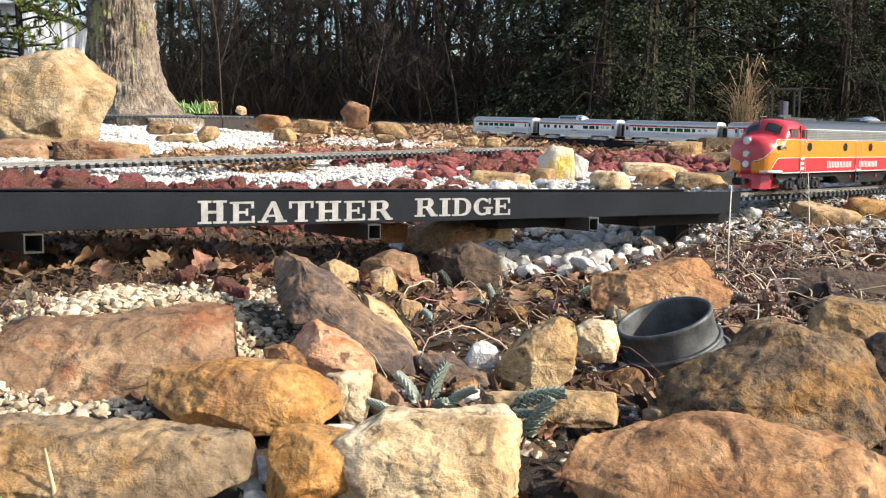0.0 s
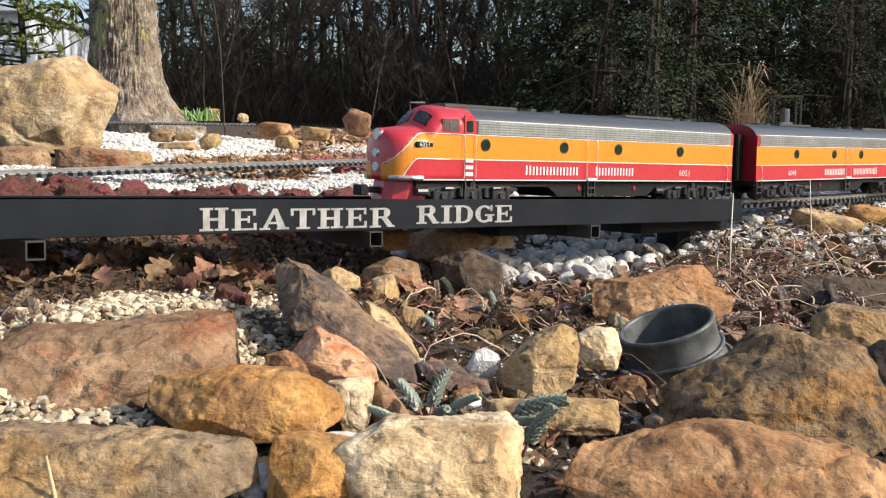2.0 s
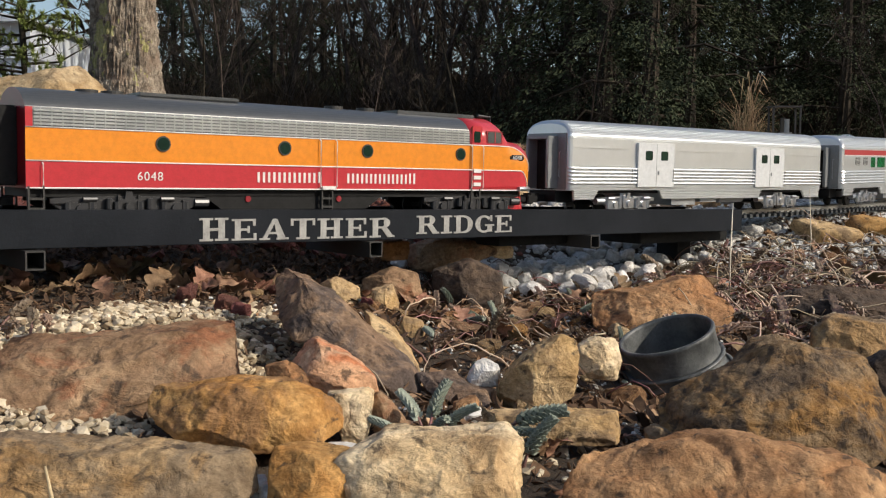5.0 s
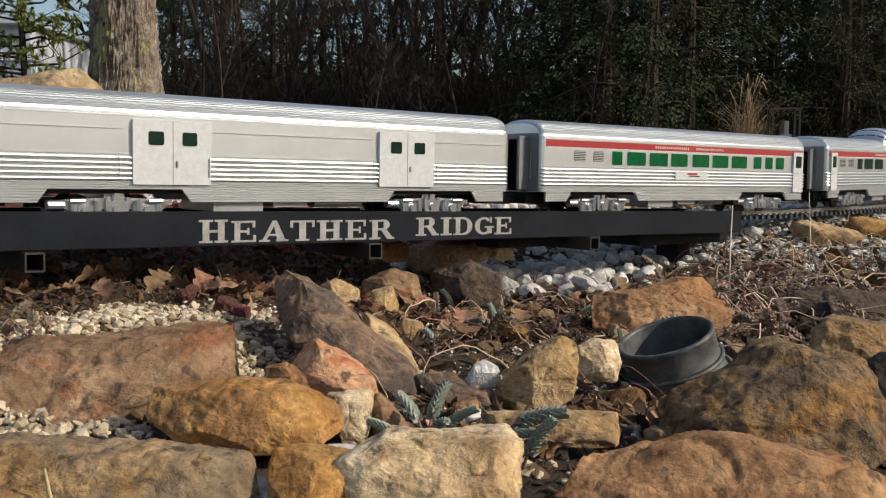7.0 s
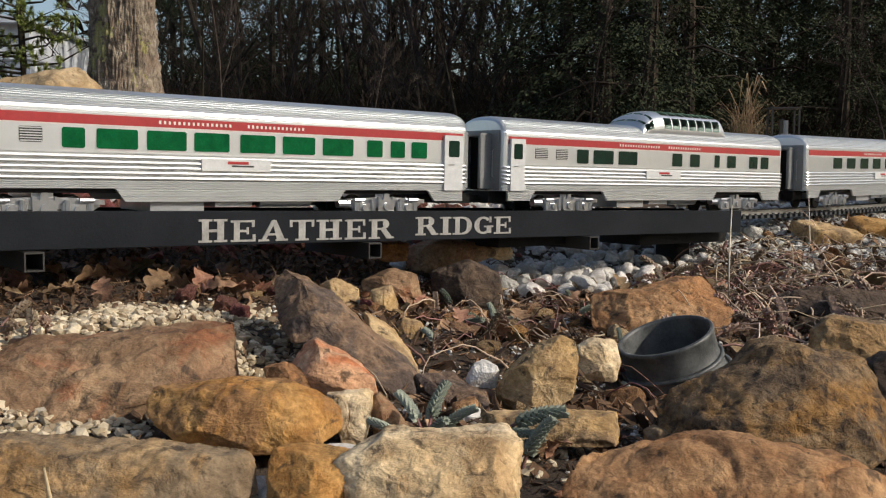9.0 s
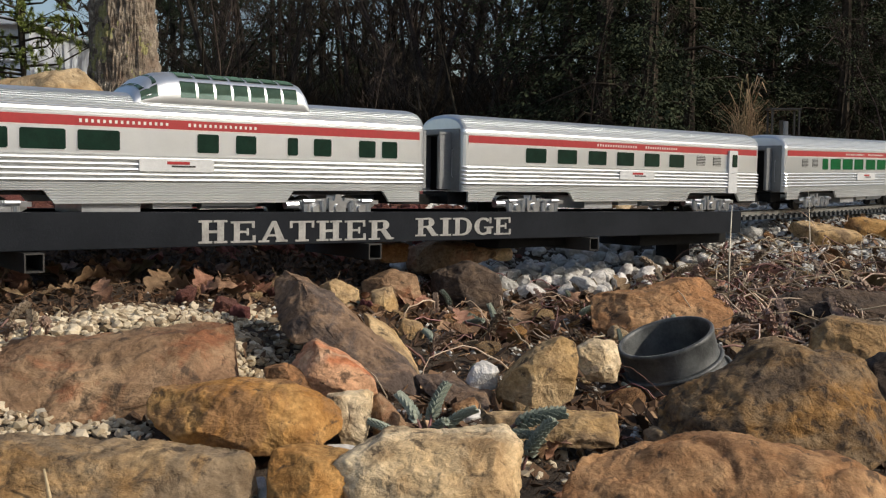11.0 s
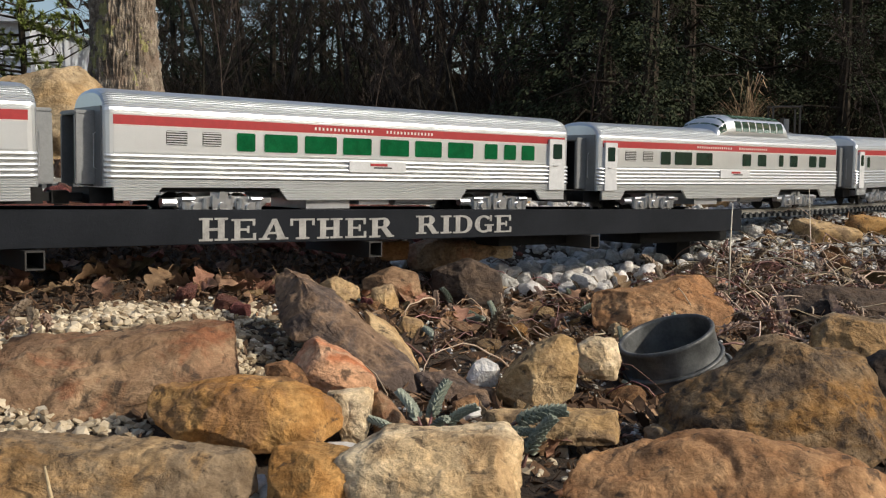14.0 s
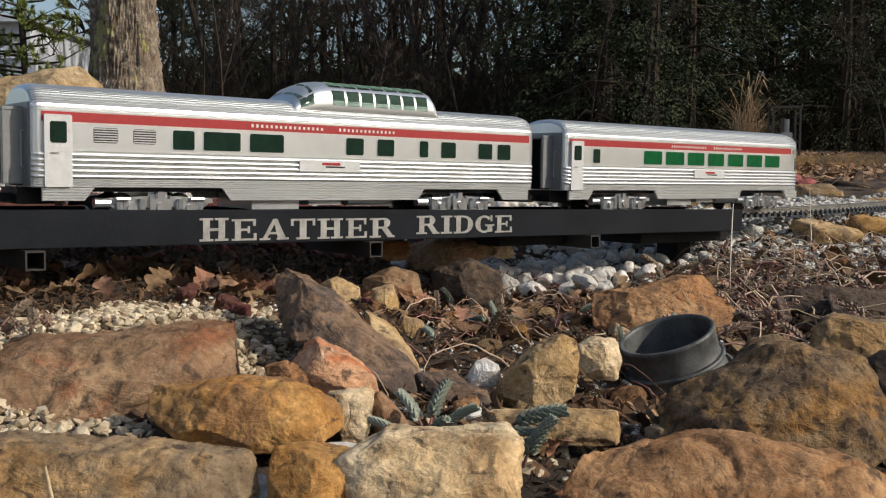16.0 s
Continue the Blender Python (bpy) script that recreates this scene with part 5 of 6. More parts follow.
stone("low ochre sandstone rock in the gully", SAND_PINK, 0.272, 1.252, 0.215, 0.035, 1.00, 25,
      [(-8.99, -0.584), (-7.3, 1.32), (-1.48, 1.64), (3.13, 2.95), (7.6, 3.35), (8.41, 1.64), (8.99, -0.27), (7.61, -2.86), (0.412, -3.22), (-3.09, -3.35), (-8.93, -2.74)])
stone("dark grey stone block with shade put into its colour", SAND_DARK, 0.034, 1.407, 0.218, 0.038, 0.35, 26,
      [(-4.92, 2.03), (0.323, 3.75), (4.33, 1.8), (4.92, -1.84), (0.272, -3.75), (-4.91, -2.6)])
stone("small yellow ochre stone in the gully", SAND_TAN, -0.129, 1.214, 0.233, 0.019, 0.35, 28,
      [(-2.54, 1.16), (-0.611, 2.04), (2.21, 0.761), (2.54, -1.38), (0.198, -2.04), (-2.26, -1.04)])
stone("small yellow ochre stone in the gully", SAND_TAN, -0.072, 1.192, 0.227, 0.019, 0.35, 29,
      [(-1.62, 1.37), (0.77, 1.97), (1.62, -0.139), (1.37, -1.97), (-1.56, -1.58)])
stone("small ochre stone in the gully", SAND_TAN, -0.036, 1.074, 0.205, 0.015, 0.35, 27,
      [(-1.61, 0.579), (-0.885, 2.06), (1.17, 1.64), (1.61, -0.715), (1, -2.06), (-1.22, -1.48)])
stone("brown stone in the gully", SAND_BROWN, -0.071, 1.352, 0.229, 0.030, 0.35, 31,
      [(-4.06, 0.475), (-0.221, 2.12), (3.27, 1.22), (4.06, -1.38), (0.606, -2.12), (-3.63, -1.38)])
stone("ochre brown stone under the bridge", SAND_BROWN, 0.012, 1.596, 0.246, 0.045, 0.35, 30,
      [(-7.48, 0.826), (-2.5, 2.69), (3.87, 2.15), (7.48, 0.208), (0.223, -2.69), (-6.55, -2.25)])
stone("grey tan flat stone among dry stems", SAND_GREY, 0.457, 1.042, 0.206, 0.030, 0.60, 35,
      [(-5.72, 1.06), (-4.07, 2.44), (0.972, 2.05), (6.21, 1.34), (5.26, -2.44), (-4.75, -2.44), (-6.21, -0.839)])
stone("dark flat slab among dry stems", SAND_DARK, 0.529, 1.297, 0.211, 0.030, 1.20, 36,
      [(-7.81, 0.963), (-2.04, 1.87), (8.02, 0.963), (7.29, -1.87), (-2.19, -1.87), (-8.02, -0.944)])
stone("thin dark brown slab in the gully", SAND_DARKBROWN, 0.013, 0.872, 0.194, 0.015, 1.50, 41,
      [(-3.79, 0.974), (-0.459, 1.21), (1.3, 0.204), (3.79, -0.249), (2.57, -1.21), (-0.485, -0.806), (-2.74, -0.061)])
stone("small round pinkish stone in the gully", SAND_PINK, 0.018, 0.802, 0.197, 0.009, 0.35, 48,
      [(-1.14, 0.216), (0.726, 0.739), (1.14, 0.0417), (0.714, -0.739), (-0.955, -0.739)])
stone("grey stone before the rugged boulder", SAND_GREY, 0.167, 0.727, 0.185, 0.019, 0.35, 49,
      [(-1.37, 0.873), (-0.632, 1.27), (0.611, 0.873), (1.39, -0.103), (0.69, -1.27), (-1.39, -1.07)])
stone("dark boulder with shade put into its colour", SAND_DARK, 0.379, 0.805, 0.210, 0.026, 0.35, 42,
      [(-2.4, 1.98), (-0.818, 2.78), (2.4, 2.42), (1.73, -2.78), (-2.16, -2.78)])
stone("big upright tan sandstone boulder by the tree", SAND_BOULDER, -1.248, 3.030, 0.526, 0.130, 0.35, 62,
      [(-24.1, -13.4), (-26.5, 5.95), (-18.6, 10.7), (-8.44, 11.1), (1.55, 13.2), (12.5, 14.5), (17.6, 9.03), (26.5, 3.39), (26, -2.53), (23.8, -8.9), (15.8, -13.4), (0.969, -14.5)])
stone("rounded brown stone below the boulder", SAND_BROWN, -0.967, 2.252, 0.373, 0.045, 0.35, 63,
      [(-6.26, 1.69), (-3.22, 3.09), (4.43, 3.09), (6.18, 0.809), (6.26, -2.58), (-5.73, -3.09)])
stone("dark brown slab below the boulder", SAND_BROWN, -0.820, 2.322, 0.374, 0.045, 0.35, 64,
      [(-11.4, 1.81), (-2.64, 3.12), (4.04, 1.81), (11.4, -0.659), (9.65, -2.86), (-10.4, -3.12)])
rock("rock", "pinkish lump of stone below the bridge", SAND_PINK, -0.078, 1.508, 0.261, 0.051, 0.039, 0.030, rx=4, ry=0, rz=3, seed=32, slab=0.1, detail=4)
rock("rock", "ochre boulder beside the track", SAND_TAN, 0.770, 1.980, 0.230, 0.158, 0.105, 0.085, rx=4, ry=10, rz=6, seed=33, slab=0.15, detail=4)
rock("rock", "orange boulder beside the track", SAND_ORANGE, 0.905, 2.078, 0.248, 0.135, 0.090, 0.062, rx=4, ry=8, rz=-8, seed=34, slab=0.15, detail=4)
rock("rock", "small pale stone below the bridge", SAND_CREAM, 0.092, 1.624, 0.251, 0.043, 0.029, 0.029, rx=4, ry=10, rz=5, seed=44, slab=0.2, detail=3)
rock("rock", "brown tan block behind the bridge", SAND_TAN, 0.117, 2.236, 0.307, 0.160, 0.092, 0.055, rx=4, ry=3, rz=-8, seed=51, slab=0.2, detail=4)
rock("rock", "small grey stone behind the bridge", SAND_GREY, 0.233, 2.321, 0.315, 0.068, 0.046, 0.047, rx=4, ry=0, rz=-5, seed=52, slab=0.2, detail=3)
rock("rock", "cream stone block behind the bridge", SAND_CREAM, 0.385, 2.277, 0.305, 0.099, 0.067, 0.054, rx=4, ry=5, rz=-2, seed=53, slab=0.2, detail=4)
rock("rock", "low pale stone behind the bridge", SAND_CREAM, 0.552, 2.592, 0.324, 0.175, 0.101, 0.033, rx=4, ry=3, rz=1, seed=54, slab=0.3, detail=4)
rock("rock", "pinkish stone behind the bridge", SAND_PINK, 0.504, 2.380, 0.304, 0.112, 0.075, 0.042, rx=4, ry=0, rz=4, seed=55, slab=0.2, detail=4)
rock("rock", "flat tan stone at the bridge end", SAND_TAN, 0.610, 2.332, 0.298, 0.144, 0.083, 0.055, rx=4, ry=0, rz=7, seed=56, slab=0.2, detail=4)
rock("rock", "tan stone in front of the far track", SAND_TAN, 0.861, 3.548, 0.364, 0.129, 0.087, 0.071, rx=4, ry=0, rz=-7, seed=57, slab=0.1, detail=3)
rock("rock", "grey stone in front of the far track", SAND_GREY, 0.857, 3.142, 0.334, 0.129, 0.087, 0.066, rx=4, ry=0, rz=-4, seed=58, slab=0.2, detail=4)
rock("rock", "small tan stone by the far track", SAND_TAN, 0.124, 4.452, 0.397, 0.077, 0.052, 0.046, rx=4, ry=0, rz=-1, seed=59, slab=0.2, detail=3)
rock("rock", "ochre stone by the far track", SAND_TAN, 0.215, 4.351, 0.387, 0.079, 0.053, 0.057, rx=4, ry=0, rz=2, seed=60, slab=0.1, detail=3)
rock("rock", "small grey stone by the far track", SAND_GREY, 0.043, 5.565, 0.434, 0.084, 0.057, 0.050, rx=4, ry=0, rz=5, seed=61, slab=0.2, detail=3)
rock("rock", "flat tan stone edging", SAND_TAN, -0.840, 2.637, 0.371, 0.119, 0.069, 0.051, rx=4, ry=6, rz=0, seed=65, slab=0.3, detail=4)
rock("rock", "reddish stone on the gravel bank", SAND_PINK, -0.718, 4.182, 0.477, 0.148, 0.099, 0.067, rx=4, ry=2, rz=3, seed=66, slab=0.15, detail=4)
rock("rock", "yellow ochre stone on the gravel bank", SAND_TAN, -0.629, 3.958, 0.425, 0.096, 0.064, 0.053, rx=4, ry=0, rz=6, seed=67, slab=0.2, detail=4)
rock("rock", "upright red brown stone", SAND_BROWN, -0.440, 4.980, 0.529, 0.151, 0.102, 0.142, rx=4, ry=0, rz=-8, seed=68, slab=0.05, detail=4)
rock("rock", "low tan stone on the mulch", SAND_TAN, -0.608, 4.684, 0.467, 0.149, 0.101, 0.067, rx=4, ry=5, rz=-5, seed=69, slab=0.2, detail=4)
rock("rock", "grey stone on the far bank", SAND_GREY, -0.266, 4.995, 0.453, 0.181, 0.122, 0.083, rx=4, ry=3, rz=-2, seed=70, slab=0.2, detail=4)
rock("rock", "pale pink stone by the green shoots", SAND_PINK, -1.260, 5.384, 0.580, 0.095, 0.064, 0.068, rx=4, ry=0, rz=1, seed=71, slab=0.1, detail=3)
rock("rock", "small white upright stone", SAND_CREAM, -1.085, 5.370, 0.563, 0.060, 0.041, 0.048, rx=4, ry=10, rz=4, seed=72, slab=0, detail=3)
rock("rock", "grey tan stone on white gravel", SAND_GREY, -1.070, 3.760, 0.450, 0.098, 0.066, 0.051, rx=4, ry=0, rz=7, seed=73, slab=0.15, detail=4)
rock("rock", "small tan stone on white gravel", SAND_TAN, -0.977, 3.754, 0.445, 0.081, 0.055, 0.034, rx=4, ry=0, rz=-7, seed=74, slab=0.2, detail=3)
rock("rock", "tan stone tipped on white gravel", SAND_TAN, -0.866, 3.655, 0.426, 0.090, 0.061, 0.058, rx=4, ry=-20, rz=-4, seed=75, slab=0.1, detail=4)
rock("rock", "thin flat tan edging stone", SAND_TAN, -0.951, 3.558, 0.404, 0.158, 0.076, 0.037, rx=4, ry=0, rz=-1, seed=76, slab=0.35, detail=4)
rock("rock", "small tan stone on the mulch", SAND_TAN, -0.245, 4.250, 0.410, 0.083, 0.048, 0.038, rx=4, ry=0, rz=2, seed=77, slab=0.2, detail=3)
rock("rock", "grey boulder beyond the track", SAND_GREY, 1.082, 2.890, 0.280, 0.153, 0.103, 0.094, rx=4, ry=0, rz=-7, seed=91, slab=0.15, detail=4)
rock("rock", "dark flat boulder beyond the track", SAND_DARK, 1.359, 3.261, 0.285, 0.230, 0.154, 0.084, rx=4, ry=4, rz=-4, seed=92, slab=0.2, detail=4)
rock("rock", "tan stone beyond the track", SAND_TAN, 1.192, 2.743, 0.258, 0.177, 0.119, 0.066, rx=4, ry=-4, rz=-1, seed=93, slab=0.2, detail=4)
rock("rock", "small tan stone beside the ballast", SAND_TAN, 0.918, 2.514, 0.246, 0.067, 0.045, 0.054, rx=4, ry=0, rz=2, seed=94, slab=0.15, detail=3)
rock("rock", "small brown stone beyond the track", SAND_BROWN, 1.082, 2.773, 0.265, 0.090, 0.060, 0.053, rx=4, ry=6, rz=5, seed=95, slab=0.1, detail=3)
rock("rock", "grey stone beyond the track", SAND_GREY, 1.401, 3.046, 0.271, 0.179, 0.120, 0.080, rx=4, ry=0, rz=8, seed=96, slab=0.1, detail=4)
rock("rock", "tan stone beyond the bridge end", SAND_TAN, 1.039, 3.136, 0.277, 0.129, 0.087, 0.065, rx=4, ry=0, rz=-6, seed=97, slab=0.1, detail=4)
rock("quartz_stone", "bright white quartz stone in the gully", QUARTZ, .035, .890, .205, .032, .026, .027, seed=80, slab=.05, detail=3)
rock("quartz_stone", "white quartz lump below the orange stone", QUARTZ, -.075, .690, .190, .028, .02, .016, seed=82, slab=.1, detail=3)
rock("quartz_stone", "white quartz lump at the gully edge", QUARTZ, .02, .80, .188, .026, .02, .018, seed=85, slab=.1, detail=3)
rock("mineral_lump", "upright yellow and white mineral lump", YELLOWGLASS, .275, 2.42, .335, .095, .07, .115, seed=83, slab=0, detail=4, rough=.2, cuts=9)
rock("mineral_lump", "white round mineral knob beside the yellow one", QUARTZ, .335, 2.44, .335, .045, .05, .07, seed=84, slab=0, detail=4)


# ---------------------------------------------------------------- red lava rocks
LAVAS = [stone_mesh("lava_rock", LAVA, 200 + i, 3, 0, .42, 14, blocky=i % 2 == 0) for i in range(6)]


def lava(x, y, z, w, rnd):
    me = LAVAS[rnd.randrange(6)]
    ob = new("lava_rock", me)
    ob.matrix_basis = pose(x, y, z, rnd.uniform(0, 360), rnd.uniform(-30, 30), rnd.uniform(0, 360)) @ Matrix.Diagonal((w, w * rnd.uniform(.7, 1), w * rnd.uniform(.65, .9), 1))
    tagged(ob, "rough dark red lava rock in a bed of lava rock", "lava rock", "lava rock bed")


def lava_beds():
    rnd = random.Random(5)
    for i in range(165):                       # along the back of the bridge
        s, q = rnd.uniform(-.15, 1.02), rnd.uniform(.22, .46)
        p = C0 + U * s + N * q
        w = rnd.uniform(.016, .058)
        lava(p.x, p.y, bumpy(p.x, p.y) + w * .22, w, rnd)
    for i in range(120):                       # the wide bed towards the far track
        s, q = rnd.uniform(1.15, 2.6), rnd.uniform(.62, 1.35)
        p = C0 + U * s + N * q
        w = rnd.uniform(.025, .075)
        lava(p.x, p.y, bumpy(p.x, p.y) + w * .2, w, rnd)
    for x, y, w in ((-.235, 1.06, .032), (-.215, 1.03, .024), (-.168, .735, .028), (-.29, 1.1, .03), (-.09, 1.17, .03), (.2, 1.05, .03), (-.06, 1.35, .04), (-.2, 1.2, .03)):
        lava(x, y, bumpy(x, y) + w * .25, w, rnd)


lava_beds()


# ---------------------------------------------------------------- small broken stones in the gully
CHUNKS = [stone_mesh("small_stone", m, 400 + i, 3, .15) for i, m in enumerate((SAND_TAN, SAND_BROWN, SAND_CREAM, SAND_ORANGE, SAND_GREY, SAND_PINK, SAND_TAN))]


def chunks():
    rnd = random.Random(44)
    for i in range(95):
        p = C0 + U * rnd.uniform(.22, 1.45) + N * rnd.uniform(-.62, .0)
        w = rnd.uniform(.014, .045)
        ob = new("small_stone", CHUNKS[i % 7])
        ob.matrix_basis = pose(p.x, p.y, bumpy(p.x, p.y) + w * .12, rnd.uniform(-20, 20), rnd.uniform(-30, 30), rnd.uniform(0, 360)) @ Matrix.Diagonal((w, w * .8, w * .6, 1))
        tagged(ob, "small broken sandstone piece in the gully", "stone", "small stones")


chunks()


# ---------------------------------------------------------------- white river pebbles in the gully
PEBBLES = [stone_mesh("river_pebble", QUARTZ, 300 + i, 3, .0, .14, 9, soft=.10, blocky=i % 2 == 0) for i in range(5)]


def pebbles():
    rnd = random.Random(9)
    for i in range(300):
        y = rnd.uniform(1.50, 2.12)
        mid = .10 + (y - 1.5) * .38
        x = mid + rnd.gauss(0, .08 + .10 * (y - 1.42))
        w = rnd.uniform(.015, .040)
        ob = new("river_pebble", PEBBLES[i % 5])
        ob.matrix_basis = pose(x, y, bumpy(x, y) + w * rnd.uniform(.25, .6), rnd.uniform(-25, 25), rnd.uniform(-25, 25), rnd.uniform(0, 360)) @ Matrix.Diagonal((w, w * .75, w * .62, 1))
        tagged(ob, "smooth white river pebble in the dry gully", "pebble", "river pebbles")
    for x, y, z in ((-.118, .605, .197), (-.109, .600, .192), (-.116, .590, .180), (-.121, .600, .186), (-.112, .595, .172)):
        ob = new("river_pebble", PEBBLES[int(abs(x) * 1000) % 5])
        ob.matrix_basis = pose(x, y, z, 10, 20, x * 9000) @ Matrix.Diagonal((.017, .013, .012, 1))
        tagged(ob, "small pale pebble in a gap between stones", "pebble", "river pebbles")


pebbles()

# ---------------------------------------------------------------- loose gravel, mulch and litter
scatter("pea_gravel", "cream pea gravel on the bank before the bridge", "gravel", PEA, 7000, strip(-.45, .22, -.42, -.19), (.0045, .0125), 1, shape="round")
scatter("pea_gravel", "cream pea gravel between the stones", "gravel", PEA, 900, strip(-.3, .20, -.70, -.40), (.006, .014), 2, shape="round")
scatter("white_gravel", "white crushed gravel along the siding", "gravel", BALLAST, 20000, strip(-.30, 1.75, .40, 1.02), (.007, .015), 3)
scatter("white_gravel", "white crushed gravel on the tree mound", "gravel", BALLAST, 15000, fan(-.36, -.165, 2.9, 5.3), (.012, .026), 4)
scatter("white_gravel", "white crushed gravel round the small upper track", "gravel", BALLAST, 8000, fan(-.37, -.175, 3.9, 6.0), (.018, .036), 24)
scatter("white_gravel", "white gravel strip by the far track", "gravel", BALLAST, 2500, fan(-.12, .06, 5.0, 6.6), (.02, .04), 14)
scatter("lava_gravel", "small broken red lava stones behind the bridge", "gravel", LAVA, 700, strip(-.15, 1.05, .21, .47), (.012, .032), 31, shape="round")
scatter("lava_gravel", "bed of broken red lava stones towards the far track", "gravel", LAVA, 1500, strip(1.1, 2.65, .58, 1.40), (.02, .055), 32, shape="round")
scatter("track_ballast", "grey white ballast under the track", "gravel", GREYBALLAST, 12000, strip(1.22, 3.0, -.24, .24), (.008, .020), 5)
scatter("track_ballast", "grey gravel under the bridge", "gravel", GREYBALLAST, 2400, strip(.62, 1.35, -.10, .25), (.006, .014), 15)
scatter("wood_mulch", "pale wood chip and leaf mulch", "mulch", CHIPS, 8000, fan(-.17, .03, 2.7, 5.2), (.018, .045), 6, up=.5, shape="chip")
scatter("wood_mulch", "brown leaf mulch round the far track", "mulch", CHIPS, 5000, fan(.0, .46, 3.4, 7.5), (.02, .06), 16, up=.5, shape="chip")
scatter("wood_mulch", "pale wood chips before the tree mound", "mulch", CHIPS, 2200, fan(-.28, -.14, 2.2, 2.9), (.015, .04), 26, up=.5, shape="chip")
scatter("wood_mulch", "brown leaf litter along the wood edge", "mulch", CHIPS, 9000, fan(-.17, .46, 5.6, 12), (.03, .10), 27, up=.5, shape="chip")
scatter("soil_litter", "dark bits of bark and leaf on the soil", "litter", DEBRIS, 13000, strip(.24, 1.9, -.95, .0), (.006, .028), 7, up=.6, shape="chip")
scatter("soil_litter", "dark leaf and bark litter under the bridge", "litter", DEBRIS, 9000, strip(-.5, .75, -.15, .16), (.004, .016), 29, up=.6, shape="chip")
# litter added only to darken the sunlit slope behind the bridge
scatter("soil_litter", "dark leaf litter added behind the bridge foot to darken it", "litter", DEBRIS, 7000, strip(-.7, .7, .06, .26), (.006, .020), 33, up=.6, shape="chip")
scatter("soil_litter", "dark leaf bits in the gaps between the stones", "litter", DEBRIS, 2500, fan(-.32, .46, .56, .98), (.004, .014), 30, up=.6, shape="chip")
scatter("leaf_litter", "tan broken leaf and bark bits in the gully", "litter", CHIPS, 1500, strip(.20, .85, -.62, -.12), (.006, .022), 28, up=.5, shape="chip")
scatter("grit", "fine mixed grit in the gully", "gravel", GREYBALLAST, 4500, strip(.15, 1.9, -.75, .0), (.003, .009), 8)


# ---------------------------------------------------------------- fallen oak leaves
def leaf_mesh(seed):
    rnd = random.Random(seed)
    bm = bmesh.new()
    n = 26
    left, right, mid = [], [], []
    curl, twist = rnd.uniform(.5, 1.6), rnd.uniform(-.8, .8)
    for i in range(n + 1):
        t = i / n
        lobes = .30 + .70 * abs(math.sin(t * math.pi * 3.5 + .4)) ** .7
        w = .30 * math.sin(math.pi * min(t * 1.02 + .02, 1)) ** .7 * lobes + .008
        for side, row in ((-1, left), (0, mid), (1, right)):
            y = side * w
            z = .9 * curl * y * y + .16 * curl * math.sin(t * 3) + twist * y * (t - .5) + .02 * math.sin(t * 17 + side)
            row.append(bm.verts.new((t - .5 + abs(side) * .05 * lobes, y, z)))
    for a, b in ((left, mid), (mid, right)):
        for i in range(n):
            bm.faces.new((a[i], b[i], b[i + 1], a[i + 1]))
    tube(bm, [(-.72, 0, .04), (-.5, 0, 0), (0, 0, .01)], [.010, .010, .006], 5)
    return mesh_of("oak_leaf", bm, LEAF, smooth=True)


LEAVES = [leaf_mesh(i) for i in range(7)]


def leaf(x, y, w, rnd, lift=.25, steep=40):
    ob = new("oak_leaf", LEAVES[rnd.randrange(7)])
    ob.matrix_basis = pose(x, y, bumpy(x, y) + w * rnd.uniform(.08, lift), rnd.uniform(-steep, steep), rnd.uniform(-steep, steep), rnd.uniform(0, 360)) @ Matrix.Diagonal((w, w, w, 1))
    tagged(ob, "dry curled brown oak leaf on the ground", "leaf", "fallen leaves")


def leaves():
    rnd = random.Random(21)
    for i in range(150):                       # drifted under the bridge
        p = C0 + U * rnd.uniform(-.25, .55) + N * rnd.uniform(-.13, .10)
        leaf(p.x, p.y, rnd.uniform(.028, .052), rnd, .20, 60)
    for i in range(100):                       # down the gully and over the right bank
        p = C0 + U * rnd.uniform(.35, 1.25) + N * rnd.uniform(-.55, -.06)
        leaf(p.x, p.y, rnd.uniform(.020, .045), rnd, .3, 60)
    for i in range(22):                        # blown into the gaps between the front stones
        y = rnd.uniform(.60, .78)
        leaf(y * rnd.uniform(.07, .24), y, rnd.uniform(.018, .034), rnd, .5, 60)
    for i in range(110):
        p = C0 + U * rnd.uniform(.8, 1.9) + N * rnd.uniform(-.60, -.12)
        leaf(p.x, p.y, rnd.uniform(.03, .06), rnd, .4, 65)


leaves()


# ---------------------------------------------------------------- black pipe end
def make_pipe():
    p = thing("drain_pipe", pose(.251, 1.035, .159, 8, -18, 0), "short black plastic drain pipe end standing on the soil", "pipe")
    n = 64

    def ring(prof, name, label=""):
        bm = bmesh.new()
        rows = [[bm.verts.new((r * math.cos(k * math.tau / n), r * math.sin(k * math.tau / n), z)) for k in range(n)] for r, z in prof]
        for a, b in zip(rows, rows[1:] + rows[:1]):
            for k in range(n):
                bm.faces.new((a[k], a[(k + 1) % n], b[(k + 1) % n], b[k]))
        bmesh.ops.recalc_face_normals(bm, faces=bm.faces[:])
        part(name, bm, BLACKPIPE, p, label, smooth=True)
    ring([(.0475, 0), (.0555, 0), (.0575, .002), (.0575, .014), (.0535, .0165), (.0525, .026), (.0515, .030), (.0500, .034), (.0500, .055), (.0510, .057), (.0510, .060), (.0500, .0615), (.0475, .0615), (.0468, .058), (.0468, .004)], "wall")
    ring([(.0570, .010), (.0605, .0115), (.0605, .0150), (.0565, .0165)], "flange", "raised ring at the foot")
    ring([(.0520, .0275), (.0545, .0285), (.0545, .0315), (.0505, .0325)], "rib")


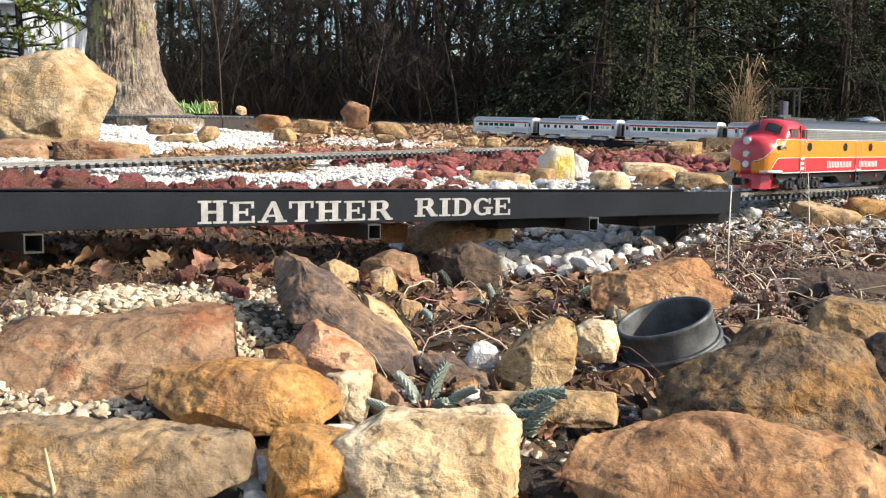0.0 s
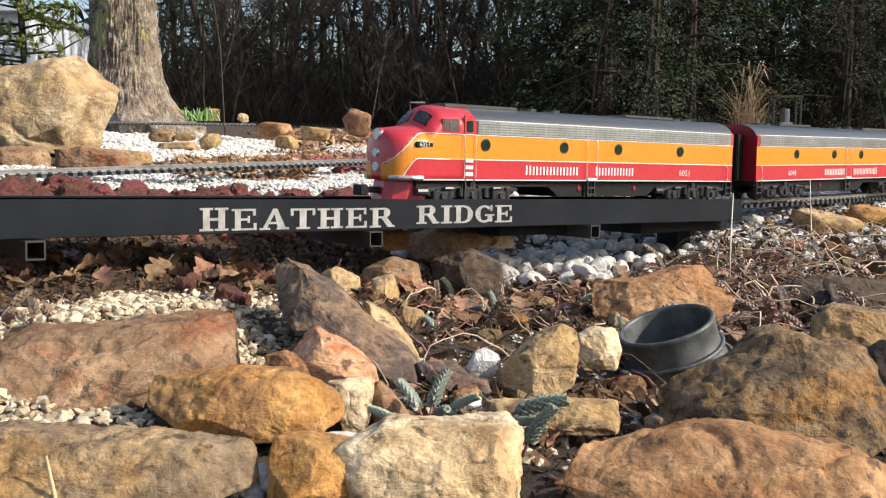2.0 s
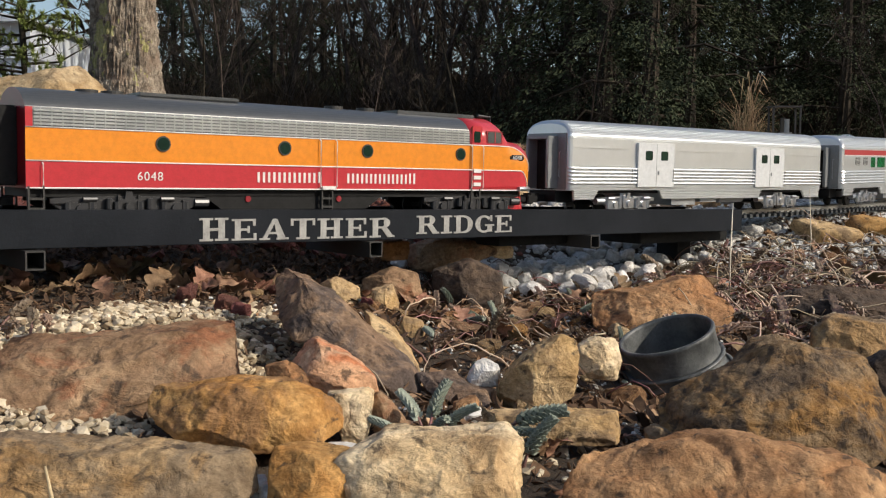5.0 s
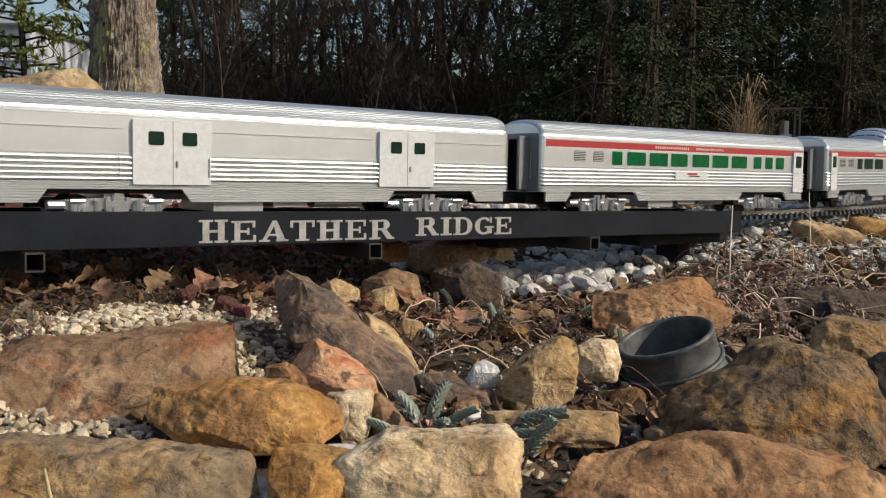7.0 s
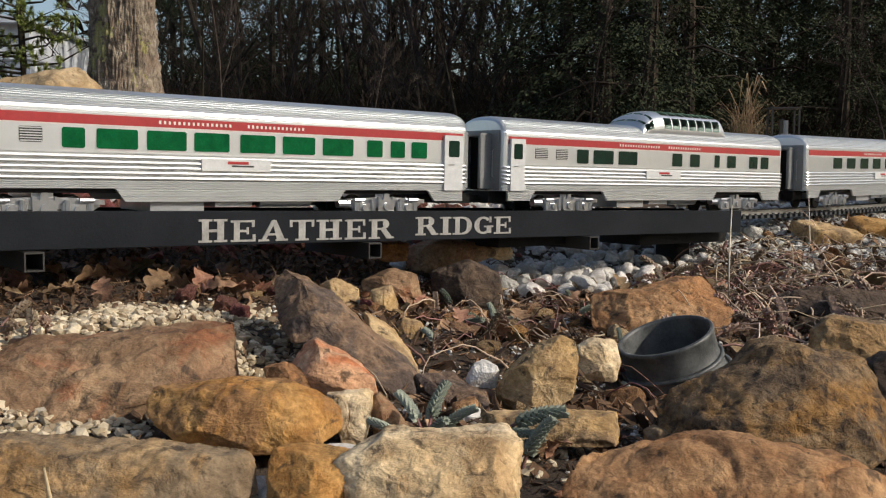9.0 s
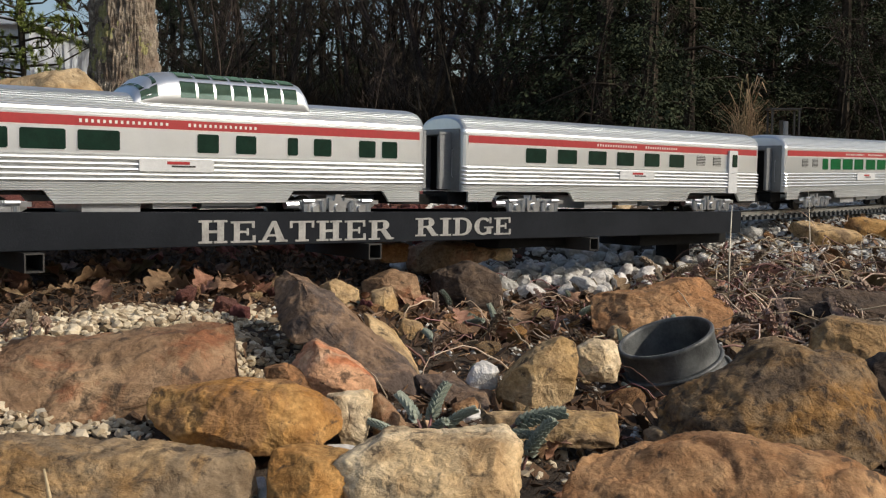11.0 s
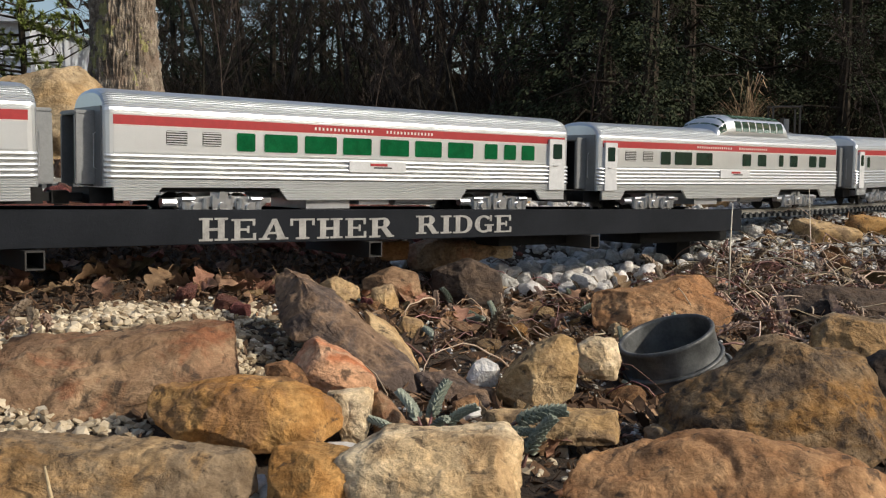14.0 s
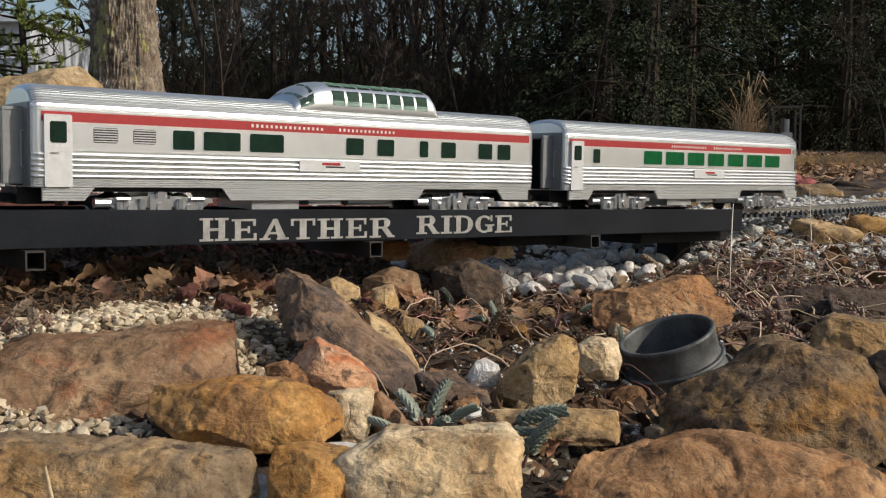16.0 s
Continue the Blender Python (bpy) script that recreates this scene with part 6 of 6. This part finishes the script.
make_pipe()


# ---------------------------------------------------------------- sedum sprigs
def sprig_meshes(material, seed, leaves_n=84, long=1.0):
    rnd = random.Random(seed)
    bm = bmesh.new()
    bend = rnd.uniform(-.3, .3)
    axis = lambda t: Vector((t * long, bend * t * t, .45 * t - .35 * t * t))
    tube(bm, [axis(i / 8) for i in range(9)], [.035 - .02 * i / 8 for i in range(9)], 6)
    stem = mesh_of("stem", bm, REDSTEM, True)
    bm = bmesh.new()
    for i in range(leaves_n):
        t = .25 + .78 * (i / leaves_n) ** .8
        o = axis(min(t, 1))
        a = i * 2.4
        l = .19 * (1.15 - .45 * t)
        d = Vector((.75, math.cos(a), math.sin(a))).normalized()
        q = d.to_track_quat("Z", "Y")
        ring = [(0, 0, 0)] + [(math.cos(k * 2.094) * .072, math.sin(k * 2.094) * .055, l * .5) for k in range(3)] + [(0, 0, l)]
        v = [bm.verts.new(o + q @ Vector(p)) for p in ring]
        for k in range(3):
            bm.faces.new((v[0], v[1 + (k + 1) % 3], v[1 + k]))
            bm.faces.new((v[4], v[1 + k], v[1 + (k + 1) % 3]))
    return stem, mesh_of("foliage", bm, material)


SPRIGS = [sprig_meshes(SEDUM, 40 + i) for i in range(4)] + [sprig_meshes(SEDUMRED, 50 + i, 40) for i in range(3)]


def sprig(x, y, z, size, rz, up, kind):
    red = kind >= 4
    t = thing("sedum_sprig", pose(x, y, z, 0, -up, rz) @ Matrix.Diagonal((size, size, size, 1)),
              "reddish grey creeping sedum sprig" if red else "blue green sedum sprig with fleshy needles", "plant", "sedum sprigs")
    for name, me in zip(("stem", "foliage"), SPRIGS[kind]):
        ob = new(name, me)
        ob.parent = t


def sprigs():
    rnd = random.Random(33)
    for x, y, z, s, rz, up in ((.040, .700, .202, .048, 5, 14), (.056, .690, .178, .042, 5, 55), (.030, .702, .198, .034, -15, 4), (.045, .690, .185, .030, 40, 20),
                               (-.012, .735, .193, .040, 60, 50), (-.016, .735, .193, .036, 130, 40), (-.004, .738, .190, .034, 10, 35), (-.030, .730, .190, .030, 170, 15), (-.010, .728, .192, .032, -70, 30)):
        sprig(x, y, z, s, rz, up, rnd.randrange(4))
    for i in range(45):
        y = rnd.uniform(.95, 1.5)
        x = .06 + (y - 1) * .12 + rnd.gauss(0, .09)
        sprig(x, y, bumpy(x, y) + .004, rnd.uniform(.018, .036), rnd.uniform(0, 360), rnd.uniform(10, 70), rnd.choice((0, 1, 4, 5, 6)))
    for i in range(80):
        y = rnd.uniform(1.15, 1.75)
        x = y * rnd.uniform(.22, .46)
        sprig(x, y, bumpy(x, y) + .004, rnd.uniform(.03, .06), rnd.uniform(0, 360), rnd.uniform(0, 50), rnd.choice((4, 5, 6)))
    for x, y in ((-.385, .86), (-.37, .87), (-.40, .88), (-.36, .885)):
        sprig(x, y, bumpy(x, y) + .008, .04, rnd.uniform(0, 360), 20, 4 + rnd.randrange(3))


sprigs()


# ---------------------------------------------------------------- dry stems
def wiry(rnd, x, y, length, r, material, name, label, lift=.03, parent=None, rise=0.0):
    a = rnd.uniform(0, 6.28)
    p = Vector((x, y, bumpy(x, y) + .002))
    pts = [p.copy()]
    n = 9
    for i in range(n):
        a += rnd.gauss(0, .45)
        t = (i + 1) / n
        q = pts[-1] + Vector((math.cos(a), math.sin(a), 0)) * length / n
        q.z = bumpy(q.x, q.y) + .004 + lift * math.sin(t * math.pi) + rise * t + rnd.uniform(-.003, .003)
        pts.append(q)
    bm = bmesh.new()
    tube(bm, pts, [r * (1 - .6 * i / n) for i in range(n + 1)], 5)
    ob = new(name, mesh_of(name, bm, material, True))
    return tagged(ob, label, "stem", "dry stems")


def stems():
    rnd = random.Random(77)
    for i in range(130):
        y = rnd.uniform(1.10, 1.95)
        x = y * rnd.uniform(.26, .46)
        wiry(rnd, x, y, rnd.uniform(.08, .25), rnd.uniform(.0008, .002), rnd.choice((REDSTEM, STEM, STEM)), "dry_vine", "thin dry reddish brown stem lying tangled", rnd.uniform(.01, .05))
    for i in range(45):
        y = rnd.uniform(.95, 1.6)
        x = rnd.uniform(-.02, .24) * y
        wiry(rnd, x, y, rnd.uniform(.05, .15), rnd.uniform(.0007, .0015), rnd.choice((REDSTEM, STEM)), "dry_vine", "thin dry reddish brown stem lying tangled", rnd.uniform(.01, .03))
    for x, y in ((-.12, .90), (-.11, .93), (-.13, .95), (-.10, .88)):
        wiry(rnd, x, y, .08, .0013, STEM, "dry_vine", "pale curly dry stem on the stones", .02)
    # upright pale stalks and a grass blade
    for name, pts, r, m, label in (
            ("dry_stalk", [(.418, 1.44, .18), (.418, 1.44, .27), (.420, 1.44, .335)], .0013, PALESTRAW, "single pale upright dry stalk"),
            ("dry_stalk", [(.60, 1.62, .21), (.602, 1.62, .27), (.597, 1.62, .35)], .0009, PALESTRAW, "thin upright dry stalk"),
            ("dry_stalk", [(-.222, .55, .17), (-.226, .555, .20), (-.232, .56, .222)], .0016, STRAW, "pale dry straw between stones"),
            ("grass_blade", [(-.235, .55, .165), (-.255, .55, .195), (-.28, .55, .214)], .0016, GREENLEAF, "green and yellow grass blade")):
        bm = bmesh.new()
        tube(bm, pts, [r, r * .9, r * .45], 6)
        tagged(new(name, mesh_of(name, bm, m, True)), label, "stalk")


stems()


# ---------------------------------------------------------------- the big tree
def make_big_tree():
    t = thing("oak_tree", pose(-1.785, 5.55, .52), "thick grey brown oak trunk with deep furrowed bark and lichen", "tree")
    bm = bmesh.new()
    n, rows = 260, 260
    grid = []
    for j in range(rows + 1):
        z = -.10 + 3.4 * (j / rows) ** 1.8
        k = max(z, 0)
        row = []
        for i in range(n):
            a = i / n * math.tau
            r = .180 + .16 * math.exp(-k / .10) * (.75 + .35 * math.sin(a * 5 + 1)) - .012 * k
            c, s = math.cos(a), math.sin(a)
            if c > .2:
                r += .085 * math.exp(-k / .16) * c
            f = noise.noise((c * 2.0 + 9, s * 2.0, z * 1.1)) * .02
            ridge = abs(noise.noise((c * 17, s * 17 + .2 * math.sin(z * 9), z * 6.5)))
            ridge2 = abs(noise.noise((c * 34 + 4, s * 34, z * 16)))
            r += f + .030 * (ridge - .25) + .022 * (ridge2 - .25)
            row.append(bm.verts.new((r * c + .02 * z, r * s, z)))
        grid.append(row)
    for a, b in zip(grid, grid[1:]):
        for i in range(n):
            j = (i + 1) % n
            bm.faces.new((a[i], a[j], b[j], b[i]))
    for f in bm.faces:
        c = f.calc_center_median()
        lich = noise.noise((c.x * 4, c.y * 4, c.z * 2.2 + 5)) + .5 * noise.noise((c.x * 19, c.y * 19, c.z * 11))
        f.material_index = 1 if lich + .35 * noise.noise((c.x * 60, c.y * 60, c.z * 40)) > .50 else 0
    part("trunk", bm, [BARK, LICHEN], t, smooth=True)
    rnd = random.Random(3)
    for k in range(5):
        bm = bmesh.new()
        a = k * 1.3 + .4
        pts = [(0.06, 0, 3.0), (.06 + .35 * math.cos(a), .35 * math.sin(a), 3.7), (.06 + .9 * math.cos(a), .9 * math.sin(a), 4.6), (.06 + 1.5 * math.cos(a), 1.5 * math.sin(a), 6.2)]
        tube(bm, pts, [.14, .10, .07, .03], 9)
        for m in range(22):
            q = Vector(pts[2]).lerp(Vector(pts[3]), rnd.random())
            d = Vector((rnd.gauss(0, 1), rnd.gauss(0, 1), rnd.uniform(0, 1))).normalized()
            tube(bm, [q, q + d * .4, q + d * .9 + Vector((0, 0, .1))], [.02, .012, .004], 4)
        part("limb", bm, BARK, t, smooth=True)


make_big_tree()


# ---------------------------------------------------------------- woodland
def twig_tree(seed, height, spread, stout=.0065):
    """A bare tree: trunk and three orders of branches."""
    rnd = random.Random(seed)
    bm = bmesh.new()

    def grow(p, d, length, r, order):
        pts, rad = [p], [r]
        n = 5 if order < 2 else 3
        for i in range(n):
            d = (d + Vector((rnd.gauss(0, .13), rnd.gauss(0, .13), rnd.gauss(0, .08) + (.04 if order else .02)))).normalized()
            p = p + d * length / n
            pts.append(p)
            rad.append(r * (1 - .75 * (i + 1) / n))
        tube(bm, pts, rad, (7, 5, 3, 3)[order], False)
        if order == 3:
            return
        count = (13, 7, 5)[order]
        for k in range(count):
            t = rnd.uniform(.10 if order == 0 else .2, 1)
            i = min(int(t * n), n - 1)
            q = pts[i].lerp(pts[i + 1], t * n - i)
            a = rnd.uniform(0, 6.28)
            side = Vector((math.cos(a), math.sin(a), rnd.uniform(.1, .8))).normalized()
            dd = (d * (.35 if order == 0 else .8) + side * spread).normalized()
            grow(q, dd, length * rnd.uniform(.22, .45) * (1.1 - .4 * t), max(r * (1 - .7 * t) * .42, .004), order + 1)
    grow(Vector((0, 0, -.1)), Vector((rnd.gauss(0, .05), rnd.gauss(0, .05), 1)), height, height * stout, 0)
    return mesh_of("trunk", bm, TWIG)


def cedar_mesh(seed, height, width):
    """Evergreen: limbs that sag at their ends, each hung with sprays of fine leaf."""
    rnd = random.Random(seed)
    vs, fs = [], []
    for k in range(150):
        t = (k + rnd.random()) / 150
        z0 = .15 + height * t ** .95
        out = (width * (1 - t) ** .8 + .12) * rnd.uniform(.6, 1.12)
        a = rnd.uniform(0, 6.283)
        lift, sag = rnd.uniform(.0, .35), rnd.uniform(.25, .55)
        for i in range(int(90 + 190 * out / width)):
            u = rnd.uniform(.12, 1) ** .7
            side = rnd.gauss(0, .13) * out * (1.15 - u)
            c = Vector((out * u * math.cos(a) - side * math.sin(a), out * u * math.sin(a) + side * math.cos(a),
                        z0 + out * (lift * u - sag * u * u) - abs(rnd.gauss(0, .09)) - abs(side) * .3))
            l = rnd.uniform(.025, .075)
            b = a + rnd.gauss(0, .7)
            d = Vector((math.cos(b), math.sin(b), rnd.uniform(-1.1, .1))).normalized()
            w = d.cross(Vector((rnd.gauss(0, 1), rnd.gauss(0, 1), 1))).normalized() * l * rnd.uniform(.12, .26)
            n = len(vs)
            vs += [c - d * l * .5, c + w, c + d * l * .5, c - w]
            fs += [(n, n + 1, n + 2), (n, n + 2, n + 3)]
    me = bpy.data.meshes.new("crown")
    me.from_pydata(vs, [], fs)
    me.materials.append(CEDAR)
    return me


BARES = [twig_tree(60 + i, 6.5 + .6 * i, .8) for i in range(5)]
SHRUBS = [twig_tree(80 + i, 2.2 + .4 * i, .9) for i in range(3)]
CEDARS = [cedar_mesh(90 + i, 6.5 + i, 1.9 + .3 * i) for i in range(3)]


def cedar_trunk():
    bm = bmesh.new()
    tube(bm, [(0, 0, -.2), (.03, 0, 2), (0, .04, 7)], [.13, .09, .02], 8)
    for i in range(14):
        a, z = i * 2.4, .4 + i * .38
        tube(bm, [(0, 0, z), (.7 * math.cos(a), .7 * math.sin(a), z + .05), (1.3 * math.cos(a), 1.3 * math.sin(a), z - .2)], [.03, .018, .005], 4)
    return mesh_of("trunk", bm, TWIG)


CEDAR_TRUNK = cedar_trunk()


def plant(name, label, cat, group, x, y, size, rz, meshes):
    t = thing(name, pose(x, y, float(ground_z(x, y)) - .05, 0, 0, rz) @ Matrix.Diagonal((size, size, size, 1)), label, cat, group)
    for n, me in meshes:
        ob = new(n, me)
        ob.parent = t
    return t


def woodland():
    rnd = random.Random(104)
    # bare trees, thin at the front, thicker behind
    for i in range(110):
        y = rnd.uniform(16, 30)
        x = y * rnd.uniform(-.42, .62)
        if x / y < -.33 or (x / y < 0 and y < 19):
            continue
        plant("bare_tree", "leafless grey woodland tree", "tree", "woodland trees", x, y, rnd.uniform(.8, 1.35), rnd.uniform(0, 360), [("trunk", BARES[i % 5])])
    for i in range(34):                        # an open stand of bare trees
        y = rnd.uniform(16, 28)
        x = y * (rnd.uniform(-.06, .12) if i < 24 else rnd.uniform(.38, .52))
        plant("bare_tree", "leafless grey woodland tree", "tree", "woodland trees", x, y, rnd.uniform(.8, 1.3), rnd.uniform(0, 360), [("trunk", BARES[i % 5])])
    for i in range(95):
        y = rnd.uniform(13, 24)
        x = y * rnd.uniform(-.30, .50)
        plant("bare_shrub", "leafless brown twiggy shrub at the wood's edge", "shrub", "woodland shrubs", x, y, rnd.uniform(.6, 1.1), rnd.uniform(0, 360), [("trunk", SHRUBS[i % 3])])
    # evergreens: a dense group, more on the right and behind
    spots = [(.125, 16.5), (.17, 17.5), (.21, 16), (.25, 18), (.30, 17), (.36, 18.5), (.41, 16.5), (.47, 17.5), (.54, 17), (.14, 21), (.23, 21), (.33, 22), (.44, 21), (.16, 14.8), (.205, 14.2), (.245, 15), (-.12, 26), (-.17, 24), (-.22, 25.5), (-.27, 24.5), (-.15, 29), (.40, 15.5)]
    for i, (k, y) in enumerate(spots):
        plant("cedar_tree", "dense dark green cedar tree", "tree", "woodland cedars", k * y, y, rnd.uniform(.85, 1.2), rnd.uniform(0, 360), [("crown", CEDARS[i % 3]), ("trunk", CEDAR_TRUNK)])
    for i in range(14):
        y = rnd.uniform(27, 36)
        x = y * (-.30 + 1.03 * i / 14)
        if .0 < x / y < .07:
            continue
        plant("cedar_tree", "dense dark green cedar tree", "tree", "woodland cedars", x, y, rnd.uniform(.9, 1.5), rnd.uniform(0, 360), [("crown", CEDARS[i % 3]), ("trunk", CEDAR_TRUNK)])
    for i in range(22):                        # unseen cedars added on the right, to shade the wood from the sun
        x, y = rnd.uniform(11, 24), rnd.uniform(3, 24)
        if x / y < .56 or (x < 17 and y < 9):
            continue
        plant("cedar_tree", "dense dark green cedar tree", "tree", "woodland cedars", x, y, rnd.uniform(1.0, 1.5), rnd.uniform(0, 360), [("crown", CEDARS[i % 3]), ("trunk", CEDAR_TRUNK)])
    for i in range(26):                        # unseen cedar row added below the sun, to darken reflections in the cars
        a = radians(-46 + 50 * i / 25)
        d = rnd.uniform(17, 23)
        plant("cedar_tree", "dense dark green cedar tree", "tree", "woodland cedars", d * math.cos(a), d * math.sin(a), rnd.uniform(.75, 1.0), rnd.uniform(0, 360), [("crown", CEDARS[i % 3]), ("trunk", CEDAR_TRUNK)])


woodland()


def undergrowth():
    """Brown brush and saplings that fill the wood's floor."""
    rnd = random.Random(12)
    vs, fs = [], []
    for i in range(60000):
        y = rnd.uniform(15, 34)
        x = y * rnd.uniform(-.44, .60)
        if x / y < -.335:
            continue
        z = float(ground_z(x, y))
        h = rnd.uniform(.4, 1.0) ** 2 * (.7 + .06 * (y - 12)) * (.6 + .8 * abs(noise.noise((x * .6, y * .4, 1))))
        w = rnd.uniform(.0015, .004)
        dx, dy = rnd.gauss(0, .35) * h, rnd.gauss(0, .35) * h
        a = rnd.uniform(0, 3.14)
        c, s = math.cos(a) * w, math.sin(a) * w
        b = z + rnd.uniform(-.05, .6) * h * .5
        k = len(vs)
        vs += [(x - c, y - s, b), (x + c, y + s, b), (x + s, y - c, b), (x + dx * .6, y + dy * .6, b + h * .55), (x + dx, y + dy, b + h)]
        fs += [(k, k + 1, k + 3), (k + 1, k + 2, k + 3), (k + 2, k, k + 3), (k, k + 3, k + 4), (k + 1, k + 3, k + 4)]
    me = bpy.data.meshes.new("undergrowth")
    me.from_pydata(vs, [], fs)
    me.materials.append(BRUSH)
    tagged(new("undergrowth", me), "brown winter undergrowth on the woodland floor", "undergrowth", kind="stuff")
    # far wood: a deep bank of foliage behind everything, its inner shade coloured in
    rnd = random.Random(13)
    vs, fs = [], []
    for i in range(70000):
        y = rnd.uniform(34, 46)
        x = y * rnd.uniform(-.38, .66)
        z = 1 + rnd.uniform(0, 1) ** 1.5 * 9.5
        if z > 3.6 + 2.6 * noise.noise((x * .22, 0, 2)) and rnd.random() < .90:
            continue
        l = rnd.uniform(.10, .55)
        d = Vector((rnd.gauss(0, 1), rnd.gauss(0, .5), rnd.gauss(0, 1))).normalized() * l
        w = Vector((rnd.gauss(0, 1), rnd.gauss(0, .5), rnd.gauss(0, 1))).normalized() * l * .28
        k = len(vs)
        c = Vector((x, y, z))
        vs += [c - d, c + w, c + d, c - w]
        fs.append((k, k + 1, k + 2, k + 3))
    me = bpy.data.meshes.new("far_wood")
    me.from_pydata(vs, [], fs)
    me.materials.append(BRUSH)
    tagged(new("far_wood", me), "distant brown woodland with its shade put into the colour", "woodland", kind="stuff")


undergrowth()


def sapling():
    t = plant("sapling", "slender bare grey sapling near the wood", "tree", "", -1.63, 7.4, .55, 40, [("trunk", twig_tree(7, 7.0, .55, .0016))])


sapling()


# ---------------------------------------------------------------- pine, and a pale shed in the sky's place, beyond the tree
def make_pine():
    rnd = random.Random(15)
    t = thing("pine_tree", pose(-4.05, 9.6, .72), "small pine with sparse green needle tufts", "tree")
    bm = bmesh.new()
    ends = []
    tube(bm, [(0, 0, 0), (.02, 0, .6), (-.02, 0, 1.8), (0, 0, 3.0)], [.045, .035, .025, .01], 8)
    for i in range(62):
        z = .35 + 2.4 * i / 62
        a = rnd.uniform(0, 6.28)
        l = rnd.uniform(.35, .75) * (1.15 - z * .25)
        e = Vector((l * math.cos(a), l * math.sin(a), z + rnd.uniform(-.05, .25)))
        tube(bm, [(0, 0, z), (e.x * .5, e.y * .5, z + .02), e], [.014, .009, .004], 4)
        for k in range(12):
            q = Vector((0, 0, z)).lerp(e, rnd.uniform(.35, 1))
            f = q + Vector((rnd.gauss(0, .10), rnd.gauss(0, .10), rnd.gauss(.03, .07)))
            tube(bm, [q, f], [.005, .003], 3)
            ends.append(f)
        ends.append(e)
    part("trunk", bm, TWIG, t)
    bm = bmesh.new()
    for e in ends:
        for k in range(60):
            d = Vector((rnd.gauss(0, 1), rnd.gauss(0, 1), rnd.gauss(.3, .8))).normalized() * rnd.uniform(.03, .065)
            w = d.cross(Vector((0, 0, 1))).normalized() * .008 if abs(d.z) < .1 else Vector((.008, .004, 0))
            bm.faces.new([bm.verts.new(e + p) for p in (-w, w, d)])
    part("crown", bm, PINE, t, "tufts of green needles")


make_pine()


def make_building():
    # shed added where bright sky shows, its colour standing in for that sky
    b = thing("shed", pose(-9.0, 19.0, 1.0), "pale shed standing in for bright sky beyond the trees", "building")
    part("wall", boxes((-3.4, 1.15, 0, 4, -.3, 1.95)), SKYSIDING, b)
    part("trim", boxes((-3.42, 1.17, -.03, 4.03, 1.26, 1.30)), DARKEND, b)
    bm = bmesh.new()
    prism(bm, [(-3.7, 1.95), (1.30, 1.95), (1.30, 2.0), (-1.1, 2.45), (-3.7, 2.0)], -.3, 4.3)
    part("roof", bm, SKYSIDING, b)
    for i in range(24):
        x = -3.3 + i * .185
        part("rib", boxes((x, x + .02, -.012, .0, -.3, 1.94)), SKYSIDING, b)


make_building()


# ---------------------------------------------------------------- small things in the middle distance
def make_shoots():
    rnd = random.Random(8)
    t = thing("green_shoots", pose(-1.30, 5.28, .545), "clump of fresh green bulb shoots by the tree", "plant")
    for i in range(42):
        bm = bmesh.new()
        x, y = rnd.gauss(0, .045), rnd.gauss(0, .03)
        h = rnd.uniform(.035, .075)
        dx = rnd.gauss(0, .03)
        tube(bm, [(x, y, 0), (x + dx * .4, y, h * .6), (x + dx, y, h)], [.005, .0055, .001], 4)
        part("blade", bm, GREENLEAF, t)


make_shoots()


def make_straw_grass():
    rnd = random.Random(18)
    t = thing("ornamental_grass", pose(2.42, 8.0, .50), "tall clump of dry straw coloured ornamental grass", "plant")
    for i in range(120):
        bm = bmesh.new()
        a = rnd.uniform(0, 6.28)
        l = rnd.uniform(.04, .25) * (1 if i > 12 else .8)
        h = rnd.uniform(.14, .40) if i > 12 else rnd.uniform(.42, .60)
        o = Vector((rnd.gauss(0, .05), rnd.gauss(0, .05), 0))
        e = o + Vector((l * math.cos(a), l * math.sin(a), h))
        m = o + Vector((l * .35 * math.cos(a), l * .35 * math.sin(a), h * .7))
        f = e + Vector((.06 * math.cos(a), .06 * math.sin(a), -.04 - .08 * rnd.random()))
        tube(bm, [o, m, e, f], [.0020, .0016, .0010 if i > 12 else .006, .0006], 4)
        part("blade", bm, DULLSTRAW, t)


make_straw_grass()


def make_lantern():
    """A dark metal frame on legs with a small box inside, beside the dry grass."""
    t = thing("metal_stand", pose(2.42, 7.1, .43), "dark blue grey metal frame stand with a small pale box", "stand")
    m = DARKFRAME
    for x in (-.095, .095):
        for y in (-.05, .05):
            part("leg", boxes((x - .006, x + .006, y - .006, y + .006, -.1, .33), bevel=.001), m, t)
    part("top", boxes((-.11, .11, -.06, .06, .33, .342), bevel=.002), m, t)
    part("shelf", boxes((-.10, .10, -.055, .055, .09, .10), bevel=.002), m, t)
    part("back_panel", boxes((-.02, .015, .02, .03, .1, .26), bevel=.002), m, t)
    part("box", boxes((-.035, .045, -.045, .02, .10, .155), bevel=.004), DARKEND, t, "small grey box")
    part("bracket", boxes((-.005, .03, -.02, -.01, .155, .25), bevel=.002), DARKEND, t)


make_lantern()


def make_kerb():
    """A low pale edge that runs along the far side of the garden."""
    for i in range(7):
        bm = boxes((-.6, .598, -.09, .09, -.15, .085), bevel=.008)
        ob = new("edging_slab", mesh_of("edging_slab", bm, SAND_GREY))
        x = 2.1 + i * 1.2
        y = 5.75 - .06 * i
        ob.matrix_basis = pose(x, y, .335 if x < 9 else .36, 0, 0, -3)
        tagged(ob, "flat grey stone edging slab along the garden", "edging", "garden edging")


make_kerb()


motions()
